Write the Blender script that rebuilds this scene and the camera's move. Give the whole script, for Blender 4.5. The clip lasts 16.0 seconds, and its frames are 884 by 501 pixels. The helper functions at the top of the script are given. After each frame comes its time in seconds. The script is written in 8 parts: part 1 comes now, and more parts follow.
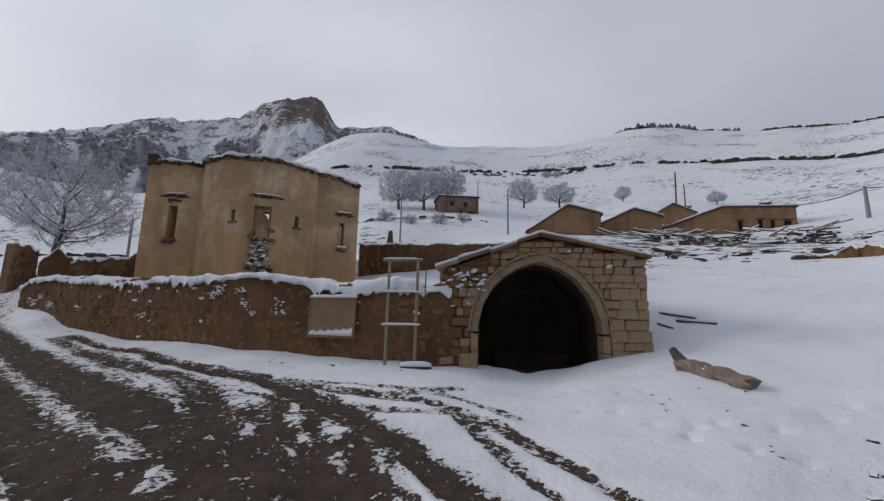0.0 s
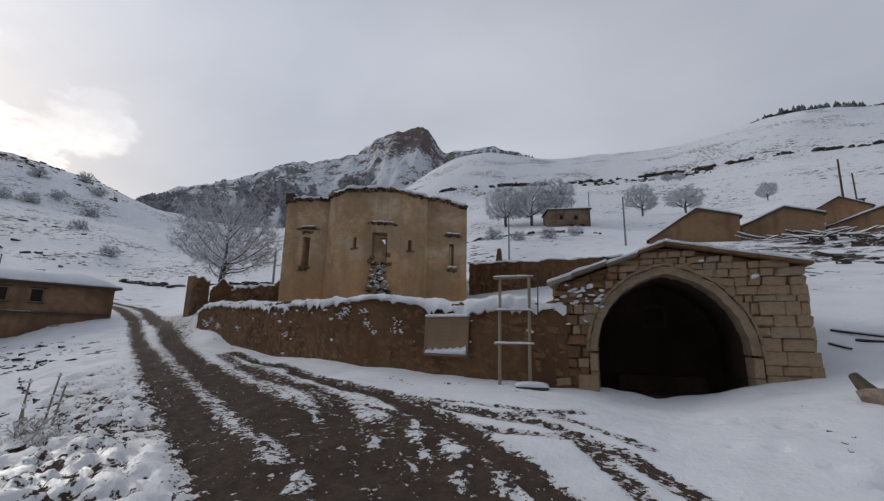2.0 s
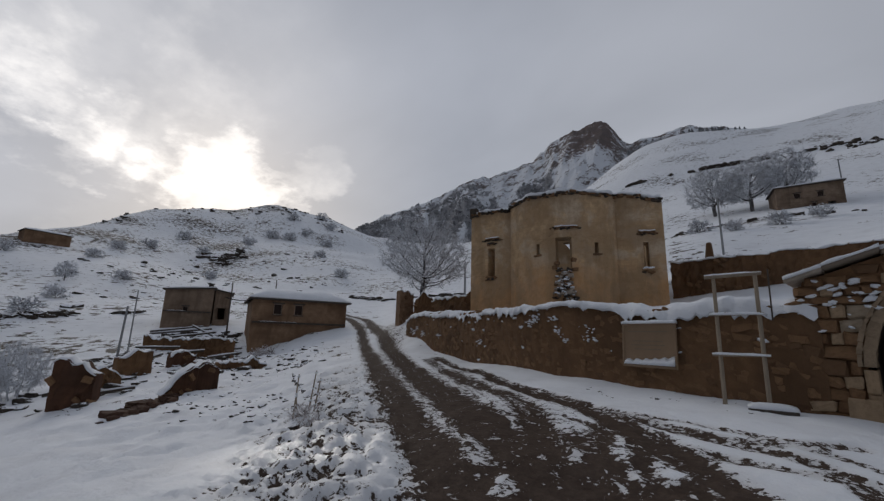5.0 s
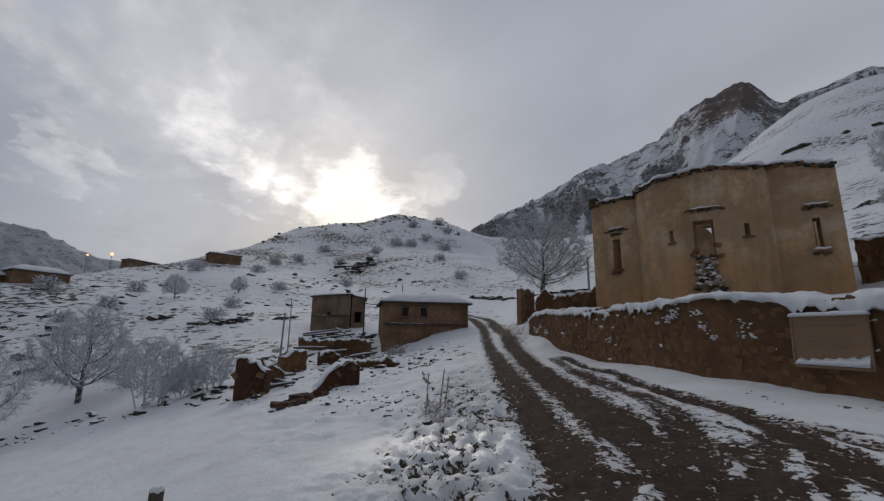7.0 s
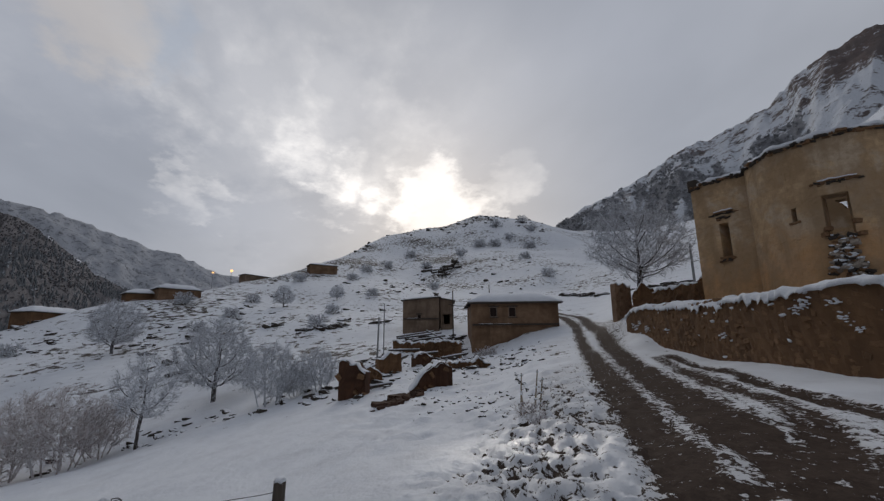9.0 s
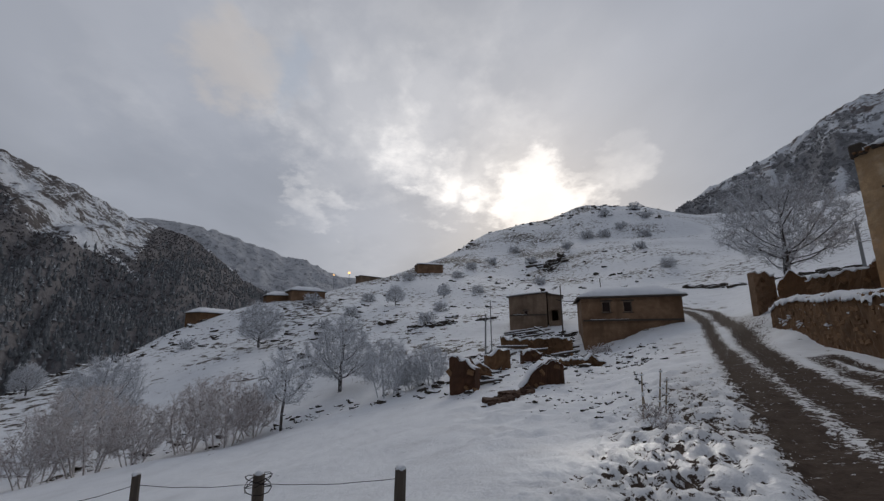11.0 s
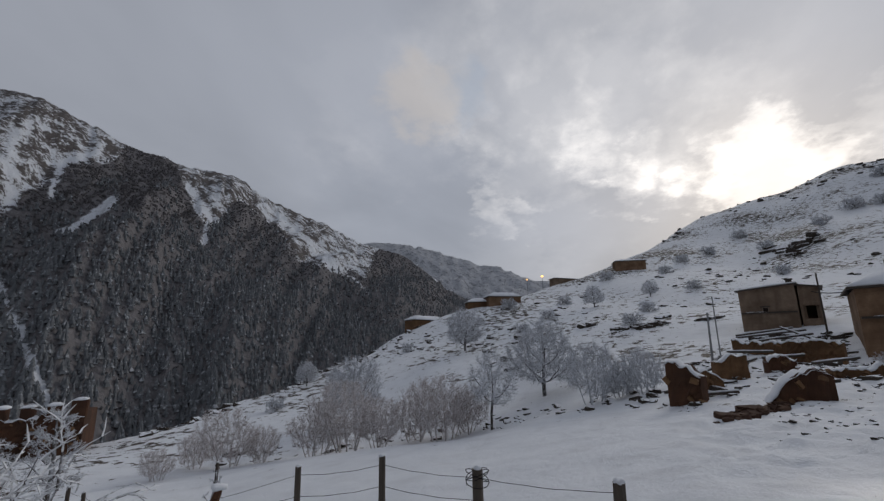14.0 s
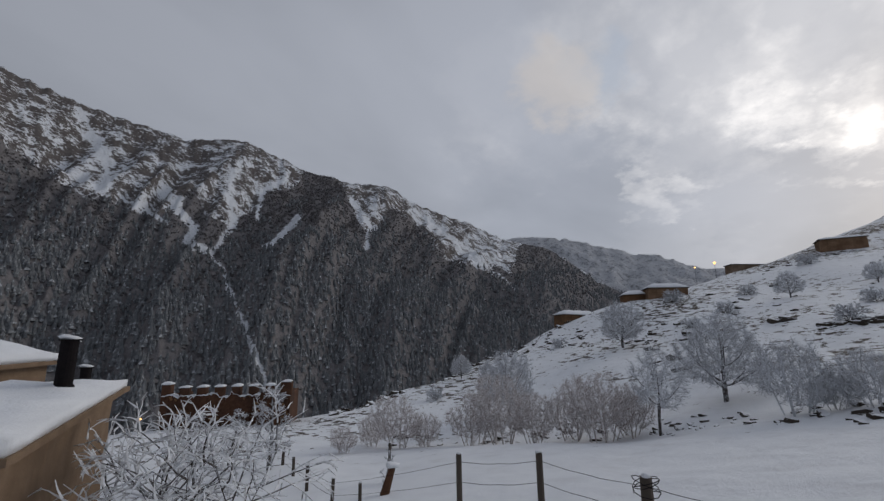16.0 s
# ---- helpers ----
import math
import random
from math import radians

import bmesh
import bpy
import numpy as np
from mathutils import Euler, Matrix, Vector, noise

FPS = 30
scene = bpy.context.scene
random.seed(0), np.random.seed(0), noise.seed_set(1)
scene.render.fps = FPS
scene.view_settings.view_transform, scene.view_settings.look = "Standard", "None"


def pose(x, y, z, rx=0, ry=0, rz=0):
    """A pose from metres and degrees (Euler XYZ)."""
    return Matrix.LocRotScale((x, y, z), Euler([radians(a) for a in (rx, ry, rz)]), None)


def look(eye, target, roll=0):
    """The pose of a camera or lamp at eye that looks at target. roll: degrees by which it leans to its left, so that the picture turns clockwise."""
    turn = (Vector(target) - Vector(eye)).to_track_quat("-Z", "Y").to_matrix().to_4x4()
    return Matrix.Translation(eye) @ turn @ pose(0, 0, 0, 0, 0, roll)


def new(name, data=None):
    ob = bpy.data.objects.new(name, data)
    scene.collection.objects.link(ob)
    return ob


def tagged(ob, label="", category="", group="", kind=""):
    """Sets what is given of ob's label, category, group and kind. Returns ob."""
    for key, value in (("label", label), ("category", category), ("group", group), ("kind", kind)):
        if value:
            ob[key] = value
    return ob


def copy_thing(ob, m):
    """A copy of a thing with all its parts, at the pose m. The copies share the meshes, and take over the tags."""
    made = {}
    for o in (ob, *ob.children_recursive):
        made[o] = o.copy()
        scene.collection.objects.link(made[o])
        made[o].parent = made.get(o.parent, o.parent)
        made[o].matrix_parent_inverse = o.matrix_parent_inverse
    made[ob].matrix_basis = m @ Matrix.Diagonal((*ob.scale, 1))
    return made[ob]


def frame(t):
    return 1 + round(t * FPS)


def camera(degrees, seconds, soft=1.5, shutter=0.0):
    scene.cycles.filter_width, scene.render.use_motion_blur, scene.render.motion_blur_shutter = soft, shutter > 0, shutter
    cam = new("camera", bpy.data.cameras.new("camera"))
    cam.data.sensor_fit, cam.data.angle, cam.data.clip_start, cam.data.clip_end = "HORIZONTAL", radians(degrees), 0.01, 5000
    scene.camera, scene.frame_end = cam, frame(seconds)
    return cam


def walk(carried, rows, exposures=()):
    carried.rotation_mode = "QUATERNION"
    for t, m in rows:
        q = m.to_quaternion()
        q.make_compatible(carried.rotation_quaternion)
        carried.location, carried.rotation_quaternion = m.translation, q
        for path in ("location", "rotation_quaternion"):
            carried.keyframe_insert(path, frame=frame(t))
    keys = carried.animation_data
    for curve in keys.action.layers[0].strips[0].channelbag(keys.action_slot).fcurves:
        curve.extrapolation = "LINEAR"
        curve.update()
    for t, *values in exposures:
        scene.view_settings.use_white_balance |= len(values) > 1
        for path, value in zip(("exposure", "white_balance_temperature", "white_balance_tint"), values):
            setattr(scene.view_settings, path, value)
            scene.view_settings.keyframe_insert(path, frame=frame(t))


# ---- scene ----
cam = camera(93.4, 16.0, soft=1.35)

EYE = (0.0, 0.0, 1.6)
# seconds, heading (degrees, counter-clockwise from +y), tilt from straight down, lean
TURN = [
    (0.0, 0.02, 99.34, -1.24),
    (0.5, 4.30, 99.92, -1.18),
    (1.0, 8.13, 100.15, -1.14),
    (1.5, 11.65, 100.96, -1.01),
    (2.0, 15.19, 101.51, -1.17),
    (2.5, 19.61, 101.63, -1.36),
    (3.0, 24.13, 101.90, -1.62),
    (3.5, 29.10, 102.12, -1.95),
    (6.0, 48.58, 102.01, -1.11),
    (6.5, 53.47, 102.06, -1.08),
    (7.0, 56.90, 101.47, -0.86),
    (7.5, 60.17, 101.48, -0.39),
    (8.0, 63.07, 101.54, 0.08),
    (8.5, 66.11, 101.56, 0.62),
    (9.0, 68.92, 101.54, 0.53),
    (11.5, 87.13, 101.14, 0.32),
    (12.0, 90.91, 101.09, 0.01),
    (12.5, 95.07, 101.20, 0.12),
    (13.0, 99.52, 101.49, 0.33),
    (13.5, 105.37, 101.82, 1.02),
    (14.0, 109.66, 102.04, 0.92),
    (14.5, 114.96, 102.20, 0.39),
    (15.0, 120.64, 101.99, -0.05),
    (15.5, 125.84, 101.70, 0.22),
    (16.0, 129.52, 101.63, 0.42),
]
walk(cam, [(t, pose(*EYE, rx, ry, rz)) for t, rz, rx, ry in TURN],
     exposures=[(0.0, 0.46), (1.5, 0.40), (3.5, 0.0), (7.0, -0.19), (9.0, -0.20), (12.5, -0.18), (14.5, -0.20), (15.5, -0.20), (16.0, -0.08)])

# ---- sky and sun ----
SUN_BEARING, SUN_HEIGHT = 69.5, 17.0


def bearing(deg, dist, z=0.0):
    """A place at a bearing (degrees counter-clockwise from +y) and a distance from the bend of the road."""
    a = radians(deg)
    return Vector((-math.sin(a) * dist, math.cos(a) * dist, z))


def make_world():
    world = bpy.data.worlds.new("overcast_sky")
    scene.world = world
    world.use_nodes = True
    nt = world.node_tree
    nt.nodes.clear()
    n, l = nt.nodes, nt.links

    def node(kind, **kw):
        o = n.new(kind)
        for k, v in kw.items():
            o.inputs[k].default_value = v
        return o
    out = n.new("ShaderNodeOutputWorld")
    sky = n.new("ShaderNodeTexSky")
    sky.sky_type, sky.sun_disc = "NISHITA", False
    sky.sun_elevation, sky.sun_rotation = radians(SUN_HEIGHT), radians(-SUN_BEARING)
    sky.air_density, sky.dust_density = 1.0, 4.0
    co = n.new("ShaderNodeTexCoord")
    # flatten towards the zenith so that the cloud sheet recedes to the horizon
    sep = n.new("ShaderNodeSeparateXYZ")
    l.new(co.outputs["Generated"], sep.inputs[0])
    low = n.new("ShaderNodeMath"); low.operation = "MAXIMUM"; low.inputs[1].default_value = 0.0
    l.new(sep.outputs["Z"], low.inputs[0])
    add = n.new("ShaderNodeMath"); add.operation = "ADD"; add.inputs[1].default_value = 0.28
    l.new(low.outputs[0], add.inputs[0])
    div = n.new("ShaderNodeVectorMath"); div.operation = "DIVIDE"
    comb = n.new("ShaderNodeCombineXYZ")
    for s in ("X", "Y", "Z"):
        l.new(add.outputs[0], comb.inputs[s])
    l.new(co.outputs["Generated"], div.inputs[0]); l.new(comb.outputs[0], div.inputs[1])
    drift = node("ShaderNodeMapping", Location=(3.1, 1.7, 0.4), Rotation=(0, 0, radians(40)), Scale=(1.0, 1.5, 1.0))
    l.new(div.outputs[0], drift.inputs[0])
    big = node("ShaderNodeTexNoise", Scale=1.15, Detail=4.0, Roughness=0.48, Distortion=0.2)
    small = node("ShaderNodeTexNoise", Scale=2.8, Detail=5.0, Roughness=0.5, Distortion=0.1)
    l.new(drift.outputs[0], big.inputs["Vector"]); l.new(drift.outputs[0], small.inputs["Vector"])
    # directions bent a little, for ragged cloud edges
    off = n.new("ShaderNodeVectorMath"); off.operation = "SUBTRACT"; off.inputs[1].default_value = (0.5, 0.5, 0.5)
    l.new(small.outputs["Color"], off.inputs[0])
    far = n.new("ShaderNodeVectorMath"); far.operation = "SCALE"; far.inputs["Scale"].default_value = 0.22
    l.new(off.outputs[0], far.inputs[0])
    tiny = node("ShaderNodeTexNoise", Scale=9.0, Detail=5.0, Roughness=0.6)
    l.new(div.outputs[0], tiny.inputs["Vector"])
    off2 = n.new("ShaderNodeVectorMath"); off2.operation = "SUBTRACT"; off2.inputs[1].default_value = (0.5, 0.5, 0.5)
    l.new(tiny.outputs["Color"], off2.inputs[0])
    far2 = n.new("ShaderNodeVectorMath"); far2.operation = "SCALE"; far2.inputs["Scale"].default_value = 0.26
    l.new(off2.outputs[0], far2.inputs[0])
    both = n.new("ShaderNodeVectorMath"); both.operation = "ADD"
    l.new(far.outputs[0], both.inputs[0]); l.new(far2.outputs[0], both.inputs[1])
    bent = n.new("ShaderNodeVectorMath"); bent.operation = "ADD"
    l.new(co.outputs["Generated"], bent.inputs[0]); l.new(both.outputs[0], bent.inputs[1])
    unit = n.new("ShaderNodeVectorMath"); unit.operation = "NORMALIZE"
    l.new(bent.outputs[0], unit.inputs[0])
    near_bend = n.new("ShaderNodeVectorMath"); near_bend.operation = "SCALE"; near_bend.inputs["Scale"].default_value = 0.55
    l.new(both.outputs[0], near_bend.inputs[0])
    bent2 = n.new("ShaderNodeVectorMath"); bent2.operation = "ADD"
    l.new(co.outputs["Generated"], bent2.inputs[0]); l.new(near_bend.outputs[0], bent2.inputs[1])
    unit2 = n.new("ShaderNodeVectorMath"); unit2.operation = "NORMALIZE"
    l.new(bent2.outputs[0], unit2.inputs[0])
    def nearness(source, target, lo, hi):
        dot = n.new("ShaderNodeVectorMath"); dot.operation = "DOT_PRODUCT"; dot.inputs[1].default_value = target
        l.new(source, dot.inputs[0])
        mr = n.new("ShaderNodeMapRange"); mr.interpolation_type = "SMOOTHERSTEP"
        mr.inputs["From Min"].default_value, mr.inputs["From Max"].default_value = lo, hi
        l.new(dot.outputs["Value"], mr.inputs["Value"])
        return mr.outputs[0]
    def spot(source, deg, el, lo, hi):
        return nearness(source, bearing(deg, math.cos(radians(el)), math.sin(radians(el))), math.cos(radians(lo)), math.cos(radians(hi)))
    core = spot(unit.outputs[0], 69.6, 17.0, 10.0, 0.5)
    halo = spot(co.outputs["Generated"], 74.0, 19.0, 34.0, 1.0)
    # lit edges of the broken cloud, climbing away from the sun
    banks = [(57.6, 20.2, 4.2, 0.5, 0.16), (63.0, 19.0, 5.0, 1.0, 0.14), (77.0, 19.8, 6.5, 1.0, 0.26), (83.5, 19.6, 5.5, 1.0, 0.20), (72.0, 23.5, 8.0, 1.0, 0.12), (82.5, 27.0, 11.0, 2.0, 0.15),
             (90.5, 30.0, 10.0, 2.0, 0.14), (100.8, 17.6, 4.6, 0.8, 0.13), (101.0, 31.0, 10.0, 1.5, 0.10), (87.0, 39.0, 14.0, 3.0, 0.07), (70.0, 34.0, 14.0, 3.0, 0.04), (95.0, 24.0, 9.0, 1.0, 0.08), (104.0, 36.0, 12.0, 2.0, 0.07), (118.0, 30.0, 12.0, 2.0, 0.05)]
    tower = spot(unit2.outputs[0], 112.6, 32.0, 6.2, 0.6)
    gap = spot(unit2.outputs[0], 107.0, 32.4, 4.6, 0.8)
    shade = spot(unit.outputs[0], 112.0, 19.0, 17.0, 3.0)
    under = spot(unit.outputs[0], 90.0, 14.5, 9.0, 2.0)
    pale = spot(co.outputs["Generated"], 4.0, 22.0, 34.0, 2.0)
    # cloud brightness
    ramp = n.new("ShaderNodeValToRGB")
    ramp.color_ramp.elements[0].position, ramp.color_ramp.elements[0].color = 0.34, (0.358, 0.384, 0.444, 1)
    ramp.color_ramp.elements[1].position, ramp.color_ramp.elements[1].color = 0.66, (0.450, 0.478, 0.548, 1)
    l.new(big.outputs["Fac"], ramp.inputs[0])
    thin = n.new("ShaderNodeMapRange")
    thin.inputs["From Min"].default_value, thin.inputs["From Max"].default_value = 0.43, 0.60
    l.new(small.outputs["Fac"], thin.inputs["Value"])
    fleck = n.new("ShaderNodeMapRange")
    fleck.inputs["From Min"].default_value, fleck.inputs["From Max"].default_value = 0.36, 0.62
    fleck.inputs["To Min"].default_value, fleck.inputs["To Max"].default_value = 0.3, 1.0
    l.new(tiny.outputs["Fac"], fleck.inputs["Value"])
    def calc(op, a, b):
        m = n.new("ShaderNodeMath"); m.operation = op
        for i, v in enumerate((a, b)):
            if isinstance(v, float):
                m.inputs[i].default_value = v
            else:
                l.new(v, m.inputs[i])
        return m.outputs[0]
    ragged = calc("ADD", calc("MULTIPLY", calc("MULTIPLY", thin.outputs[0], fleck.outputs[0]), 0.75), 0.25)
    lit = calc("ADD", calc("MULTIPLY", calc("POWER", core, 1.7), 0.60), calc("MULTIPLY", halo, 0.10))
    for k, (deg, el, lo, hi, amount) in enumerate(banks):
        lit = calc("ADD", lit, calc("MULTIPLY", calc("MULTIPLY", spot((unit if k % 2 else unit2).outputs[0], deg, el, lo, hi), ragged), amount * 2.0))
    lit = calc("ADD", lit, calc("MULTIPLY", pale, 0.05))
    lit = calc("SUBTRACT", lit, calc("ADD", calc("MULTIPLY", shade, 0.03), calc("MULTIPLY", under, 0.04)))
    tint = n.new("ShaderNodeMix"); tint.data_type = "RGBA"; tint.blend_type = "ADD"; tint.clamp_factor = False
    tint.inputs[7].default_value = (0.86, 0.80, 0.72, 1)
    l.new(lit, tint.inputs[0]); l.new(ramp.outputs[0], tint.inputs[6])
    blue = n.new("ShaderNodeMix"); blue.data_type = "RGBA"
    blue.inputs[7].default_value = (0.44, 0.50, 0.60, 1)
    l.new(calc("MULTIPLY", gap, 0.6), blue.inputs[0]); l.new(tint.outputs[2], blue.inputs[6])
    warm_top = n.new("ShaderNodeMix"); warm_top.data_type = "RGBA"
    warm_top.inputs[7].default_value = (0.64, 0.595, 0.565, 1)
    l.new(calc("MULTIPLY", tower, 0.6), warm_top.inputs[0]); l.new(blue.outputs[2], warm_top.inputs[6])
    # the sheet is thicker overhead
    deck = n.new("ShaderNodeMapRange"); deck.interpolation_type = "SMOOTHSTEP"
    deck.inputs["From Min"].default_value, deck.inputs["From Max"].default_value = 0.55, 0.95
    deck.inputs["To Min"].default_value, deck.inputs["To Max"].default_value = 1.0, 0.85
    l.new(sep.outputs["Z"], deck.inputs["Value"])
    # and dims steadily away from the sun
    away = n.new("ShaderNodeVectorMath"); away.operation = "DOT_PRODUCT"; away.inputs[1].default_value = bearing(SUN_BEARING, 1.0)
    l.new(co.outputs["Generated"], away.inputs[0])
    dim = n.new("ShaderNodeMapRange")
    dim.inputs["From Min"].default_value, dim.inputs["From Max"].default_value = -1.0, 0.8
    dim.inputs["To Min"].default_value, dim.inputs["To Max"].default_value = 0.60, 1.06
    l.new(away.outputs["Value"], dim.inputs["Value"])
    bg_cloud = n.new("ShaderNodeBackground")
    l.new(calc("MULTIPLY", deck.outputs[0], dim.outputs[0]), bg_cloud.inputs["Strength"])
    l.new(warm_top.outputs[2], bg_cloud.inputs["Color"])
    bg_sky = n.new("ShaderNodeBackground"); bg_sky.inputs["Strength"].default_value = 0.05
    l.new(sky.outputs[0], bg_sky.inputs["Color"])
    mix = n.new("ShaderNodeMixShader"); mix.inputs[0].default_value = 0.92
    l.new(bg_sky.outputs[0], mix.inputs[1]); l.new(bg_cloud.outputs[0], mix.inputs[2])
    l.new(mix.outputs[0], out.inputs[0])


make_world()
sun = new("sun", bpy.data.lights.new("sun", "SUN"))
sun.data.energy, sun.data.angle, sun.data.color = 0.8, radians(25), (1.0, 0.94, 0.86)
sun.matrix_world = look(bearing(SUN_BEARING, 50, 50 * math.tan(radians(SUN_HEIGHT + 8))), (0, 0, 0))

# ---- materials ----
class Mat:
    """A small builder for node materials."""

    def __init__(self, name):
        self.m = bpy.data.materials.new(name)
        self.m.use_nodes = True
        self.t = self.m.node_tree
        self.t.nodes.clear()
        self.out = self.t.nodes.new("ShaderNodeOutputMaterial")
        self.b = self.t.nodes.new("ShaderNodeBsdfPrincipled")
        self.t.links.new(self.b.outputs[0], self.out.inputs[0])
        self.co = self.t.nodes.new("ShaderNodeTexCoord")

    def link(self, a, b):
        self.t.links.new(a, b)

    def add(self, kind, **kw):
        o = self.t.nodes.new(kind)
        for k, v in kw.items():
            o.inputs[k].default_value = v
        return o

    def noise(self, scale, detail=5.0, rough=0.6, stretch=None, space="Object", distort=0.0):
        o = self.add("ShaderNodeTexNoise", Scale=scale, Detail=detail, Roughness=rough, Distortion=distort)
        src = self.co.outputs[space]
        if stretch:
            mp = self.add("ShaderNodeMapping", Scale=stretch)
            self.link(src, mp.inputs[0])
            src = mp.outputs[0]
        self.link(src, o.inputs["Vector"])
        return o.outputs["Fac"]

    def grain(self, angle, scale, stretch, detail=5.0, rough=0.6):
        """Noise drawn out along a direction in plan."""
        a = self.add("ShaderNodeMapping", Rotation=(0, 0, -angle))
        b = self.add("ShaderNodeMapping", Scale=stretch)
        o = self.add("ShaderNodeTexNoise", Scale=scale, Detail=detail, Roughness=rough)
        self.link(self.co.outputs["Object"], a.inputs[0])
        self.link(a.outputs[0], b.inputs[0])
        self.link(b.outputs[0], o.inputs["Vector"])
        return o.outputs["Fac"]

    def step(self, v, lo, hi, a=0.0, b=1.0):
        o = self.add("ShaderNodeMapRange")
        o.inputs["From Min"].default_value, o.inputs["From Max"].default_value = lo, hi
        o.inputs["To Min"].default_value, o.inputs["To Max"].default_value = a, b
        self.link(v, o.inputs["Value"])
        return o.outputs[0]

    def math(self, op, a, b):
        o = self.t.nodes.new("ShaderNodeMath")
        o.operation = op
        for i, v in enumerate((a, b)):
            if isinstance(v, (int, float)):
                o.inputs[i].default_value = v
            else:
                self.link(v, o.inputs[i])
        return o.outputs[0]

    def mix(self, fac, a, b, blend="MIX"):
        o = self.t.nodes.new("ShaderNodeMix")
        o.data_type, o.blend_type = "RGBA", blend
        for i, v in ((0, fac), (6, a), (7, b)):
            if isinstance(v, (int, float)):
                o.inputs[i].default_value = v
            elif isinstance(v, tuple):
                o.inputs[i].default_value = (*v, 1) if len(v) == 3 else v
            else:
                self.link(v, o.inputs[i])
        return o.outputs[2]

    def attr(self, name):
        o = self.t.nodes.new("ShaderNodeAttribute")
        o.attribute_name = name
        return o.outputs["Fac"]

    def rand(self):
        return self.t.nodes.new("ShaderNodeObjectInfo").outputs["Random"]

    def island(self):
        return self.t.nodes.new("ShaderNodeNewGeometry").outputs["Random Per Island"]

    def normal_z(self):
        g = self.t.nodes.new("ShaderNodeNewGeometry")
        s = self.t.nodes.new("ShaderNodeSeparateXYZ")
        self.link(g.outputs["Normal"], s.inputs[0])
        return s.outputs["Z"]

    def color(self, v):
        self.put("Base Color", v)
        return self

    def put(self, key, v):
        if isinstance(v, tuple):
            self.b.inputs[key].default_value = (*v, 1) if len(v) == 3 else v
        elif isinstance(v, (int, float)):
            self.b.inputs[key].default_value = v
        else:
            self.link(v, self.b.inputs[key])
        return self

    def bump(self, *layers):
        """layers: (height, strength, distance)"""
        last = None
        for h, s, d in layers:
            o = self.add("ShaderNodeBump", Strength=s, Distance=d)
            self.link(h, o.inputs["Height"])
            if last:
                self.link(last, o.inputs["Normal"])
            last = o.outputs[0]
        self.link(last, self.b.inputs["Normal"])
        return self


SNOW = (0.80, 0.825, 0.865)


def plain(name, a, b, scale, rough=0.8, bump=0.3, dist=0.01, stretch=None, metal=0.0):
    m = Mat(name)
    n1, n2 = m.noise(scale, stretch=stretch), m.noise(scale * 0.17, stretch=stretch)
    c = m.mix(m.step(n1, 0.3, 0.7), a, b)
    c = m.mix(m.step(n2, 0.42, 0.75, 0, 0.6), c, tuple(x * 0.55 for x in a))
    m.color(c).put("Roughness", rough).put("Metallic", metal).bump((n1, bump, dist))
    return m


def masonry(name, light, dark, stain, scale=1.0):
    """Weathered rubble or plaster: tone per stone, stains, grit."""
    m = Mat(name)
    blot, mid, grit = m.noise(0.45 * scale, 4), m.noise(2.6 * scale, 6, 0.65), m.noise(28 * scale, 4)
    streak = m.noise(1.1 * scale, 5, stretch=(1, 1, 0.16))
    c = m.mix(m.step(mid, 0.3, 0.7), light, dark)
    c = m.mix(m.step(blot, 0.44, 0.62, 0, 0.8), c, stain)
    c = m.mix(m.step(streak, 0.50, 0.70, 0, 0.55), c, tuple(x * 0.5 for x in dark))
    c = m.mix(m.step(grit, 0.35, 0.65, 0, 0.25), c, tuple(x * 0.6 for x in dark))
    m.color(c).put("Roughness", 0.93).put("Specular IOR Level", 0.2)
    m.bump((mid, 0.5, 0.04), (grit, 0.5, 0.008))
    return m


def stone_piece(name, tones, scale=1.0):
    """Cut or rough blocks, one tone each."""
    m = Mat(name)
    r = m.rand()
    ramp = m.add("ShaderNodeValToRGB")
    ramp.color_ramp.interpolation = "CONSTANT"
    el = ramp.color_ramp.elements
    for i, c in enumerate(tones):
        e = el[i] if i < 2 else el.new(0)
        e.position, e.color = i / len(tones), (*c, 1)
    m.link(r, ramp.inputs[0])
    mid, grit = m.noise(3.2 * scale, 6, 0.65), m.noise(30 * scale, 4)
    c = m.mix(m.step(mid, 0.42, 0.7, 0, 0.65), ramp.outputs[0], tuple(x * 0.5 for x in tones[0]))
    c = m.mix(m.step(grit, 0.4, 0.7, 0, 0.3), c, tuple(x * 0.45 for x in tones[-1]))
    m.color(c).put("Roughness", 0.92).put("Specular IOR Level", 0.2)
    m.bump((mid, 0.6, 0.03), (grit, 0.5, 0.008))
    return m


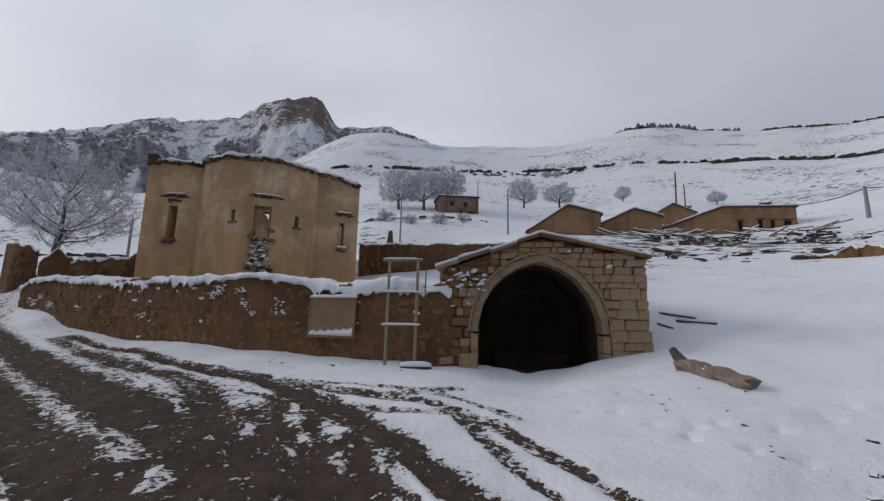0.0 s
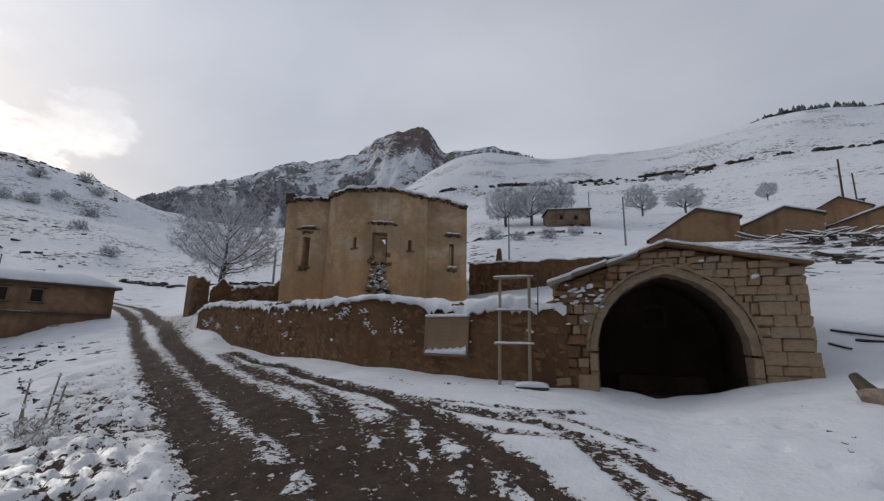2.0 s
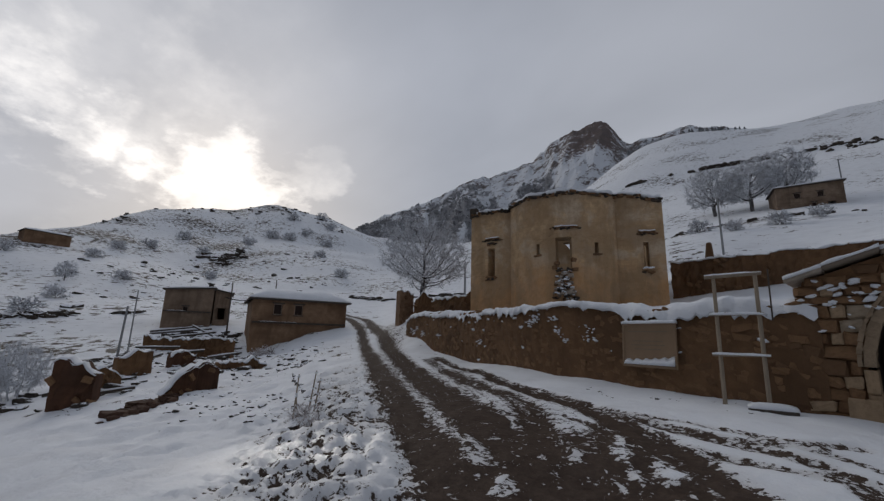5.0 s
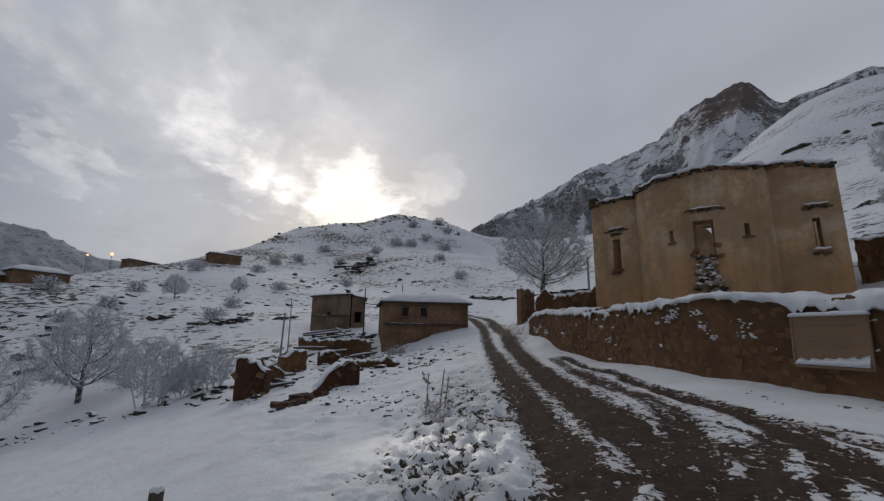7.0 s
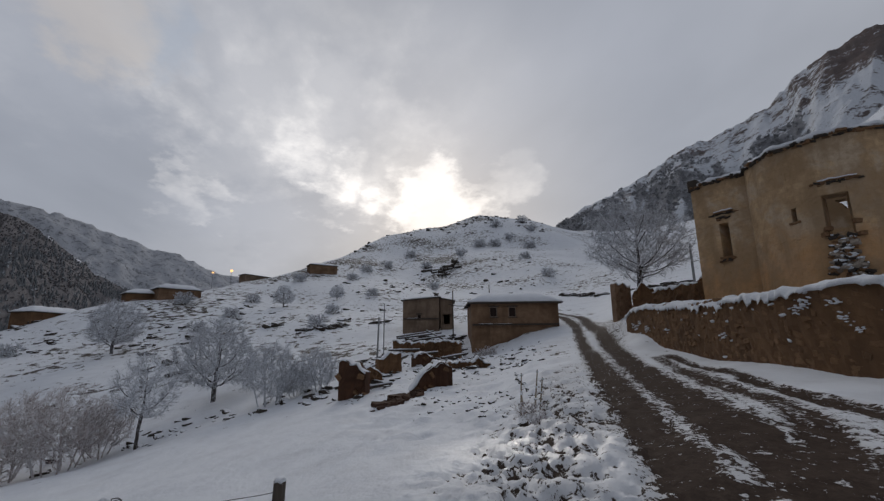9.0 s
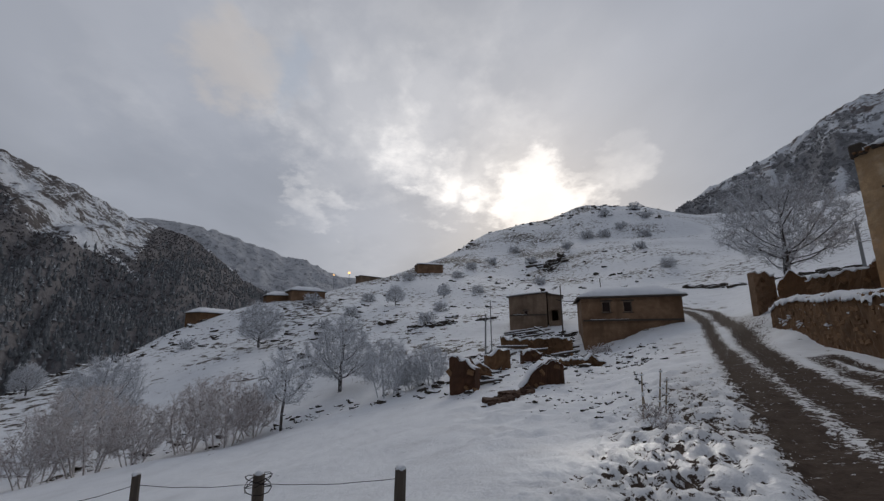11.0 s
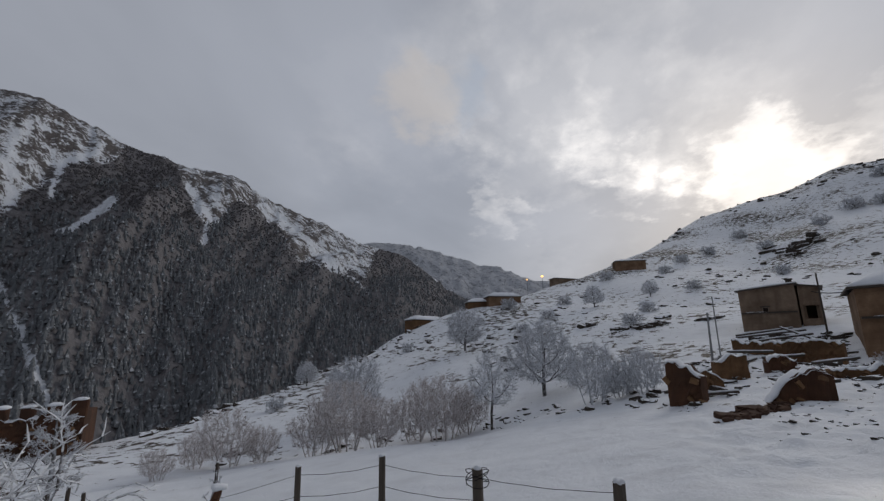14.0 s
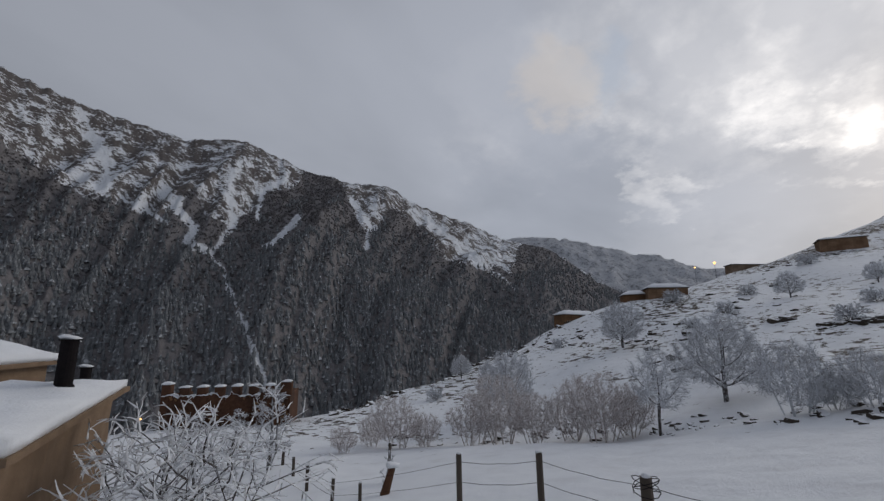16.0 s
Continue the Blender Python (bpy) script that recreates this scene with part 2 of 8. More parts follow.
def ground_material():
    m = Mat("snowy_ground")
    mud_a = m.attr("mud")
    scrub_a = m.attr("scrub")
    n1, n2, n3, n4 = m.noise(0.7, 6), m.noise(4.0, 6, 0.65), m.noise(17.0, 5), m.noise(70.0, 3)
    rut = m.grain(radians(132), 3.2, (0.22, 1.6, 1.0))
    n7 = m.noise(9.0, 5, 0.65, distort=0.5)
    ragged = m.math("ADD", m.step(rut, 0.25, 0.75, -0.24, 0.24), m.step(n3, 0.3, 0.7, -0.28, 0.28))
    ragged = m.math("ADD", ragged, m.math("ADD", m.step(n7, 0.38, 0.62, -0.34, 0.34), m.step(n2, 0.38, 0.62, -0.20, 0.20)))
    ragged = m.math("MULTIPLY", ragged, m.step(mud_a, 0.04, 0.28))
    mud_f = m.step(m.math("ADD", mud_a, ragged), 0.43, 0.55)
    # stones, dry grass and bare soil where the snow is thin
    n5, n6 = m.noise(0.8, 7, 0.7), m.noise(0.9, 6, 0.7, stretch=(0.9, 0.9, 2.4))
    bare = m.math("ADD", m.step(n5, 0.25, 0.75, -0.35, 0.35), m.step(n6, 0.25, 0.75, -0.5, 0.5))
    bare = m.math("ADD", bare, m.step(m.noise(0.055, 4, 0.6), 0.36, 0.64, -0.24, 0.2))
    bare_f = m.step(m.math("ADD", scrub_a, bare), 0.39, 0.45)
    mud_c = m.mix(m.step(n2, 0.3, 0.7), (0.060, 0.043, 0.034), (0.100, 0.075, 0.061))
    mud_c = m.mix(m.step(n3, 0.35, 0.65, 0, 0.5), mud_c, (0.044, 0.034, 0.029))
    soil_c = m.mix(m.step(n3, 0.35, 0.65), (0.048, 0.040, 0.034), (0.105, 0.085, 0.068))
    snow_c = m.mix(m.step(n1, 0.35, 0.7), SNOW, (0.73, 0.755, 0.80))
    snow_c = m.mix(m.step(m.math("ADD", mud_a, m.step(n1, 0.3, 0.7, -0.15, 0.15)), 0.02, 0.5, 0, 0.35), snow_c, (0.42, 0.38, 0.34))
    c = m.mix(bare_f, snow_c, soil_c)
    c = m.mix(mud_f, c, mud_c)
    m.color(c)
    rough = m.step(mud_f, 0, 1, 0.75, 0.62)
    wet = m.math("MULTIPLY", m.attr("wet"), m.step(mud_f, 0, 1, 1.0, 0.0))
    rough = m.math("SUBTRACT", rough, m.math("MULTIPLY", wet, 0.62))
    m.put("Roughness", rough).put("Specular IOR Level", m.math("SUBTRACT", m.step(wet, 0, 1, 0.16, 1.0), m.math("MULTIPLY", mud_f, 0.15)))
    lump = m.math("SUBTRACT", n3, m.math("MULTIPLY", mud_f, 0.5))
    lump = m.math("SUBTRACT", lump, m.math("MULTIPLY", bare_f, 0.6))
    m.bump((n2, 0.5, 0.09), (lump, 0.55, 0.035), (n4, 0.25, 0.006))
    return m


def mountain_material(name, rock_a, rock_b, wood, snow_bias, snow=(0.70, 0.73, 0.78)):
    """Snow on the gentle ground, rock on the steep, dark woods where the mask says so."""
    m = Mat(name)
    wood_a, rock_at = m.attr("wood"), m.attr("rock")
    n1, n2, n3 = m.noise(0.012, 7, 0.65), m.noise(0.05, 7, 0.7), m.noise(0.25, 5, 0.7)
    gully = m.noise(0.035, 6, 0.7, stretch=(1, 1, 0.3))
    jag = m.math("ADD", m.step(n2, 0.25, 0.75, -0.5, 0.5), m.step(n3, 0.25, 0.75, -0.4, 0.4))
    rock_f = m.step(m.math("ADD", m.math("ADD", rock_at, jag), m.step(gully, 0.3, 0.7, -0.25, 0.25)), 0.42 + snow_bias, 0.60 + snow_bias)
    rock_c = m.mix(m.step(n2, 0.3, 0.7), rock_a, rock_b)
    rock_c = m.mix(m.step(n3, 0.4, 0.7, 0, 0.6), rock_c, tuple(x * 0.5 for x in rock_a))
    snow_c = m.mix(m.step(n1, 0.35, 0.7), snow, tuple(x * 0.87 for x in snow))
    wood_f = m.step(m.math("ADD", wood_a, m.math("MULTIPLY", jag, 0.55)), 0.42, 0.60)
    wood_c = m.mix(m.step(n3, 0.35, 0.65), wood, tuple(min(1, x * 1.5) for x in wood))
    c = m.mix(rock_f, snow_c, rock_c)
    c = m.mix(wood_f, c, wood_c)
    m.color(c).put("Roughness", 0.95).put("Specular IOR Level", 0.1)
    m.bump((n2, 0.8, 5.0), (n3, 0.8, 1.5))
    return m


def roof_snow():
    m = Mat("settled_snow")
    n1, n2 = m.noise(1.3, 5), m.noise(14, 5)
    m.color(m.mix(m.step(n1, 0.3, 0.7), SNOW, (0.72, 0.745, 0.79))).put("Roughness", 0.8)
    n3 = m.noise(45, 4, 0.7)
    m.bump((n1, 0.5, 0.08), (n2, 0.7, 0.03), (n3, 0.6, 0.008))
    return m.m


M_GROUND = ground_material().m
M_SNOW = roof_snow()
M_RUBBLE = masonry("brown_rubble_core", (0.225, 0.127, 0.066), (0.16, 0.091, 0.049), (0.11, 0.064, 0.036)).m
M_ADOBE = masonry("tan_house_wall", (0.31, 0.20, 0.125), (0.205, 0.125, 0.076), (0.13, 0.075, 0.044)).m
M_VILLAGE = masonry("warm_tan_house_wall", (0.36, 0.225, 0.13), (0.29, 0.18, 0.102), (0.22, 0.13, 0.072)).m
M_ADOBE_GREY = masonry("grey_brown_house_wall", (0.29, 0.212, 0.155), (0.20, 0.143, 0.102), (0.13, 0.09, 0.062)).m
M_LOWER = masonry("brown_plastered_wall", (0.25, 0.175, 0.118), (0.185, 0.128, 0.086), (0.13, 0.088, 0.058)).m
M_RED = masonry("reddish_ruin_wall", (0.125, 0.062, 0.036), (0.078, 0.040, 0.026), (0.05, 0.029, 0.020)).m
M_STONE = stone_piece("ashlar_blocks", [(0.38, 0.27, 0.17), (0.33, 0.25, 0.175), (0.44, 0.325, 0.21), (0.28, 0.185, 0.11), (0.35, 0.285, 0.21), (0.37, 0.245, 0.14)]).m
M_FIELD = stone_piece("brown_field_stones", [(0.23, 0.132, 0.070), (0.18, 0.104, 0.056), (0.265, 0.158, 0.088), (0.155, 0.09, 0.05), (0.215, 0.133, 0.077)]).m
M_DARKSTONE = stone_piece("dark_wet_stones", [(0.07, 0.058, 0.048), (0.10, 0.08, 0.062), (0.055, 0.046, 0.04), (0.13, 0.10, 0.075)]).m
M_PALESTONE = stone_piece("pale_broken_stones", [(0.40, 0.34, 0.28), (0.30, 0.25, 0.20), (0.34, 0.26, 0.18), (0.22, 0.175, 0.135), (0.45, 0.39, 0.33)]).m
M_ARCHSTONE = stone_piece("smooth_arch_stones", [(0.33, 0.245, 0.165), (0.30, 0.22, 0.145), (0.35, 0.265, 0.18), (0.28, 0.205, 0.135)]).m
M_DARKINSIDE = masonry("dark_inner_masonry", (0.10, 0.068, 0.05), (0.065, 0.044, 0.033), (0.04, 0.028, 0.023)).m
M_WOOD = plain("weathered_pole_wood", (0.33, 0.27, 0.20), (0.22, 0.175, 0.13), 18, stretch=(1, 1, 0.1)).m
M_DARKWOOD = plain("dark_old_wood", (0.085, 0.065, 0.05), (0.05, 0.04, 0.032), 15, stretch=(1, 1, 0.12)).m
M_METAL = plain("rusty_dark_metal", (0.007, 0.006, 0.007), (0.014, 0.011, 0.012), 12, rough=0.75).m
M_METAL.node_tree.nodes["Principled BSDF"].inputs["Specular IOR Level"].default_value = 0.1
M_GREYPOST = plain("grey_concrete_pole", (0.27, 0.28, 0.29), (0.20, 0.21, 0.22), 9).m
M_SIGN = plain("faded_sign_board", (0.285, 0.19, 0.115), (0.235, 0.155, 0.092), 3, rough=0.8, bump=0.05).m

# ---- helpers for shapes ----
def mesh_object(name, verts, faces, mat, smooth=False):
    me = bpy.data.meshes.new(name)
    me.from_pydata([tuple(v) for v in verts], [], faces)
    me.update()
    if mat:
        me.materials.append(mat)
    if smooth:
        me.polygons.foreach_set("use_smooth", [True] * len(me.polygons))
    return new(name, me)


def part(name, bm, mat, parent=None, label="", smooth=False):
    """Links a bmesh as one mesh object under a thing or a part."""
    me = bpy.data.meshes.new(name)
    bmesh.ops.recalc_face_normals(bm, faces=bm.faces)
    bm.to_mesh(me)
    bm.free()
    me.materials.append(mat)
    if smooth:
        me.polygons.foreach_set("use_smooth", [True] * len(me.polygons))
    ob = new(name, me)
    ob.parent = parent
    if label:
        tagged(ob, label)
    return ob


def thing(name, m, label, category, group="", kind=""):
    ob = new(name)
    ob.empty_display_size = 0.3
    ob.matrix_world = m
    return tagged(ob, label, category, group, kind)


TABLE = np.random.RandomState(7).rand(256, 256)


def value_noise(x, y):
    ix, iy = np.floor(x).astype(int), np.floor(y).astype(int)
    fx, fy = x - ix, y - iy
    fx, fy = fx * fx * (3 - 2 * fx), fy * fy * (3 - 2 * fy)
    a, b = TABLE[ix % 256, iy % 256], TABLE[(ix + 1) % 256, iy % 256]
    c, d = TABLE[ix % 256, (iy + 1) % 256], TABLE[(ix + 1) % 256, (iy + 1) % 256]
    return (a * (1 - fx) + b * fx) * (1 - fy) + (c * (1 - fx) + d * fx) * fy - 0.5


def fbm(x, y, octaves=5, gain=0.5):
    x, y = np.asarray(x, float), np.asarray(y, float)
    total, amp = np.zeros(np.broadcast(x, y).shape), 1.0
    for k in range(octaves):
        total += amp * value_noise(x + 17.3 * k, y - 9.1 * k)
        x, y, amp = x * 2.03, y * 2.03, amp * gain
    return total


def smooth01(v, lo, hi):
    t = np.clip((v - lo) / (hi - lo), 0, 1)
    return t * t * (3 - 2 * t)


# ---- the lie of the land: height along lines that fan out from the bend of the road ----
PROFILES = {}


def profile(deg, *pairs):
    PROFILES[deg] = pairs


# the village slope
profile(-60, (4, .1), (8, .5), (14, 1.8), (30, 6), (55, 12), (100, 25), (180, 56), (270, 92))
profile(-45, (4, 0), (6, .05), (8.5, .5), (14, 1.7), (28, 4.8), (40, 7.5), (55, 11), (100, 25), (170, 51), (270, 96))
profile(-34, (4, 0), (8.5, .5), (14, 1.7), (28, 5), (45, 9.3), (56, 11.6), (75, 16), (110, 30), (170, 57), (270, 109))
profile(-27, (4, 0), (8, .45), (12, .95), (16, 2.2), (30, 5.8), (56, 12), (110, 31), (170, 60), (270, 121))
profile(-13, (4, 0), (8, .25), (11, .3), (15, 3.2), (20, 4.2), (35, 8), (52, 12.3), (80, 20), (110, 32), (170, 61), (270, 116))
profile(0, (4, 0), (8, .4), (11.3, .5), (16, 1.5), (30, 6), (45, 9.5), (80, 22.3), (110, 33), (170, 61), (270, 118))
profile(9, (4, 0), (8, .38), (11.8, .48), (18, 1.6), (40, 8), (80, 21), (120, 37), (170, 58), (270, 128))
profile(15, (4, 0), (8, .35), (12.2, .48), (20, 2), (40, 7), (80, 19), (120, 34), (170, 55), (270, 122))
profile(25, (4, 0), (8, .3), (14, .52), (25, 2.5), (45, 6), (80, 15), (130, 31), (200, 58), (300, 95))
profile(37, (4, 0), (8, .25), (14, .4), (19.5, .56), (30, 2), (45, 4.4), (80, 11), (150, 26), (250, 50), (350, 80))
# up the road
profile(42, (4, 0), (8, .15), (15, .37), (23.5, .75), (26, 2.5), (32, 3.5), (45, 4.4), (80, 10), (150, 25), (250, 50), (340, 79))
profile(45.8, (4, 0), (8, .12), (15, .35), (27.5, .92), (30, 2.4), (33, 3.2), (45, 4.0), (80, 9), (150, 24), (250, 50), (330, 78))
profile(48.3, (4, 0), (8, .1), (15, .32), (27, .9), (38, 2.2), (46, 3.1), (60, 4.6), (80, 9), (150, 24), (250, 52), (310, 75))
profile(50.5, (4, 0), (8, .08), (15, .3), (27, .9), (38, 2.3), (46, 3.2), (60, 4.4), (100, 11), (200, 37), (300, 73))
profile(56, (4, -.02), (8, 0), (15, .1), (25, .35), (36, 1.5), (42, 2.5), (60, 5), (100, 11), (200, 40), (280, 79))
profile(64, (4, -.05), (8, -.15), (15, -.5), (20, -.7), (36, .05), (45, 1.7), (70, 5), (120, 15), (200, 42), (270, 81))
profile(68.7, (4, -.05), (7, -.2), (12, -.6), (20, -.85), (36, .0), (48, 1.8), (75, 5.5), (130, 16), (200, 40), (268, 70.5))
profile(72, (4, -.05), (7, -.2), (12, -.7), (20, -.95), (30, -.4), (50, 2), (80, 6), (140, 18), (200, 38), (265, 72))
# the hollow with the bushes and the far side of it
profile(80, (4, -.1), (7, -.4), (12, -.9), (21, -1.3), (30, -1), (50, 1), (80, 6), (140, 20), (190, 36), (240, 55))
profile(87, (4, -.1), (7, -.6), (12, -1.2), (22, -1.8), (30, -1.7), (50, .3), (95, 9), (140, 22), (190, 32))
profile(97, (4, -.2), (7, -.9), (12, -1.6), (22, -2.5), (27, -3), (32, -2.8), (60, .8), (95, 9), (140, 16.6))
profile(102, (4, -.22), (7, -1), (12, -1.8), (22, -2.9), (27, -3.6), (36, -3.2), (65, .8), (96, 9.1), (128, 12.0))
profile(107, (4, -.25), (7, -1.1), (12, -2), (22, -3.3), (27, -4.3), (40, -3.6), (75, 1.4), (97, 8.4), (116, 8.8))
profile(112, (4, -.28), (7, -1.2), (12, -2.1), (23, -3.6), (28, -4.8), (42, -4.3), (75, .6), (95, 4.9), (104, 5.4))
profile(117, (4, -.3), (7, -1.3), (12, -2.3), (24, -3.9), (29, -5.2), (45, -5), (75, -.9), (95, 2.2))
profile(127, (4, -.35), (7, -1.5), (12, -2.5), (24, -4.2), (30, -5.6), (50, -5.2), (77, -3.5))
profile(137, (4, -.4), (7, -1.6), (12, -2.7), (25, -4.8), (32, -6), (50, -5.9), (60, -5.9))
profile(149, (4, -.4), (7, -1.6), (12, -3), (20, -3.6), (28, -5.2), (38, -5.8), (48, -6.6))
profile(160, (4, -.35), (8, -1.7), (14, -3), (25, -4.6), (42, -5.7), (52, -7))
profile(172, (4, -.3), (8, -1.5), (14, -2.6), (25, -4), (42, -5.6), (55, -8))
profile(190, (4, -.2), (8, -.8), (14, -1.5), (25, -2.5), (50, -6))
# behind the camera
profile(215, (8, -.3), (30, -2), (80, -8))
profile(255, (8, 0), (30, .5), (100, 4), (250, 30))

LOG_R = np.linspace(math.log(1.0), math.log(4600.0), 420)


def relief_table():
    keys = sorted(PROFILES)
    rows = []
    for k in keys:
        d, z = zip(*PROFILES[k])
        d, z = [1.0, 2.5, *d], [0.0, 0.0, *z]
        fall = 0.42 if k > 76 else 0.12
        depth = -75.0 if k > 76 else z[-1] - 60
        far = d[-1] + (z[-1] - depth) / fall
        d += [d[-1] * 1.04, far, 3000.0, 4600.0]
        z += [z[-1] - 0.01 * fall * d[-4], depth, -75.0, -75.0]
        rows.append(np.interp(LOG_R, np.log(d), z))
    rows = np.array(rows)
    grid = np.arange(-60, 300, 1.0)
    keys2 = keys + [300]
    rows2 = np.vstack([rows, rows[:1]])
    out = np.array([np.interp(grid, keys2, rows2[:, j]) for j in range(rows2.shape[1])]).T

    def blur(a, s, axis, wrap):
        n = int(3 * s) + 1
        w = np.exp(-0.5 * (np.arange(-n, n + 1) / s) ** 2)
        w /= w.sum()
        return sum(wk * (np.roll(a, o, axis) if wrap else np.take(a, np.clip(np.arange(a.shape[axis]) + o, 0, a.shape[axis] - 1), axis)) for wk, o in zip(w, range(-n, n + 1)))
    return blur(blur(out, 1.8, 0, True), 1.5, 1, False)


RELIEF = relief_table()

# the retaining wall under the church: its face in plan
WALL_LINE = [(0.25, 11.2), (-2.2, 11.55), (-3.95, 12.05), (-6.4, 12.75), (-9.15, 14.05), (-12.1, 15.65), (-15.7, 17.55), (-20.0, 19.8)]


def spline(points, n):
    """A smooth line through points, n places on it."""
    p = np.array(points, float)
    t = np.concatenate([[0], np.cumsum(np.linalg.norm(np.diff(p, axis=0), axis=1))])
    q = np.vstack([2 * p[0] - p[1], p, 2 * p[-1] - p[-2]])
    out = []
    for s in np.linspace(0, t[-1] - 1e-6, n):
        i = int(np.searchsorted(t, s, side="right") - 1)
        u = (s - t[i]) / (t[i + 1] - t[i])
        a, b, c, d = q[i:i + 4]
        out.append(0.5 * (2 * b + (c - a) * u + (2 * a - 5 * b + 4 * c - d) * u * u + (3 * b - a - 3 * c + d) * u ** 3))
    return np.array(out)


def near_line(x, y, line):
    """Distance to a line and the signed side of it (positive to its right, going along)."""
    best, side = np.full(x.shape, 1e9), np.zeros(x.shape)
    for (ax, ay), (bx, by) in zip(line[:-1], line[1:]):
        dx, dy = bx - ax, by - ay
        ll = dx * dx + dy * dy
        u = np.clip(((x - ax) * dx + (y - ay) * dy) / ll, 0, 1)
        d = np.hypot(x - ax - u * dx, y - ay - u * dy)
        s = (x - ax) * dy - (y - ay) * dx
        m = d < best
        best, side = np.where(m, d, best), np.where(m, np.sign(s), side)
    return best, side


WALL_CURVE = spline(WALL_LINE, 40)

# frame of the fountain house: u along its face, v into the slope
F_ANGLE = -7.0
F_ORIGIN = bearing(F_ANGLE, 11.2)
F_U = Vector((math.cos(radians(F_ANGLE)), math.sin(radians(F_ANGLE)), 0))
F_V = Vector((-math.sin(radians(F_ANGLE)), math.cos(radians(F_ANGLE)), 0))

# wheel tracks in plan: points, half width, depth of mud
TRACKS = [
    ([(-60, 33), (-50, 31.5), (-42, 30), (-36, 27.6), (-29, 23.2), (-23.5, 19.1), (-13.4, 11.6), (-8.2, 7.7), (-5.4, 5.55), (-4.0, 4.6), (-3.1, 3.9), (-1.7, 2.4), (0.5, 0.4), (5, -3)], 0.33, 0.98),
    ([(-60, 35), (-50, 33.5), (-41.5, 31.9), (-35, 28.9), (-27.9, 23.8), (-21.5, 19.3), (-12.3, 12.4), (-7.8, 8.9), (-5.0, 6.75), (-3.5, 5.6), (-2.4, 4.85), (-1.2, 4.1), (0.6, 2.6), (3, 0.8), (8, -1.5)], 0.37, 0.98),
    ([(-13.7, 15.7), (-8.5, 12.1), (-5.3, 9.6), (-3.7, 8.6), (-2.5, 7.45), (-1.5, 6.4), (-0.87, 5.64), (-0.38, 5.0), (0.07, 4.39), (0.4, 3.9), (1.6, 2.2)], 0.22, 0.90),
    ([(-13.6, 15.0), (-8.2, 10.75), (-5.5, 8.8), (-4.1, 7.5), (-3.07, 5.95), (-2.7, 4.8)], 0.26, 0.62),
    ([(-10, 12.9), (-4.5, 9.5), (-2.2, 7.75), (-0.95, 7.25), (-0.1, 6.8), (0.38, 6.0), (0.74, 4.82), (1.07, 4.2), (2.0, 2.6)], 0.12, 0.60),
    ([(-0.1, 6.81), (0.62, 6.09), (1.09, 5.33), (1.43, 4.68), (1.64, 4.19), (2.4, 2.8)], 0.12, 0.60),
    ([(-7, 11.2), (-4, 9.2), (-2.34, 8.08), (-0.78, 7.36), (0.39, 7.85)], 0.08, 0.52),
    ([(-9, 12.1), (-5.2, 9.9), (-2.9, 8.5), (-1.2, 7.9), (0.2, 7.2), (1.1, 6.3)], 0.07, 0.46),
    ([(-0.92, 5.55), (-1.37, 4.93), (-1.97, 4.59)], 0.15, 0.60),
    ([(-2.26, 7.21), (-2.74, 6.24), (-2.84, 4.96), (-3.09, 4.11)], 0.13, 0.60),
    ([(-1.96, 6.71), (-1.58, 5.6), (-1.25, 4.94)], 0.12, 0.58),
    ([(-2.21, 4.85), (-2.31, 4.18), (-2.29, 3.84)], 0.12, 0.60),
    ([(-0.94, 5.27), (-0.74, 4.57), (-0.54, 4.01)], 0.14, 0.62),
    ([(-2.7, 7.4), (-2.32, 6.01), (-2.08, 5.03)], 0.12, 0.58),
    ([(-4.6, 8.3), (-3.2, 6.6), (-2.0, 5.6), (-1.2, 4.6)], 0.12, 0.56),
    ([(-3.5, 7.6), (-2.2, 6.9), (-0.9, 6.5), (0.3, 6.3)], 0.09, 0.50),
]
ROAD_MID = [(-60, 34), (-50, 32.5), (-41.7, 31), (-33, 26.3), (-23.6, 21.9), (-14.4, 13.2), (-6.7, 7.5), (-3.7, 5.3), (-1.8, 3.8), (0.2, 2.2), (6, -2.5)]
TRACK_CURVES = [(spline(p, 44), w, a) for p, w, a in TRACKS]
ROAD_CURVE = spline(ROAD_MID, 60)
LANE_CURVE = spline([(-15.5, 16.4), (-8.5, 11.4), (-4.4, 8.9), (-2.2, 7.0), (-0.8, 4.6), (0.2, 2.6)], 30)
VERGE_CURVE = spline([(-2.5, 1.6), (-4.3, 2.8), (-6.1, 4.3), (-8.4, 6.1), (-12, 9.1), (-17, 13.0)], 24)
STREAKS = [(spline(q, 16), w, a) for q, w, a in (
    ([(-0.65, 5.13), (-0.34, 4.6), (-0.09, 4.08), (0.2, 3.6)], 0.06, 0.5),
    ([(-1.72, 5.30), (-1.5, 5.42)], 0.13, 0.4), ([(-1.35, 5.55), (-1.2, 5.68)], 0.10, 0.35),
    ([(-2.84, 4.49), (-2.65, 3.94)], 0.07, 0.5), ([(-2.45, 4.3), (-2.37, 3.9)], 0.06, 0.4),
    ([(-6.4, 9.2), (-4.6, 7.9)], 0.16, 0.22), ([(-3.4, 6.9), (-3.0, 6.4)], 0.14, 0.25))]
FAN_CURVE = spline([(-10, 11.6), (-5.6, 8.3), (-3.0, 6.4), (-1.5, 5.0), (-0.6, 3.6)], 24)


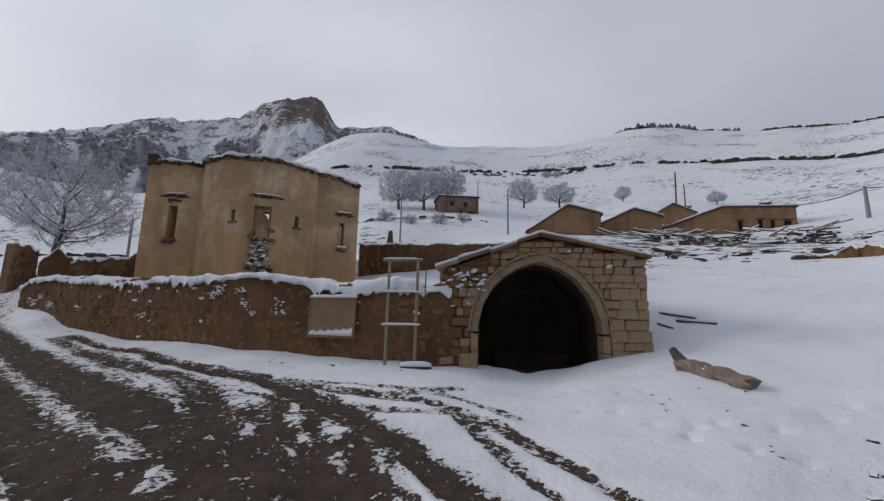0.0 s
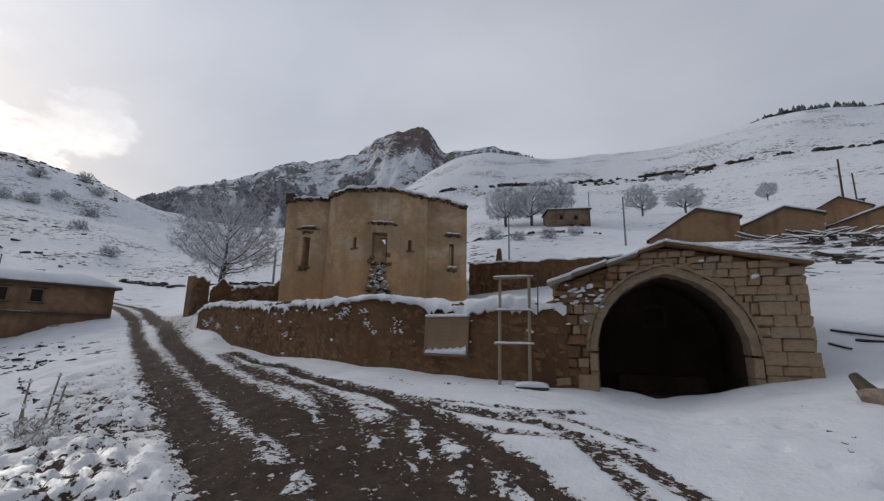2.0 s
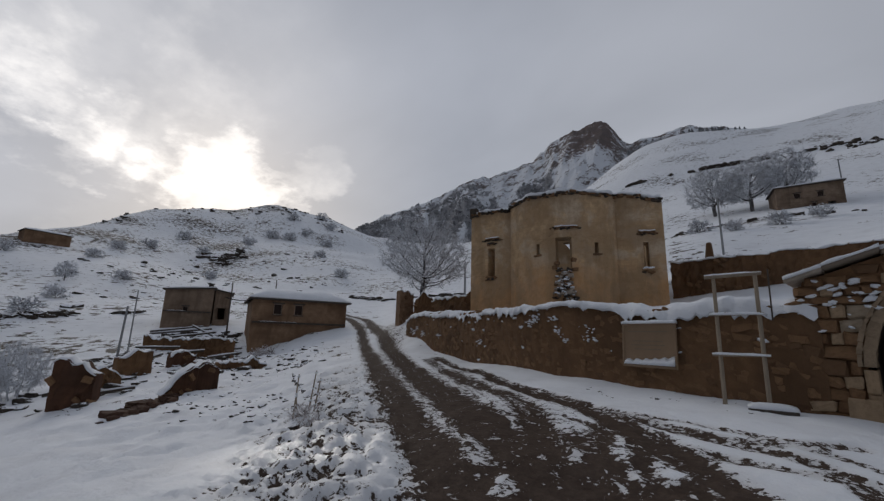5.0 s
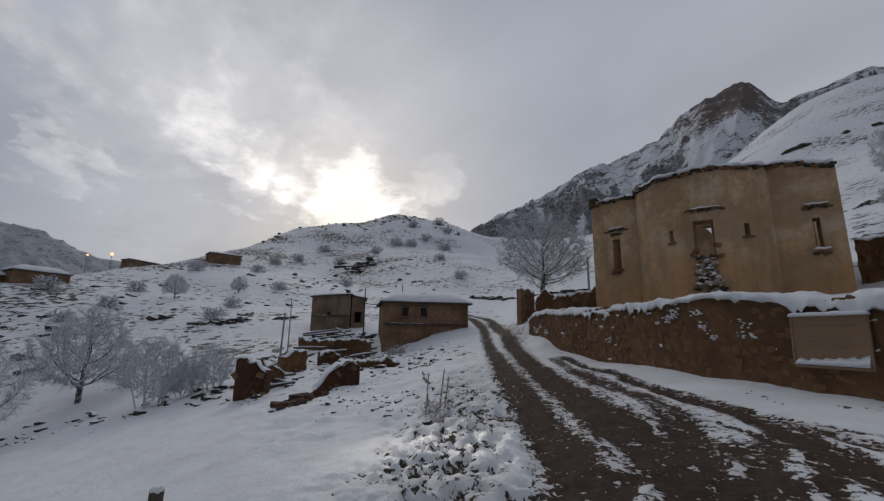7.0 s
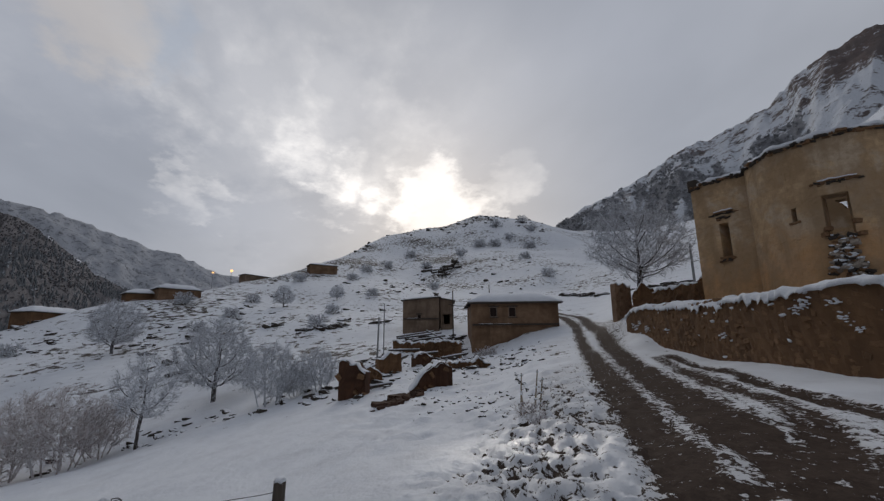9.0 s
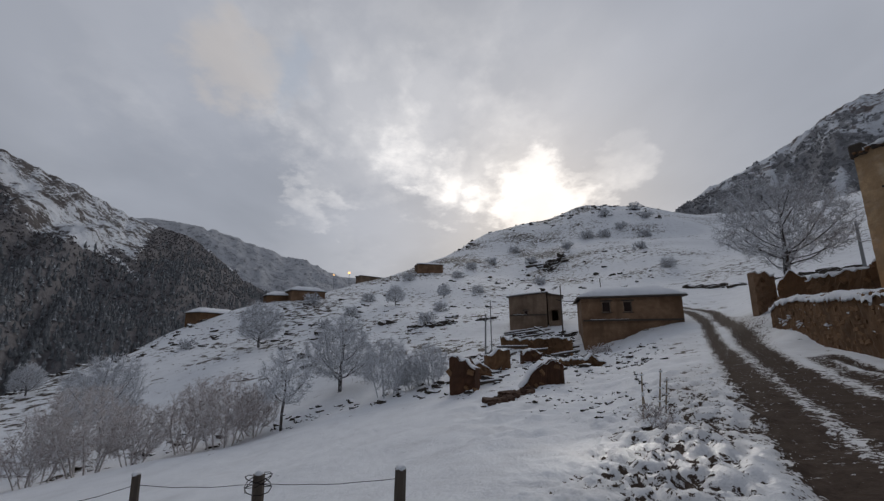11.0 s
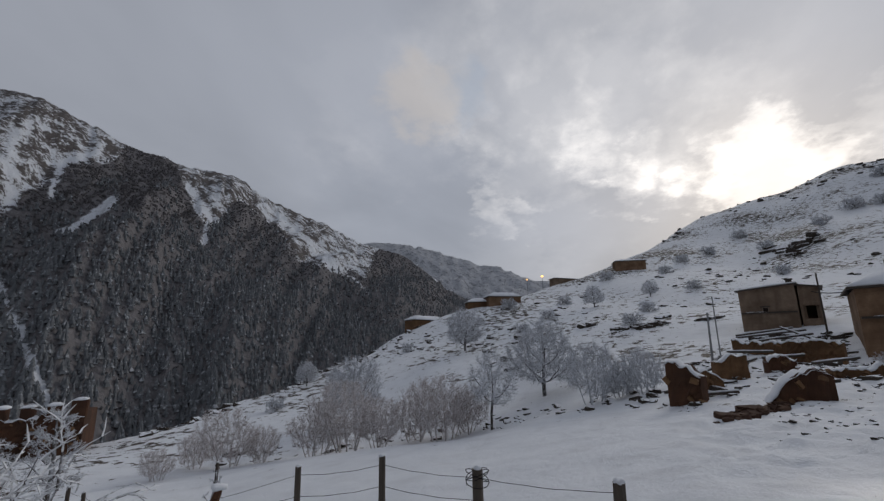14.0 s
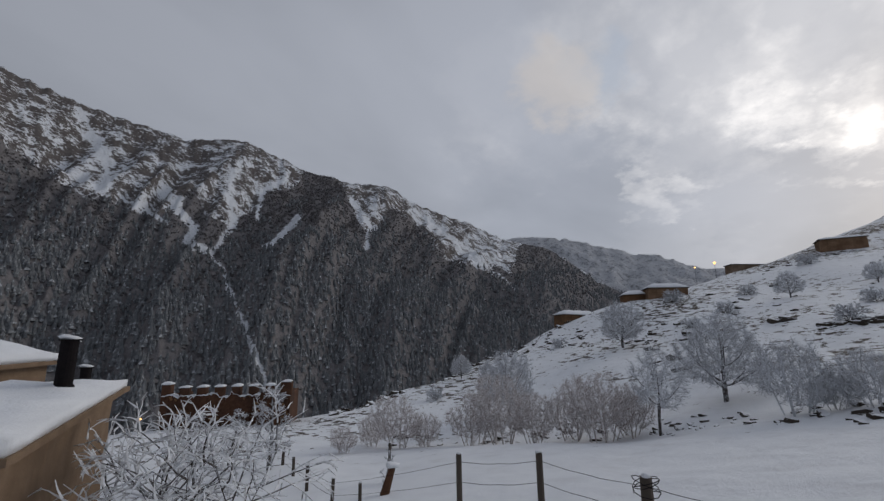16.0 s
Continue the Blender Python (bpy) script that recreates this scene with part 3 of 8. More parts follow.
PRINTS = [(2.15 + 0.33 * k + 0.10 * (k % 2), 6.6 - 0.42 * k + 0.22 * (k % 2)) for k in range(8)] + [(3.0 + 0.5 * k + 0.12 * (k % 3), 5.3 + 0.28 * (k % 2) + 0.1 * k) for k in range(7)] + [(1.7 + 0.35 * k, 8.6 - 0.30 * k + 0.2 * (k % 2)) for k in range(6)]


def base_height(x, y):
    r = np.maximum(np.hypot(x, y), 1.0)
    az = (np.degrees(np.arctan2(-x, y)) + 60) % 360
    fi, fj = az, (np.log(r) - LOG_R[0]) / (LOG_R[1] - LOG_R[0])
    i, j = np.floor(fi).astype(int) % 360, np.clip(np.floor(fj).astype(int), 0, len(LOG_R) - 2)
    a, b = fi - np.floor(fi), np.clip(fj - j, 0, 1)
    i2 = (i + 1) % 360
    return (RELIEF[i, j] * (1 - a) + RELIEF[i2, j] * a) * (1 - b) + (RELIEF[i, j + 1] * (1 - a) + RELIEF[i2, j + 1] * a) * b


def height(x, y):
    """Height of the ground."""
    x, y = np.asarray(x, float), np.asarray(y, float)
    r = np.hypot(x, y)
    z = base_height(x, y)
    # the dip before the roadside house
    z = z - 0.65 * np.exp(-(((x + 33.2) / 3.0) ** 2 + ((y - 14.6) / 3.0) ** 2))
    # the terrace that the retaining wall holds
    d, side = near_line(x, y, WALL_CURVE)
    back = np.where(side > 0, d, -d)
    along = smooth01(-x, -4.0, -1.0) * smooth01(x, -21.5, -19.3)
    ter = 2.35 + 0.11 * np.clip(back, 0, 12) + 0.02 * (x + 9)
    lift = smooth01(back, 0.12, 0.5) * along * smooth01(30 - y, 0, 6)
    z = z + lift * np.maximum(ter - z, 0)
    # the floor of the fountain house
    u = (x - F_ORIGIN.x) * F_U.x + (y - F_ORIGIN.y) * F_U.y
    v = (x - F_ORIGIN.x) * F_V.x + (y - F_ORIGIN.y) * F_V.y
    inside = smooth01(u, -1.2, -0.85) * smooth01(-u, -3.5, -3.15) * smooth01(v, 0.0, 0.3) * smooth01(-v, -3.6, -3.2)
    z = z * (1 - inside) + 0.16 * inside
    # the trodden ground before its face
    brow = 0.40 + 0.13 * np.clip(u, 0, 4.2) - 0.30 * np.exp(-((u - 1.15) / 1.2) ** 2)
    before = smooth01(u, -2.6, -1.6) * smooth01(-u, -5.2, -4.2) * smooth01(-v, -0.35, -0.1) * smooth01(v, -3.0, -1.0)
    z = z * (1 - before) + np.minimum(z, brow) * before
    return z


def near_noise(x, y, r):
    az = np.degrees(np.arctan2(-x, y))
    rough = smooth01(az, 50, 58) * smooth01(-az, -86, -76) * smooth01(r, 6, 10) * smooth01(-r, -60, -30)
    return (0.05 * fbm(x / 1.7, y / 1.7, 4) + 0.22 * rough * fbm(x / 0.9, y / 0.9, 4, 0.6) + 0.022 * fbm(x / 0.38, y / 0.38, 3) * smooth01(-r, -30, -15) + 0.16 * fbm(x / 6, y / 6, 4) * smooth01(r, 5, 14)
            + 1.0 * fbm(x / 22, y / 22, 5) * smooth01(r, 40, 110) + 5.0 * fbm(x / 90, y / 90, 6) * smooth01(r, 110, 260)
            + 2.6 * np.abs(fbm(x / 30 + 5, y / 30, 5)) * smooth01(r, 70, 200) * smooth01(-x, 40, 110))


def ground_z(x, y):
    x, y = np.atleast_1d(np.asarray(x, float)), np.atleast_1d(np.asarray(y, float))
    return float((height(x, y) + near_noise(x, y, np.hypot(x, y)))[0])


def on_ground(deg, dist, sink=0.0):
    p = bearing(deg, dist)
    p.z = ground_z(p.x, p.y) - sink
    return p


def make_ground():
    az = np.concatenate([np.arange(-62, 186, 0.4), np.arange(186, 298, 3.0)])
    r = [0.0, 0.5, 1.0]
    while r[-1] < 4500:
        k = 0.013 if r[-1] < 30 else (0.02 if r[-1] < 400 else 0.12)
        r.append(r[-1] * (1 + k) if r[-1] > 3 else r[-1] + 0.08)
    r = np.array(r[1:])
    A, R = np.meshgrid(np.radians(az), r, indexing="ij")
    x, y = -np.sin(A) * R, np.cos(A) * R
    z = height(x, y) + near_noise(x, y, R)
    # wheel tracks, pressed into the snow
    mud = np.zeros(x.shape)
    near = R < 60
    xs, ys = x[near], y[near]
    m = np.zeros(xs.shape)
    wob = 0.25 * fbm(xs / 1.1, ys / 1.1, 3)
    d, _ = near_line(xs, ys, ROAD_CURVE)
    lane, _ = near_line(xs, ys, LANE_CURVE)
    fan, _ = near_line(xs, ys, FAN_CURVE)
    broad = 0.34 * np.exp(-(d / 0.95) ** 2) + 0.06 * np.exp(-(lane / 1.25) ** 2) + 0.23 * np.exp(-(fan / 1.3) ** 2)
    apron = 0.24 * np.exp(-(((xs + 1.6) / 1.4) ** 2 + ((ys - 4.0) / 1.1) ** 2))
    for line, w, a in TRACK_CURVES:
        d, _ = near_line(xs, ys, line)
        m = np.maximum(m, a * np.exp(-(np.maximum(d + wob * 0.5 - 0.5 * w, 0) / (0.7 * w)) ** 2))
    lift = np.zeros(xs.shape)
    for line, w, a in STREAKS:
        d, _ = near_line(xs, ys, line)
        lift = np.maximum(lift, a * np.exp(-(d / w) ** 2))
    d, _ = near_line(xs, ys, VERGE_CURVE)
    rough_edge = np.exp(-(d / 1.2) ** 2) * smooth01(-np.hypot(xs, ys), -24, -9)
    lumps = fbm(xs / 0.17, ys / 0.17, 3) + 0.6 * fbm(xs / 0.45 + 9, ys / 0.45, 2)
    verge = rough_edge * (0.26 + 1.3 * np.maximum(-lumps - 0.03, 0))
    mud[near] = np.clip(m + broad + apron + verge - lift, 0, 1.0)
    z -= 0.05 * mud * (R < 60)
    z += 0.05 * fbm(x / 0.42, y / 0.42, 3) * np.clip(mud * 2, 0, 1)
    clod = np.zeros(x.shape)
    clod[near] = rough_edge * np.clip(lumps + 0.25, 0, 0.7)
    z += 0.22 * clod
    # a trail of prints in the snow before the fountain
    for px, py in PRINTS:
        z -= 0.07 * np.exp(-(((x - px) / 0.10) ** 2 + ((y - py) / 0.08) ** 2))
    # thin snow: rubble, stones, dry grass
    deg = np.degrees(A)
    scrub = 0.23 * smooth01(deg, 55, 66) * smooth01(R, 22, 40) * smooth01(-deg, -120, -104)
    scrub += 0.10 * smooth01(deg, 55, 66) * smooth01(R, 90, 200)
    scrub = np.maximum(scrub, 0.36 * smooth01(-deg, 14, 26) * smooth01(R, 26, 32) * smooth01(-R, -56, -44))
    scrub = np.maximum(scrub, 0.30 * smooth01(deg, -8, 2) * smooth01(-deg, -14, -10) * smooth01(R, 35, 45) * smooth01(-R, -75, -60))
    scrub = np.maximum(scrub, 0.16 * smooth01(R, 60, 100))
    scrub = np.maximum(scrub, 0.09 * smooth01(deg, 50, 60) * smooth01(-deg, -84, -76) * smooth01(R, 7, 11))
    scrub = np.maximum(scrub, 0.22 * smooth01(deg, 100, 110) * smooth01(R, 24, 32))
    scrub = np.maximum(scrub, 0.22 * smooth01(deg, 76, 84) * smooth01(-deg, -116, -106) * smooth01(R, 40, 55) * smooth01(-R, -150, -110))
    scrub -= 0.45 * smooth01(-R, -22, -15)
    wet = np.zeros(x.shape)
    wet[near] = np.exp(-(((xs + 5.5) / 1.7) ** 2 + ((ys - 3.6) / 1.4) ** 2)) * 0.85
    n_a, n_r = x.shape
    verts = np.stack([x, y, z], -1).reshape(-1, 3)
    idx = np.arange(n_a * n_r).reshape(n_a, n_r)
    nxt = np.roll(idx, -1, 0)
    faces = np.stack([idx[:, :-1], idx[:, 1:], nxt[:, 1:], nxt[:, :-1]], -1).reshape(-1, 4)
    me = bpy.data.meshes.new("ground")
    me.vertices.add(len(verts) + 1)
    allv = np.vstack([verts, [[0, 0, float(z[:, 0].mean())]]])
    me.vertices.foreach_set("co", allv.ravel())
    tri = np.stack([idx[:, 0], nxt[:, 0], np.full(n_a, len(verts))], -1)
    loops = np.concatenate([faces.ravel()[::1], tri.ravel()])
    me.loops.add(len(loops))
    me.loops.foreach_set("vertex_index", loops)
    me.polygons.add(len(faces) + len(tri))
    starts = np.concatenate([np.arange(len(faces)) * 4, len(faces) * 4 + np.arange(len(tri)) * 3])
    me.polygons.foreach_set("loop_start", starts)
    me.polygons.foreach_set("use_smooth", np.ones(len(starts), bool))
    me.update(calc_edges=True)
    for key, arr in (("mud", mud), ("scrub", scrub), ("wet", wet)):
        at = me.attributes.new(key, "FLOAT", "POINT")
        at.data.foreach_set("value", np.append(arr.ravel(), 0.0))
    me.materials.append(M_GROUND)
    me.flip_normals()
    ob = new("ground", me)
    return tagged(ob, "snow-covered hillside with a muddy rutted track and stony patches", "ground", kind="structure")


ground = make_ground()


# ---- mountains ----
def make_mountain(name, label, crest, dist, foot, foot_z, mat, rough, wood_fn, rock_fn, spur=0.0, n_v=150, step=0.16, back=0.5, lean_by=4.0, jag=0.22):
    """A mountain side. crest: (bearing, height angle) pairs along the skyline; dist: (bearing, distance) of the crest;
    foot: (bearing, distance) of its foot."""
    kb, ke = zip(*crest)
    az = np.arange(kb[0], kb[-1] + 1e-6, step)
    D = np.interp(az, *zip(*dist))
    F = np.interp(az, *zip(*foot))
    E = np.interp(az, kb, ke)
    w = np.hanning(7); w /= w.sum()
    E = np.convolve(np.pad(E, 3, mode="edge"), w, "valid") + jag * fbm(az / 0.7, az * 0 + 3.7, 4, 0.6)
    top = 1.6 + D * np.tan(np.radians(E))
    v = np.concatenate([np.linspace(0, 1, n_v), 1 + np.linspace(0.04, 1, 14) * back])
    A, V = np.meshgrid(np.radians(az), v, indexing="ij")
    Dg, Fg, Tg = D[:, None], F[:, None], top[:, None]
    dist_v = Fg + (Dg - Fg) * V
    prof = np.where(V <= 1, V ** 1.08, 1 - (V - 1) * 1.4)
    z = foot_z + (Tg - foot_z) * prof
    x, y = -np.sin(A) * dist_v, np.cos(A) * dist_v
    span = (Tg - foot_z)
    body = np.clip(np.sin(np.clip(V, 0, 1) * math.pi), 0, 1)
    lean = np.degrees(A) + lean_by * V
    ridge = 1.6 * fbm(lean / 11.0 + 3, V * 0.5, 3) + 0.5 * (0.5 - np.abs(fbm(lean / 4.5 + 9, V * 0.9, 3)) * 2)
    z = z + spur * span * body * ridge
    z = z + rough * fbm(x / 95, y / 95, 6, 0.55) * (0.25 + 0.75 * body) * 2
    z = z + rough * 0.35 * fbm(np.degrees(A) / 0.9, V * 9, 4) * 1.2
    me_v = np.stack([x, y, z], -1).reshape(-1, 3)
    n_a, n_r = x.shape
    idx = np.arange(n_a * n_r).reshape(n_a, n_r)
    faces = np.stack([idx[:-1, :-1], idx[1:, :-1], idx[1:, 1:], idx[:-1, 1:]], -1).reshape(-1, 4)
    me = bpy.data.meshes.new(name)
    me.from_pydata(me_v.tolist(), [], faces.tolist())
    me.update()
    deg = np.degrees(A)
    for key, arr in (("wood", wood_fn(deg, V, z)), ("rock", rock_fn(deg, V, z))):
        at = me.attributes.new(key, "FLOAT", "POINT")
        at.data.foreach_set("value", np.clip(arr, 0, 1).ravel())
    me.polygons.foreach_set("use_smooth", [True] * len(me.polygons))
    me.materials.append(mat)
    ob = tagged(new(name, me), label, "mountain", kind="structure")
    return ob, (deg, V, x, y, z)


M_ROCKY = mountain_material("rocky_snow_mountain", (0.20, 0.150, 0.135), (0.145, 0.130, 0.128), (0.185, 0.188, 0.20), 0.06).m
M_FOREST = mountain_material("wooded_snow_mountain", (0.105, 0.094, 0.092), (0.15, 0.136, 0.132), (0.135, 0.130, 0.135), 0.0).m
# rock and woods lightened, snow dulled to blue-grey: distance haze painted into the colours
M_HAZE_TINT = mountain_material("haze_tinted_snow_mountain", (0.20, 0.205, 0.22), (0.27, 0.275, 0.29), (0.21, 0.215, 0.235), 0.02, (0.46, 0.475, 0.51)).m


def peak_woods(deg, V, z):
    ragged = 0.9 * fbm(deg / 1.4, V * 6.0, 4, 0.6)
    left = smooth01(deg, 33, 40) * smooth01(-V, -1.02, -0.9)
    low = smooth01(deg, 22, 30) * smooth01(-V, -0.80, -0.62)
    strip = smooth01(deg, 2, 5) * smooth01(-deg, -17, -13) * smooth01(-V, -1.0, -0.9)
    return np.clip(np.maximum(np.maximum(left, low) * 0.72, strip * 0.62) + ragged * (left + low + strip > 0.05), 0, 1)


def peak_rock(deg, V, z):
    crag = np.exp(-((deg - 20.0) / 4.6) ** 2) * smooth01(V, 0.60, 0.80)
    return 0.34 + 0.56 * crag + 0.10 * smooth01(V, 0.6, 1)


peak_mountain, PEAK = make_mountain(
    "mountain_1", "snowy mountain with a reddish rock crag on its ridge",
    [(-4, 21.5), (3.7, 24.4), (8.1, 25.7), (11.9, 25.4), (14.6, 24.8), (15.6, 25.0), (16.4, 25.7), (17.7, 27.5), (18.8, 28.1), (19.6, 28.0), (20.9, 27.3), (22.1, 27.2),
     (24.5, 26.3), (25.2, 26.1), (26.2, 25.2), (27.8, 24.1), (30.6, 23.1), (33.6, 22.1), (35.4, 22.0), (37.3, 21.6), (41.4, 19.4), (44.8, 17.9), (48.7, 16.4), (53.3, 13.9), (57, 12.5)],
    [(-4, 620), (18, 640), (40, 700), (57, 760)], [(-4, 300), (20, 320), (57, 340)], 20.0, M_ROCKY, 9.0, peak_woods, peak_rock, spur=0.16)


FOREST_CREST_D = [(100, 1200), (118, 950), (137, 800), (160, 760), (200, 760)]
FOREST_FOOT = [(100, 480), (118, 330), (137, 260), (160, 240), (200, 240)]


def forest_angle(deg, V, z):
    """Height angle of a place on the wooded mountainside, from the bend of the road."""
    D, F = np.interp(deg, *zip(*FOREST_CREST_D)), np.interp(deg, *zip(*FOREST_FOOT))
    return np.degrees(np.arctan2(z - 1.6, F + (D - F) * V))


# snow chutes down through the woods: (bearing, height angle) along each, width in degrees, strength
CHUTES = [
    ([(151.6, -6.0), (152.6, -3.0), (154.0, -0.1), (155.6, 3.6)], 0.6, 0.75), ([(155.6, 3.6), (157.5, 8.0), (158.9, 10.0)], 0.45, 0.75),
    ([(158.9, 10.0), (156.7, 13.6), (157.7, 17.6), (157.1, 21.2)], 0.42, 0.95), ([(158.9, 10.0), (161.7, 11.0), (161.0, 12.8), (162.6, 14.6), (164.6, 16.8)], 0.6, 0.95),
    ([(169.9, 15.5), (169.7, 17.9), (171.3, 20.5), (173.2, 23.0)], 0.42, 0.9), ([(152.6, 11.2), (149.1, 15.4)], 0.55, 0.95), ([(139.9, 11.8), (139.6, 14.9), (142.5, 18.5)], 0.45, 0.9),
    ([(154.2, 14.6), (153.5, 18.2), (150.8, 20.7)], 0.36, 0.9), ([(119.5, 6.3), (124.3, 9.9), (128.9, 13.9), (133.7, 17.6)], 0.6, 0.6), ([(164.0, 13.2), (169.2, 15.4), (174.1, 17.4)], 0.45, 0.75)]


def forest_slides(deg, V, z):
    el = forest_angle(deg, V, z)
    x, y = deg * 0.93 + 0.5 * fbm(deg / 1.6, el / 1.6, 3), el + 0.5 * fbm(deg / 1.6 + 40, el / 1.6, 3)
    slides = np.zeros(deg.shape)
    for line, w, a in CHUTES:
        d, _ = near_line(x, y, [(b * 0.93, e) for b, e in line])
        slides = np.maximum(slides, a * np.exp(-(d / w) ** 2))
    return slides


WOOD_TOP = [(178.2, 17.8), (174.9, 17.0), (170.1, 15.3), (164.2, 14.2), (161.5, 16.5), (159.3, 15.0), (156.4, 14.5), (152.8, 18.6), (148.7, 21.6), (144.1, 20.4), (141.0, 16.0), (139.0, 14.5), (136.1, 17.0), (129.7, 12.2), (123.5, 8.9), (120.0, 8.5), (118.0, 12.3), (115.1, 11.4), (109, 7.5), (100, 4)]


def forest_woods(deg, V, z):
    el = forest_angle(deg, V, z)
    keys = sorted(WOOD_TOP)
    lim = np.interp(deg, [k[0] for k in keys], [k[1] for k in keys]) + 2.6 * fbm(deg / 3.5, el / 5.0, 4)
    return smooth01(lim - el, -0.7, 0.9) * (1 - 0.9 * forest_slides(deg, V, z))


forest_mountain, FOREST = make_mountain(
    "mountain_2", "dark wooded mountainside with a snowy rocky crest", 
    [(100, 3.0), (106.3, 5.4), (109, 6.9), (111.5, 9.1), (113.5, 10.6), (115.4, 11.5), (117.5, 12.1), (120.2, 12.7), (125.5, 15.2), (131.3, 17.3), (133.8, 18.2), (136.2, 19.7), (137.4, 20.0), (139.4, 20.2), (144.1, 20.6),
     (148.7, 21.6), (153.2, 23.2), (157.4, 24.0), (161.4, 22.9), (162.9, 22.7), (167.6, 23.4), (173.7, 23.9), (179.3, 24.8), (186, 25.5), (200, 24)],
    FOREST_CREST_D, FOREST_FOOT, -95.0, M_FOREST, 11.0,
    forest_woods, lambda d, V, z: 0.56 + 0.05 * smooth01(V, 0.6, 1) + 0.10 * smooth01(d, 156, 168) * smooth01(-d, -170, -160) - 0.1 * smooth01(-d, -132, -122) - 0.42 * forest_slides(d, V, z), spur=0.13, step=0.2, lean_by=14.0)

# no mist around it; its flat grey-blue material stands in for haze
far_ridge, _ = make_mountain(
    "mountain_3", "distant snowy ridge with haze painted into its grey-blue colours", 
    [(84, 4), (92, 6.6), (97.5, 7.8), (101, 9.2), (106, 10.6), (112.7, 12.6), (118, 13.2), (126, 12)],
    [(84, 2300), (126, 2100)], [(84, 1300), (126, 1250)], -60.0, M_HAZE_TINT, 22.0, lambda d, V, z: 0.45 * smooth01(-V, -0.45, -0.2), lambda d, V, z: 0.36 + 0 * V, spur=0.12, step=0.25, n_v=90)

# ---- shapes used by several things ----
def pierced_wall(path, stops, z0, top, openings, thick, dz=0.5, rough=0.012, seed=1):
    """A wall of real thickness along a line in plan, with openings (s0, s1, z0, z1) that go right through.
    path(s): the outer face's point and its outward normal; stops: where its columns stand; top(s): its height."""
    rnd = random.Random(seed)
    ss = sorted({round(s, 4) for s in stops} | {round(v, 4) for o in openings for v in o[:2]})
    lowest = min(top(s) for s in ss)
    levels = [z0]
    while levels[-1] + dz < lowest - 0.05:
        levels.append(levels[-1] + dz)
    edges = [v for o in openings for v in o[2:]]
    levels = sorted({round(v, 4) for v in levels if all(abs(v - e) > 0.04 for e in edges)} | {round(e, 4) for e in edges})
    n_s, n_z = len(ss), len(levels) + 1
    bm = bmesh.new()
    uv = bm.loops.layers.uv.new("UVMap")
    out, inn, where = {}, {}, {}
    for i, s in enumerate(ss):
        (px, py), (nx, ny) = path(s)
        for j in range(n_z):
            z = levels[j] if j < n_z - 1 else top(s)
            k = rnd.uniform(-rough, rough)
            out[i, j] = bm.verts.new((px + nx * k, py + ny * k, z))
            inn[i, j] = bm.verts.new((px - nx * thick, py - ny * thick, z))
            where[out[i, j]] = where[inn[i, j]] = (s, z)

    def face(*v):
        f = bm.faces.new(v)
        for loop in f.loops:
            loop[uv].uv = where[loop.vert]
    def is_open(i, j):
        if not (0 <= i < n_s - 1 and 0 <= j < n_z - 1):
            return True
        s = (ss[i] + ss[i + 1]) / 2
        z = (levels[j] + (levels[j + 1] if j + 1 < n_z - 1 else levels[j] + 0.02)) / 2
        return any(a < s < b and c < z < d for a, b, c, d in openings)
    for i in range(n_s - 1):
        for j in range(n_z - 1):
            if is_open(i, j):
                continue
            face(out[i, j], out[i + 1, j], out[i + 1, j + 1], out[i, j + 1])
            face(inn[i, j], inn[i, j + 1], inn[i + 1, j + 1], inn[i + 1, j])
            if is_open(i - 1, j):
                face(out[i, j], out[i, j + 1], inn[i, j + 1], inn[i, j])
            if is_open(i + 1, j):
                face(out[i + 1, j], inn[i + 1, j], inn[i + 1, j + 1], out[i + 1, j + 1])
            if is_open(i, j - 1):
                face(out[i, j], inn[i, j], inn[i + 1, j], out[i + 1, j])
            if is_open(i, j + 1):
                face(out[i, j + 1], out[i + 1, j + 1], inn[i + 1, j + 1], inn[i, j + 1])
    return bm


def straight(x0, y0, x1, y1):
    """A straight path for pierced_wall, with its outer side to the right of the way."""
    d = math.hypot(x1 - x0, y1 - y0)
    tx, ty = (x1 - x0) / d, (y1 - y0) / d
    return (lambda s: ((x0 + tx * s, y0 + ty * s), (ty, -tx))), d


def box(sx, sy, sz, at=(0, 0, 0), bevel=0.0, bm=None, turn=0.0):
    """A box with its base centre at a place."""
    bm = bm or bmesh.new()
    m = Matrix.Translation(at) @ Matrix.Rotation(turn, 4, "Z") @ Matrix.Translation((0, 0, sz / 2)) @ Matrix.Diagonal((sx, sy, sz, 1))
    vs = bmesh.ops.create_cube(bm, size=1.0, matrix=m)["verts"]
    if bevel:
        es = list({e for v in vs for e in v.link_edges})
        bmesh.ops.bevel(bm, geom=es, offset=bevel, segments=1, affect="EDGES")
    return bm


def tube(bm, a, b, r0, r1, sides=6):
    """A tapered round bar between two places."""
    a, b = Vector(a), Vector(b)
    d = (b - a)
    if d.length < 1e-5:
        return
    q = d.to_track_quat("Z", "Y").to_matrix()
    ring0, ring1 = [], []
    for k in range(sides):
        t = 2 * math.pi * k / sides
        o = q @ Vector((math.cos(t), math.sin(t), 0))
        ring0.append(bm.verts.new(a + o * r0))
        ring1.append(bm.verts.new(b + o * r1))
    for k in range(sides):
        bm.faces.new((ring0[k], ring0[(k + 1) % sides], ring1[(k + 1) % sides], ring1[k]))
    bm.faces.new(ring1)
    bm.faces.new(ring0[::-1])


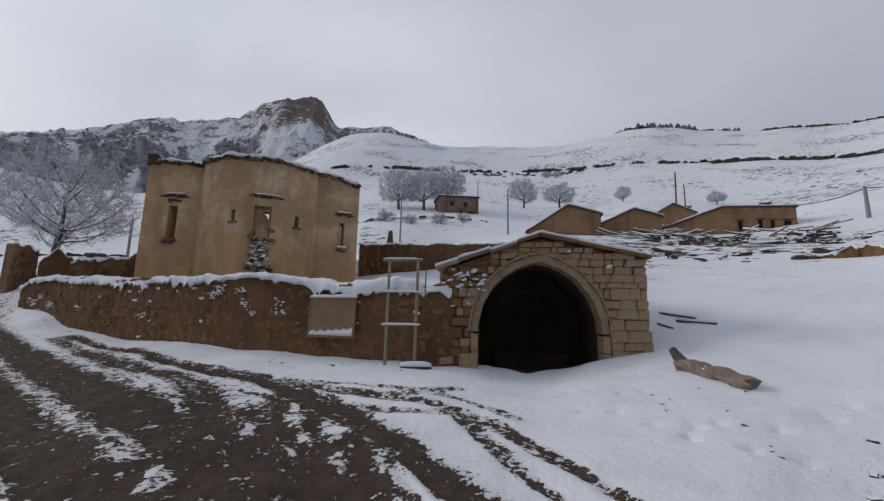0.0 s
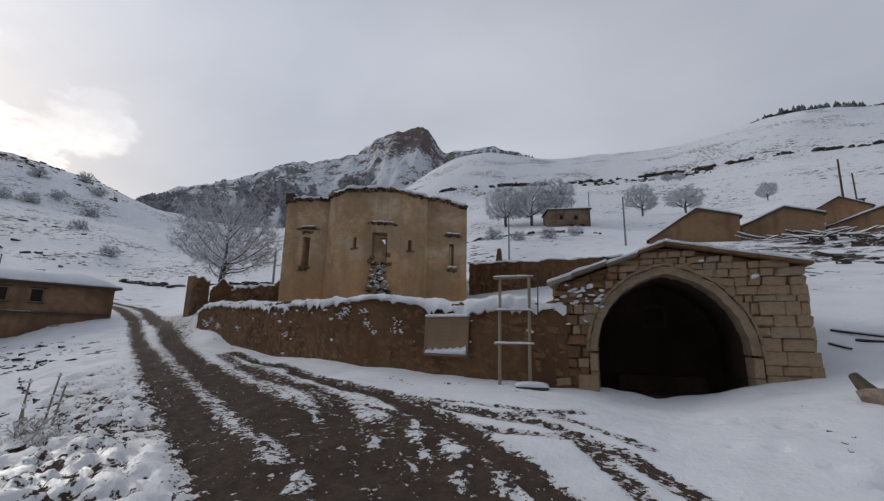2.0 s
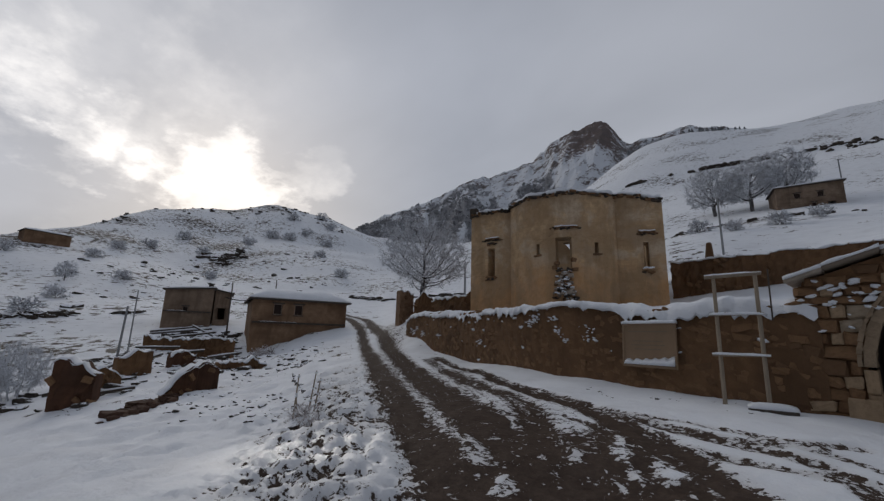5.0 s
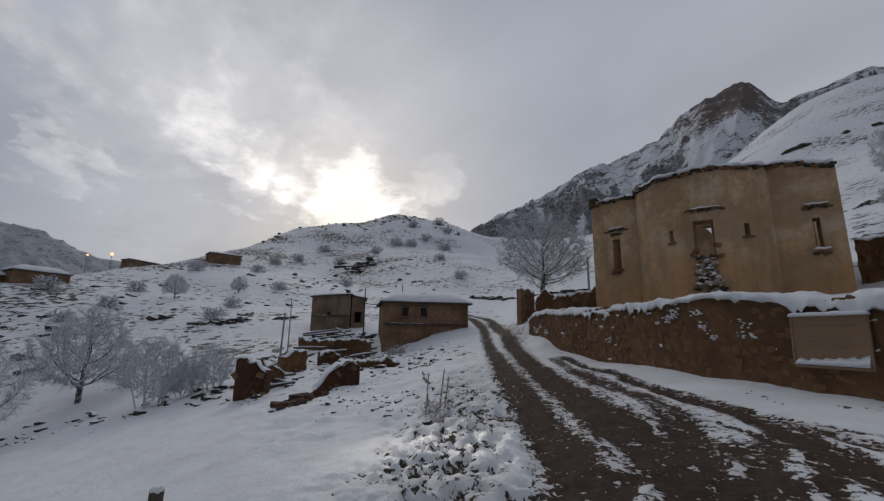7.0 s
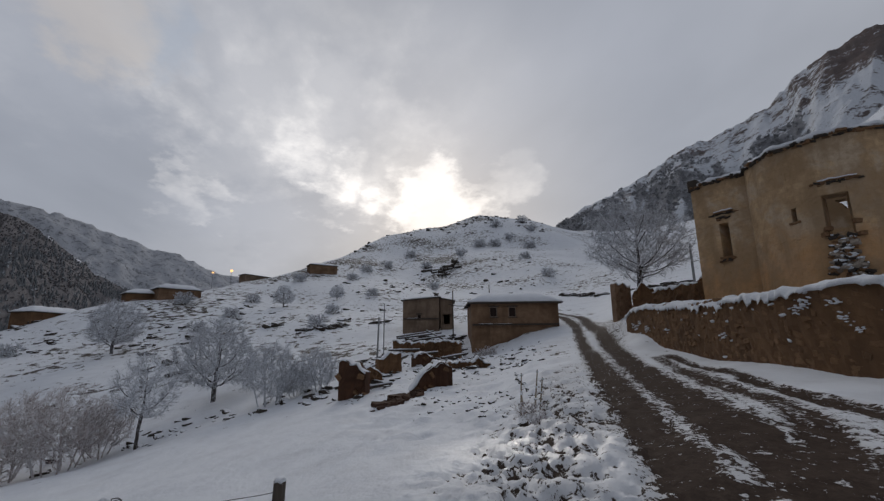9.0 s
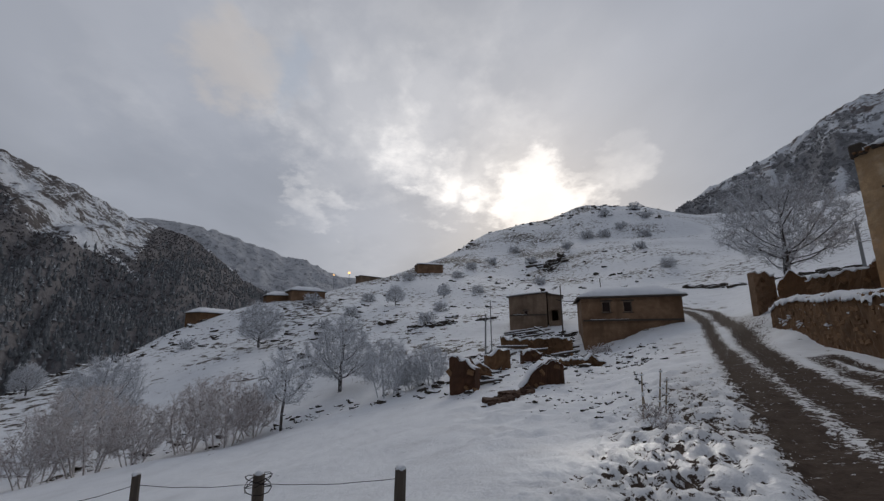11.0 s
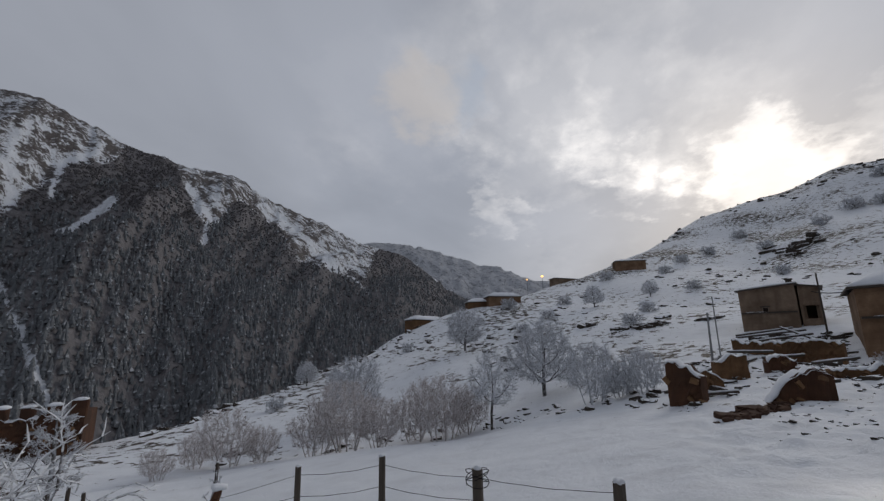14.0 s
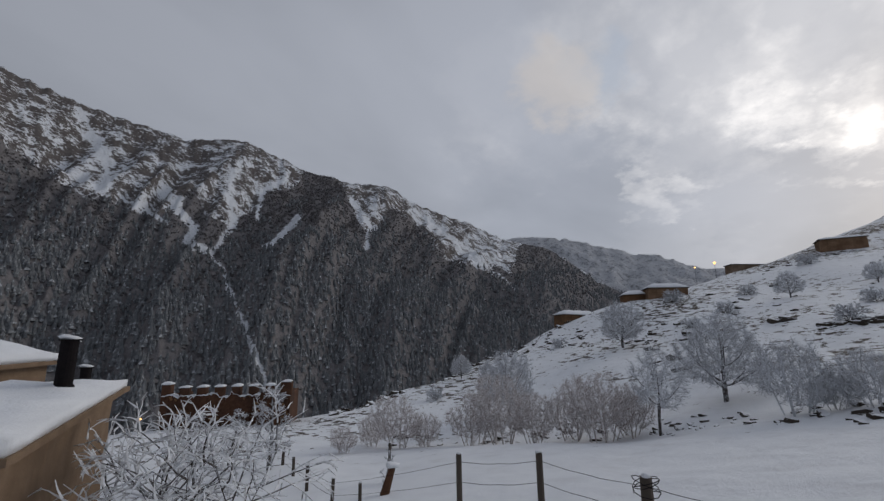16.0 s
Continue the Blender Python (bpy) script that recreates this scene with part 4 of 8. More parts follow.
def stone_mesh(name, seed, mat, jag=0.10, bevel=0.13):
    """A rough block about one unit large, with broken corners."""
    rnd = random.Random(seed)
    bm = bmesh.new()
    bmesh.ops.create_cube(bm, size=1.0)
    bmesh.ops.bevel(bm, geom=list(bm.edges), offset=bevel, segments=1, affect="EDGES")
    for v in bm.verts:
        v.co += Vector((rnd.uniform(-jag, jag), rnd.uniform(-jag, jag), rnd.uniform(-jag, jag)))
    me = bpy.data.meshes.new(name)
    bm.to_mesh(me)
    bm.free()
    me.materials.append(mat)
    return me


FIELD_STONES = [stone_mesh("field_stone", 10 + k, M_FIELD, 0.11) for k in range(6)]
ASHLAR = [stone_mesh("ashlar_stone", 30 + k, M_STONE, 0.022, 0.045) for k in range(5)]
PALE_STONES = [stone_mesh("pale_stone", 70 + k, M_PALESTONE, 0.12) for k in range(5)]
ROUGH = [stone_mesh("rough_block", 90 + k, M_STONE, 0.075, 0.11) for k in range(7)]
DARK_STONES = [stone_mesh("dark_stone", 50 + k, M_DARKSTONE, 0.13) for k in range(6)]


def piece(name, me, parent, m):
    ob = new(name, me)
    ob.parent = parent
    ob.matrix_basis = m
    return ob


def snow_sheet(rows, lump=0.04, seed=3, thick=0.12, rim=0.35):
    """A lying sheet of snow over a grid of places (rows of Vectors), rounded at its rim."""
    n_i, n_j = len(rows), len(rows[0])
    bm = bmesh.new()
    top, low = {}, {}
    for i in range(n_i):
        for j in range(n_j):
            p = rows[i][j]
            edge = min(i, j, n_i - 1 - i, n_j - 1 - j)
            h = thick * (rim if edge == 0 else (0.85 if edge == 1 else 1.0))
            h *= 1 + 0.8 * float(fbm(p.x * 1.3 + seed, p.y * 1.3 + p.z, 3))
            k = lump * float(fbm(p.x * 2.1, p.y * 2.1 + seed, 3))
            top[i, j] = bm.verts.new((p.x, p.y, p.z + max(h, 0.02) + k))
            low[i, j] = bm.verts.new((p.x, p.y, p.z - 0.02))
    for i in range(n_i - 1):
        for j in range(n_j - 1):
            bm.faces.new((top[i, j], top[i + 1, j], top[i + 1, j + 1], top[i, j + 1]))
            bm.faces.new((low[i, j], low[i, j + 1], low[i + 1, j + 1], low[i + 1, j]))
    border = [(i, 0) for i in range(n_i)] + [(n_i - 1, j) for j in range(1, n_j)] + [(i, n_j - 1) for i in range(n_i - 2, -1, -1)] + [(0, j) for j in range(n_j - 2, 0, -1)]
    for a, b in zip(border, border[1:] + border[:1]):
        bm.faces.new((top[a], top[b], low[b], low[a]))
    return bm


def blobs(places, seed=1):
    """Small rounded clumps of snow: (place, size) pairs in one mesh."""
    rnd = random.Random(seed)
    bm = bmesh.new()
    for p, s in places:
        vs = bmesh.ops.create_icosphere(bm, subdivisions=2 if len(places) < 80 else 1, radius=1.0)["verts"]
        wide, tip = rnd.uniform(0.8, 1.8), rnd.uniform(-0.4, 0.4)
        for v in vs:
            x, y, z = v.co
            v.co = Vector(p) + Vector((x * s * wide, y * s, z * s * 0.6 + x * s * tip)) * rnd.uniform(0.72, 1.28)
    return bm


# ---- the church ----
def church_masonry():
    m = Mat("coursed_ochre_stone")
    u = m.add("ShaderNodeUVMap")
    warp = m.add("ShaderNodeTexNoise", Scale=2.2, Detail=3.0)
    bent = m.t.nodes.new("ShaderNodeVectorMath"); bent.operation = "MULTIPLY_ADD"
    bent.inputs[1].default_value = (0.10, 0.10, 0.0)
    m.link(u.outputs[0], warp.inputs["Vector"]); m.link(warp.outputs["Color"], bent.inputs[0]); m.link(u.outputs[0], bent.inputs[2])
    br = m.add("ShaderNodeTexBrick", Scale=1.0)
    br.inputs["Color1"].default_value, br.inputs["Color2"].default_value, br.inputs["Mortar"].default_value = (0.647, 0.454, 0.269, 1), (0.516, 0.353, 0.202, 1), (0.456, 0.312, 0.185, 1)
    br.inputs["Mortar Size"].default_value, br.inputs["Mortar Smooth"].default_value = 0.010, 0.9
    br.inputs["Brick Width"].default_value, br.inputs["Row Height"].default_value = 0.47, 0.24
    m.link(bent.outputs[0], br.inputs["Vector"])
    blot, mid, grit = m.noise(0.55, 6, 0.62), m.noise(2.3, 7, 0.68, distort=0.4), m.noise(24, 4)
    grey, pits = m.noise(0.9, 6, 0.65, distort=0.6), m.noise(6.5, 5, 0.6)
    streak = m.noise(1.3, 6, stretch=(1, 1, 0.14))
    s = m.add("ShaderNodeSeparateXYZ")
    m.link(u.outputs[0], s.inputs[0])
    damp = m.step(m.math("ADD", s.outputs["Y"], m.step(blot, 0.3, 0.7, -0.9, 0.9)), 3.9, 5.6, 1.0, 0.0)
    c = m.mix(m.step(mid, 0.36, 0.66, 0, 0.75), br.outputs["Color"], (0.432, 0.289, 0.163))
    c = m.mix(m.step(grey, 0.46, 0.58, 0, 0.65), c, (0.564, 0.465, 0.354))
    c = m.mix(m.math("MULTIPLY", damp, 0.72), c, (0.504, 0.265, 0.110))
    c = m.mix(m.step(blot, 0.47, 0.56, 0, 0.62), c, (0.324, 0.212, 0.118))
    rim = m.step(m.math("ADD", s.outputs["Y"], m.step(mid, 0.3, 0.7, -0.6, 0.6)), 7.7, 8.5, 0.0, 0.6)
    c = m.mix(rim, c, (0.288, 0.195, 0.112))
    c = m.mix(m.step(streak, 0.50, 0.66, 0, 0.6), c, (0.288, 0.195, 0.112))
    c = m.mix(m.step(pits, 0.55, 0.66, 0, 0.3), c, (0.264, 0.171, 0.096))
    c = m.mix(m.step(grit, 0.38, 0.65, 0, 0.22), c, (0.312, 0.212, 0.124))
    m.color(c).put("Roughness", 0.93).put("Specular IOR Level", 0.2)
    m.bump((br.outputs["Fac"], -0.35, 0.02), (mid, 0.55, 0.05), (pits, 0.4, 0.02), (grit, 0.4, 0.006))
    return m.m


M_CHURCH = church_masonry()
C_W = 9.64
C_M = Matrix.Translation((-13.75, 18.45, 0)) @ Matrix.Rotation(radians(15.33), 4, "Z")


def apse_curve():
    """Plan of the east end: a flat bay, the bulging main apse, a flat bay."""
    a, b = 2.35, C_W - 2.05
    mid, half = (a + b) / 2, (b - a) / 2
    pts = []
    for k in range(15):
        x = a * k / 14
        pts.append((x, -0.25 * math.sin(math.pi / 2 * min(x / 2.2, 1)) + 0.0))
    for k in range(1, 60):
        t = -math.cos(math.pi * k / 60)
        pts.append((mid + half * t, -0.25 - 1.5 * (1 - t * t) ** 0.7))
    for k in range(13):
        x = b + (C_W - b) * k / 12
        pts.append((x, -0.25 * math.sin(math.pi / 2 * min((C_W - x) / 2.0, 1))))
    return pts


APSE = apse_curve()


def apse_path(x):
    """Outer point and normal where the apse's plan has this x."""
    for (ax, ay), (bx, by) in zip(APSE[:-1], APSE[1:]):
        if ax - 1e-9 <= x <= bx + 1e-9:
            u = (x - ax) / max(bx - ax, 1e-6)
            lo, hi = max(0, x - 0.3), min(C_W, x + 0.3)
            ya = np.interp(lo, *zip(*APSE))
            yb = np.interp(hi, *zip(*APSE))
            tx, ty = hi - lo, yb - ya
            l = math.hypot(tx, ty)
            return (x, ay + (by - ay) * u), (ty / l, -tx / l)
    return (x, 0.0), (0.0, -1.0)


def make_church():
    t = thing("church", C_M, "ruined ochre stone church with rounded apse and snowy broken roof", "church")
    rnd = random.Random(5)
    def top(x):
        return 8.55 + 0.12 * float(fbm(np.float64(x * 1.4), np.float64(0.3), 4)) - 0.25 * smooth01(x, 8.0, 9.6) + 0.10 * (0 if x < 2.5 else 1)
    openings = [(1.06, 1.46, 4.95, 6.5), (4.02, 4.18, 5.68, 6.2), (4.95, 5.68, 4.95, 6.45), (6.67, 6.83, 5.68, 6.2), (8.72, 8.96, 5.05, 6.3)]
    stops = sorted({round(p[0], 3) for p in APSE} | {C_W})
    east = part("apse_wall", pierced_wall(apse_path, stops, 2.6, top, openings, 0.75, dz=0.2, rough=0.014), M_CHURCH, t, "weathered ochre stone wall with narrow slit windows", smooth=False)
    depth = 11.0
    for name, x0, y0, x1, y1 in (("side_wall", C_W, 0.0, C_W, depth), ("side_wall", 0.0, depth, 0.0, 0.0), ("west_wall", C_W, depth, 0.0, depth)):
        f, d = straight(x0, y0, x1, y1)
        ops = [(5.74, 5.87, 8.42, 8.98), (5.87, 5.98, 8.62, 8.98), (5.98, 6.10, 8.78, 8.98), (6.10, 6.2, 8.88, 8.98)] if name == "west_wall" else []
        z_top = (lambda s: 8.2 + 0.3 * float(fbm(np.float64(s * 0.8), np.float64(4.0), 3))) if name == "side_wall" else (lambda s: 9.3)
        part(name, pierced_wall(f, list(np.linspace(0.72 if name == "side_wall" else 0.0, d - (0.72 if name == "side_wall" else 0), 12)), 2.6, z_top, ops, 0.7, seed=int(x0 + y0)), M_CHURCH, t)
    # a snow-laden vault over the apse, the nave behind it open to the sky
    rows = []
    for k in range(120):
        x = 0.02 + (C_W - 0.04) * k / 119
        (px, py), (nx, ny) = apse_path(x)
        row = []
        for j in range(10):
            u = j / 9
            y = (py - 0.02 + 0.20 * float(fbm(np.float64(x * 3), np.float64(1.1), 4))) * (1 - u) + 5.0 * u
            row.append(Vector((px, y, top(x) + 0.05 + 0.42 * math.sin(min(1, u * 1.4) * math.pi / 2) * math.sin(math.pi * (0.08 + 0.84 * k / 119)))))
        rows.append(row)
    bm = snow_sheet(rows, lump=0.16, thick=0.24, rim=0.55)
    part("roof_snow", bm, M_SNOW, t, "lumpy snow on the broken roof edge", smooth=True)
    bm = bmesh.new()
    vs = [bm.verts.new((px - nx * 0.02, py - ny * 0.02, 8.42)) for (px, py), (nx, ny) in (apse_path(0.02 + (C_W - 0.04) * k / 39) for k in range(40))]
    back = [bm.verts.new((0.1 + (C_W - 0.2) * k / 39, 5.0, 8.42)) for k in range(40)]
    for k in range(39):
        bm.faces.new((vs[k], vs[k + 1], back[k + 1], back[k]))
    part("vault", bm, M_DARKINSIDE, t)
    # broken cornice stones along the rim
    for k in range(110):
        x = 0.05 + (C_W - 0.1) * (k + rnd.uniform(-0.6, 0.6)) / 109
        x = min(max(x, 0.03), C_W - 0.03)
        (px, py), (nx, ny) = apse_path(x)
        o = rnd.uniform(0.0, 0.13)
        m = Matrix.Translation((px + nx * o - nx * 0.12, py + ny * o - ny * 0.12, top(x) + rnd.uniform(-0.12, 0.05))) @ Matrix.Rotation(math.atan2(ny, nx) + rnd.uniform(-0.3, 0.3), 4, "Z") @ Matrix.Rotation(rnd.uniform(-0.25, 0.25), 4, "X") @ Matrix.Diagonal((rnd.uniform(0.22, 0.40), rnd.uniform(0.10, 0.30), rnd.uniform(0.05, 0.13), 1))
        piece("cornice_stone", rnd.choice(DARK_STONES if rnd.random() < 0.6 else FIELD_STONES), t, m)
    corner = part("corner_stub", box(0.46, 0.46, 0.62, (0.10, 0.2, 8.35), 0.06), M_DARKSTONE, t, "dark stub of stone at the roof corner")
    # hoods over the windows, with snow on them, and sills
    def ledge(name, x0, x1, z, h, out, snow, mat=M_CHURCH):
        rows2, bm2 = [], bmesh.new()
        n = 7
        lower, upper = [], []
        for k in range(n):
            x = x0 + (x1 - x0) * k / (n - 1)
            (px, py), (nx, ny) = apse_path(x)
            dz = rnd.uniform(-0.02, 0.02)
            rows2.append([Vector((px + nx * o, py + ny * o, z + h + dz)) for o in (-0.01, out * 0.5, out + 0.01)])
            lower.append([bm2.verts.new((px + nx * o, py + ny * o, z + dz)) for o in (-0.05, out)])
            upper.append([bm2.verts.new((px + nx * o, py + ny * o, z + h + dz)) for o in (-0.05, out)])
        for a, b, c, d in zip(lower[:-1], lower[1:], upper[:-1], upper[1:]):
            bm2.faces.new((a[1], b[1], d[1], c[1])); bm2.faces.new((a[0], b[0], b[1], a[1])); bm2.faces.new((c[0], c[1], d[1], d[0]))
        bm2.faces.new((lower[0][0], lower[0][1], upper[0][1], upper[0][0])); bm2.faces.new((lower[-1][0], upper[-1][0], upper[-1][1], lower[-1][1]))
        l = part(name, bm2, mat, t)
        if snow:
            part("snow_cap", snow_sheet(rows2, lump=0.03, thick=snow), M_SNOW, l, smooth=True)
    ledge("window_hood", 0.97, 1.72, 6.98, 0.07, 0.15, 0.07, M_FIELD)
    ledge("window_hood", 8.55, 9.25, 6.76, 0.07, 0.15, 0.07, M_FIELD)
    ledge("lintel", 4.95, 5.95, 6.92, 0.06, 0.10, 0.03, M_FIELD)
    for x0, x1, z, n in ((0.75, 1.9, 6.93, 8), (8.45, 9.35, 6.70, 6), (4.7, 6.15, 6.88, 10), (1.02, 1.5, 6.72, 5), (1.0, 1.5, 4.80, 6), (8.6, 9.1, 4.9, 4)):
        for k in range(n):
            x = x0 + (x1 - x0) * (k + rnd.uniform(0.2, 0.8)) / n
            (px, py), (nx, ny) = apse_path(x)
            o = rnd.uniform(-0.03, 0.05)
            piece("hood_stone", rnd.choice(DARK_STONES if rnd.random() < 0.5 else FIELD_STONES), t, Matrix.Translation((px + nx * o, py + ny * o, z + rnd.uniform(-0.05, 0.05))) @ Matrix.Rotation(math.atan2(ny, nx), 4, "Z") @ Matrix.Rotation(rnd.uniform(-0.4, 0.4), 4, "X") @ Matrix.Diagonal((0.16, rnd.uniform(0.10, 0.28), rnd.uniform(0.04, 0.10), 1)))
    ledge("sill", 0.98, 1.52, 4.86, 0.08, 0.13, 0.0, M_FIELD)
    ledge("sill", 8.64, 9.10, 4.96, 0.08, 0.16, 0.10)
    ledge("sill", 3.94, 4.28, 5.60, 0.07, 0.10, 0.0, M_FIELD)
    ledge("sill", 6.58, 6.92, 5.60, 0.07, 0.10, 0.0, M_FIELD)
    # the breach under the middle window: loose stones and snow in a ragged gash
    clumps = []
    for k in range(110):
        z = 3.1 + 1.85 * rnd.random()
        half = 0.24 + 0.32 * (5.0 - z) / 1.9
        x = 5.30 + rnd.uniform(-half, half)
        (px, py), (nx, ny) = apse_path(x)
        o = rnd.uniform(-0.05, 0.06) + max(0, 3.9 - z) * 0.16
        s = rnd.uniform(0.07, 0.21)
        at = Vector((px + nx * o, py + ny * o, z))
        piece("fallen_stone", rnd.choice(PALE_STONES if rnd.random() < 0.4 else rnd.choice((DARK_STONES, FIELD_STONES))), t, Matrix.Translation(at) @ Euler((rnd.uniform(-0.5, 0.5), rnd.uniform(-0.5, 0.5), rnd.random() * 6)).to_matrix().to_4x4() @ Matrix.Diagonal((s * 1.7, s * 1.2, s * 0.6, 1)))
        if rnd.random() < 0.6:
            clumps.append((at + Vector((nx * s * 0.4, ny * s * 0.4, s * 0.32)), s * rnd.uniform(0.3, 0.55)))
    tagged(part("breach_snow", blobs(clumps, 4), M_SNOW, t, smooth=True), kind="stuff")
    # worn patch and stones under the other windows
    for x, z in ((1.2, 4.8), (5.0, 5.2), (5.75, 5.35), (4.9, 5.0), (5.8, 4.9)):
        (px, py), (nx, ny) = apse_path(x)
        piece("loose_stone", rnd.choice(FIELD_STONES), t, Matrix.Translation((px + nx * 0.01, py + ny * 0.01, z)) @ Matrix.Rotation(rnd.random() * 3, 4, "Z") @ Matrix.Diagonal((0.24, 0.2, 0.16, 1)))
    return t


church = make_church()


# ---- the retaining wall ----
WALL_LEN = float(np.sum(np.linalg.norm(np.diff(WALL_CURVE, axis=0), axis=1)))
WALL_S = np.concatenate([[0], np.cumsum(np.linalg.norm(np.diff(WALL_CURVE, axis=0), axis=1))])


def wall_path(s):
    p = (float(np.interp(s, WALL_S, WALL_CURVE[:, 0])), float(np.interp(s, WALL_S, WALL_CURVE[:, 1])))
    a = (float(np.interp(s - 0.2, WALL_S, WALL_CURVE[:, 0])), float(np.interp(s - 0.2, WALL_S, WALL_CURVE[:, 1])))
    b = (float(np.interp(s + 0.2, WALL_S, WALL_CURVE[:, 0])), float(np.interp(s + 0.2, WALL_S, WALL_CURVE[:, 1])))
    tx, ty = b[0] - a[0], b[1] - a[1]
    l = math.hypot(tx, ty)
    return p, (-ty / l, tx / l)


def wall_top(s):
    return 2.50 + 0.20 * float(smooth01(s, 3.8, 6.5)) + 0.28 * float(smooth01(s, WALL_LEN - 11, WALL_LEN - 3)) + 0.14 * float(fbm(np.float64(s * 0.55), np.float64(2.2), 4)) - 0.16 * math.exp(-((s - 3.2) / 0.9) ** 2) - 0.35 * float(smooth01(s, WALL_LEN - 1.2, WALL_LEN))


def make_retaining_wall():
    w = tagged(new("retaining_wall"), "brown rubble retaining wall with snow along its uneven top", "wall", kind="structure")
    rnd = random.Random(8)
    body_path = lambda s: (tuple(np.array(wall_path(s)[0]) - 0.005 * np.array(wall_path(s)[1])), wall_path(s)[1])
    part("core", pierced_wall(body_path, list(np.linspace(0, WALL_LEN, 130)), -0.2, lambda s: wall_top(s) - 0.03, [], 0.5, dz=0.18, rough=0.035), M_RUBBLE, w)
    rows = []
    for k in range(300):
        s = WALL_LEN * k / 299
        (px, py), (nx, ny) = wall_path(s)
        hang = 0.06 + 0.10 * float(fbm(np.float64(s * 3.1), np.float64(7.7), 4, 0.7))
        dip = 0.10 + 0.30 * float(fbm(np.float64(s * 2.3), np.float64(3.3), 4, 0.75)) + (0.16 * math.exp(-((s - 2.6) / 0.8) ** 2) + 0.06 * float(smooth01(-s, -5.5, -1.5)))
        rows.append([Vector((px + nx * o, py + ny * o, wall_top(s) + lift)) for o, lift in ((hang + 0.03, -max(dip, 0.02)), (hang, -max(dip, 0.02) * 0.4), (-0.15, 0.03), (-0.4, 0.04), (-0.7, 0.05), (-1.1, 0.08))])
    part("wall_snow", snow_sheet(rows, lump=0.18, thick=0.12, seed=9), M_SNOW, w, "rounded lumpy snow on the wall top", smooth=True)
    # stones in rough courses
    z, placed, rest, clumps = 0.25, [], [], []
    while z < 3.3:
        h = rnd.uniform(0.10, 0.20)
        s = rnd.uniform(0, 0.3)
        while s < WALL_LEN - 0.1:
            l = rnd.uniform(0.13, 0.38)
            if z + h * 0.5 < wall_top(s + l / 2) + 0.03:
                (px, py), (nx, ny) = wall_path(s + l / 2)
                if z + h > ground_z(px + nx * 0.1, py + ny * 0.1) - 0.05:
                    o = rnd.uniform(-0.112, -0.034)
                    m = Matrix.Translation((px + nx * (o - 0.06), py + ny * (o - 0.06), z + h / 2 + rnd.uniform(-0.06, 0.06))) @ Matrix.Rotation(math.atan2(-nx, ny) + math.pi + rnd.uniform(-0.15, 0.15), 4, "Z") @ Matrix.Rotation(rnd.uniform(-0.35, 0.35), 4, "Y") @ Matrix.Diagonal((l * 1.08, 0.22, h * 1.12, 1))
                    placed.append((s, m))
                    if rnd.random() < 0.012 + 0.05 * smooth01(z, 1.3, 2.3):
                        clumps.append((m.translation + Vector((nx * 0.10, ny * 0.10, h * 0.42)), rnd.uniform(0.03, 0.12)))
            s += l
        z += h
    for _ in range(17):
        s0, z0 = rnd.uniform(1.0, WALL_LEN - 1.0), rnd.uniform(1.35, 2.45)
        for _ in range(rnd.randint(7, 15)):
            (px, py), (nx, ny) = wall_path(s0 + rnd.gauss(0, 0.13))
            clumps.append((Vector((px + nx * 0.02, py + ny * 0.02, z0 + rnd.gauss(0, 0.07))), rnd.uniform(0.02, 0.055)))
    near = sorted(placed, key=lambda e: abs(e[0] - 4.0))
    for s, m in near[:300]:
        piece("stone", rnd.choice(FIELD_STONES), w, m)
    verts, faces = [], []
    for s, m in near[300:]:
        me = rnd.choice(FIELD_STONES)
        k = len(verts)
        verts += [m @ v.co for v in me.vertices]
        faces += [tuple(k + i for i in p.vertices) for p in me.polygons]
    ob = mesh_object("stonework", verts, faces, M_FIELD_ISLAND)
    ob.parent = w
    tagged(ob, kind="stuff")
    part("snow_clumps", blobs(clumps, 6), M_SNOW, w, smooth=True)
    return w


def island_stone(name, tones, snowy=False):
    m = Mat(name)
    ramp = m.add("ShaderNodeValToRGB")
    ramp.color_ramp.interpolation = "CONSTANT"
    el = ramp.color_ramp.elements
    for i, c in enumerate(tones):
        e = el[i] if i < 2 else el.new(0)
        e.position, e.color = i / len(tones), (*c, 1)
    m.link(m.island(), ramp.inputs[0])
    mid, grit = m.noise(3.2, 6, 0.65), m.noise(30, 4)
    c = m.mix(m.step(mid, 0.42, 0.7, 0, 0.65), ramp.outputs[0], tuple(x * 0.5 for x in tones[0]))
    c = m.mix(m.step(grit, 0.4, 0.7, 0, 0.3), c, tuple(x * 0.45 for x in tones[-1]))
    if snowy:
        c = m.mix(m.step(m.math("ADD", m.normal_z(), m.step(mid, 0.3, 0.7, -0.25, 0.25)), 0.72, 0.82), c, SNOW)
    m.color(c).put("Roughness", 0.92).put("Specular IOR Level", 0.2)
    m.bump((mid, 0.6, 0.03), (grit, 0.5, 0.008))
    return m.m


M_FIELD_ISLAND = island_stone("brown_field_stonework", [(0.23, 0.132, 0.070), (0.18, 0.104, 0.056), (0.265, 0.158, 0.088), (0.155, 0.09, 0.05), (0.215, 0.133, 0.077)])
M_RUIN_ISLAND = island_stone("red_brown_rubble", [(0.085, 0.048, 0.034), (0.06, 0.036, 0.028), (0.12, 0.07, 0.048), (0.045, 0.034, 0.03)])
M_DARK_ISLAND = island_stone("dark_hill_stones", [(0.07, 0.058, 0.048), (0.10, 0.08, 0.062), (0.055, 0.046, 0.04), (0.13, 0.10, 0.075)], snowy=True)
retaining_wall = make_retaining_wall()

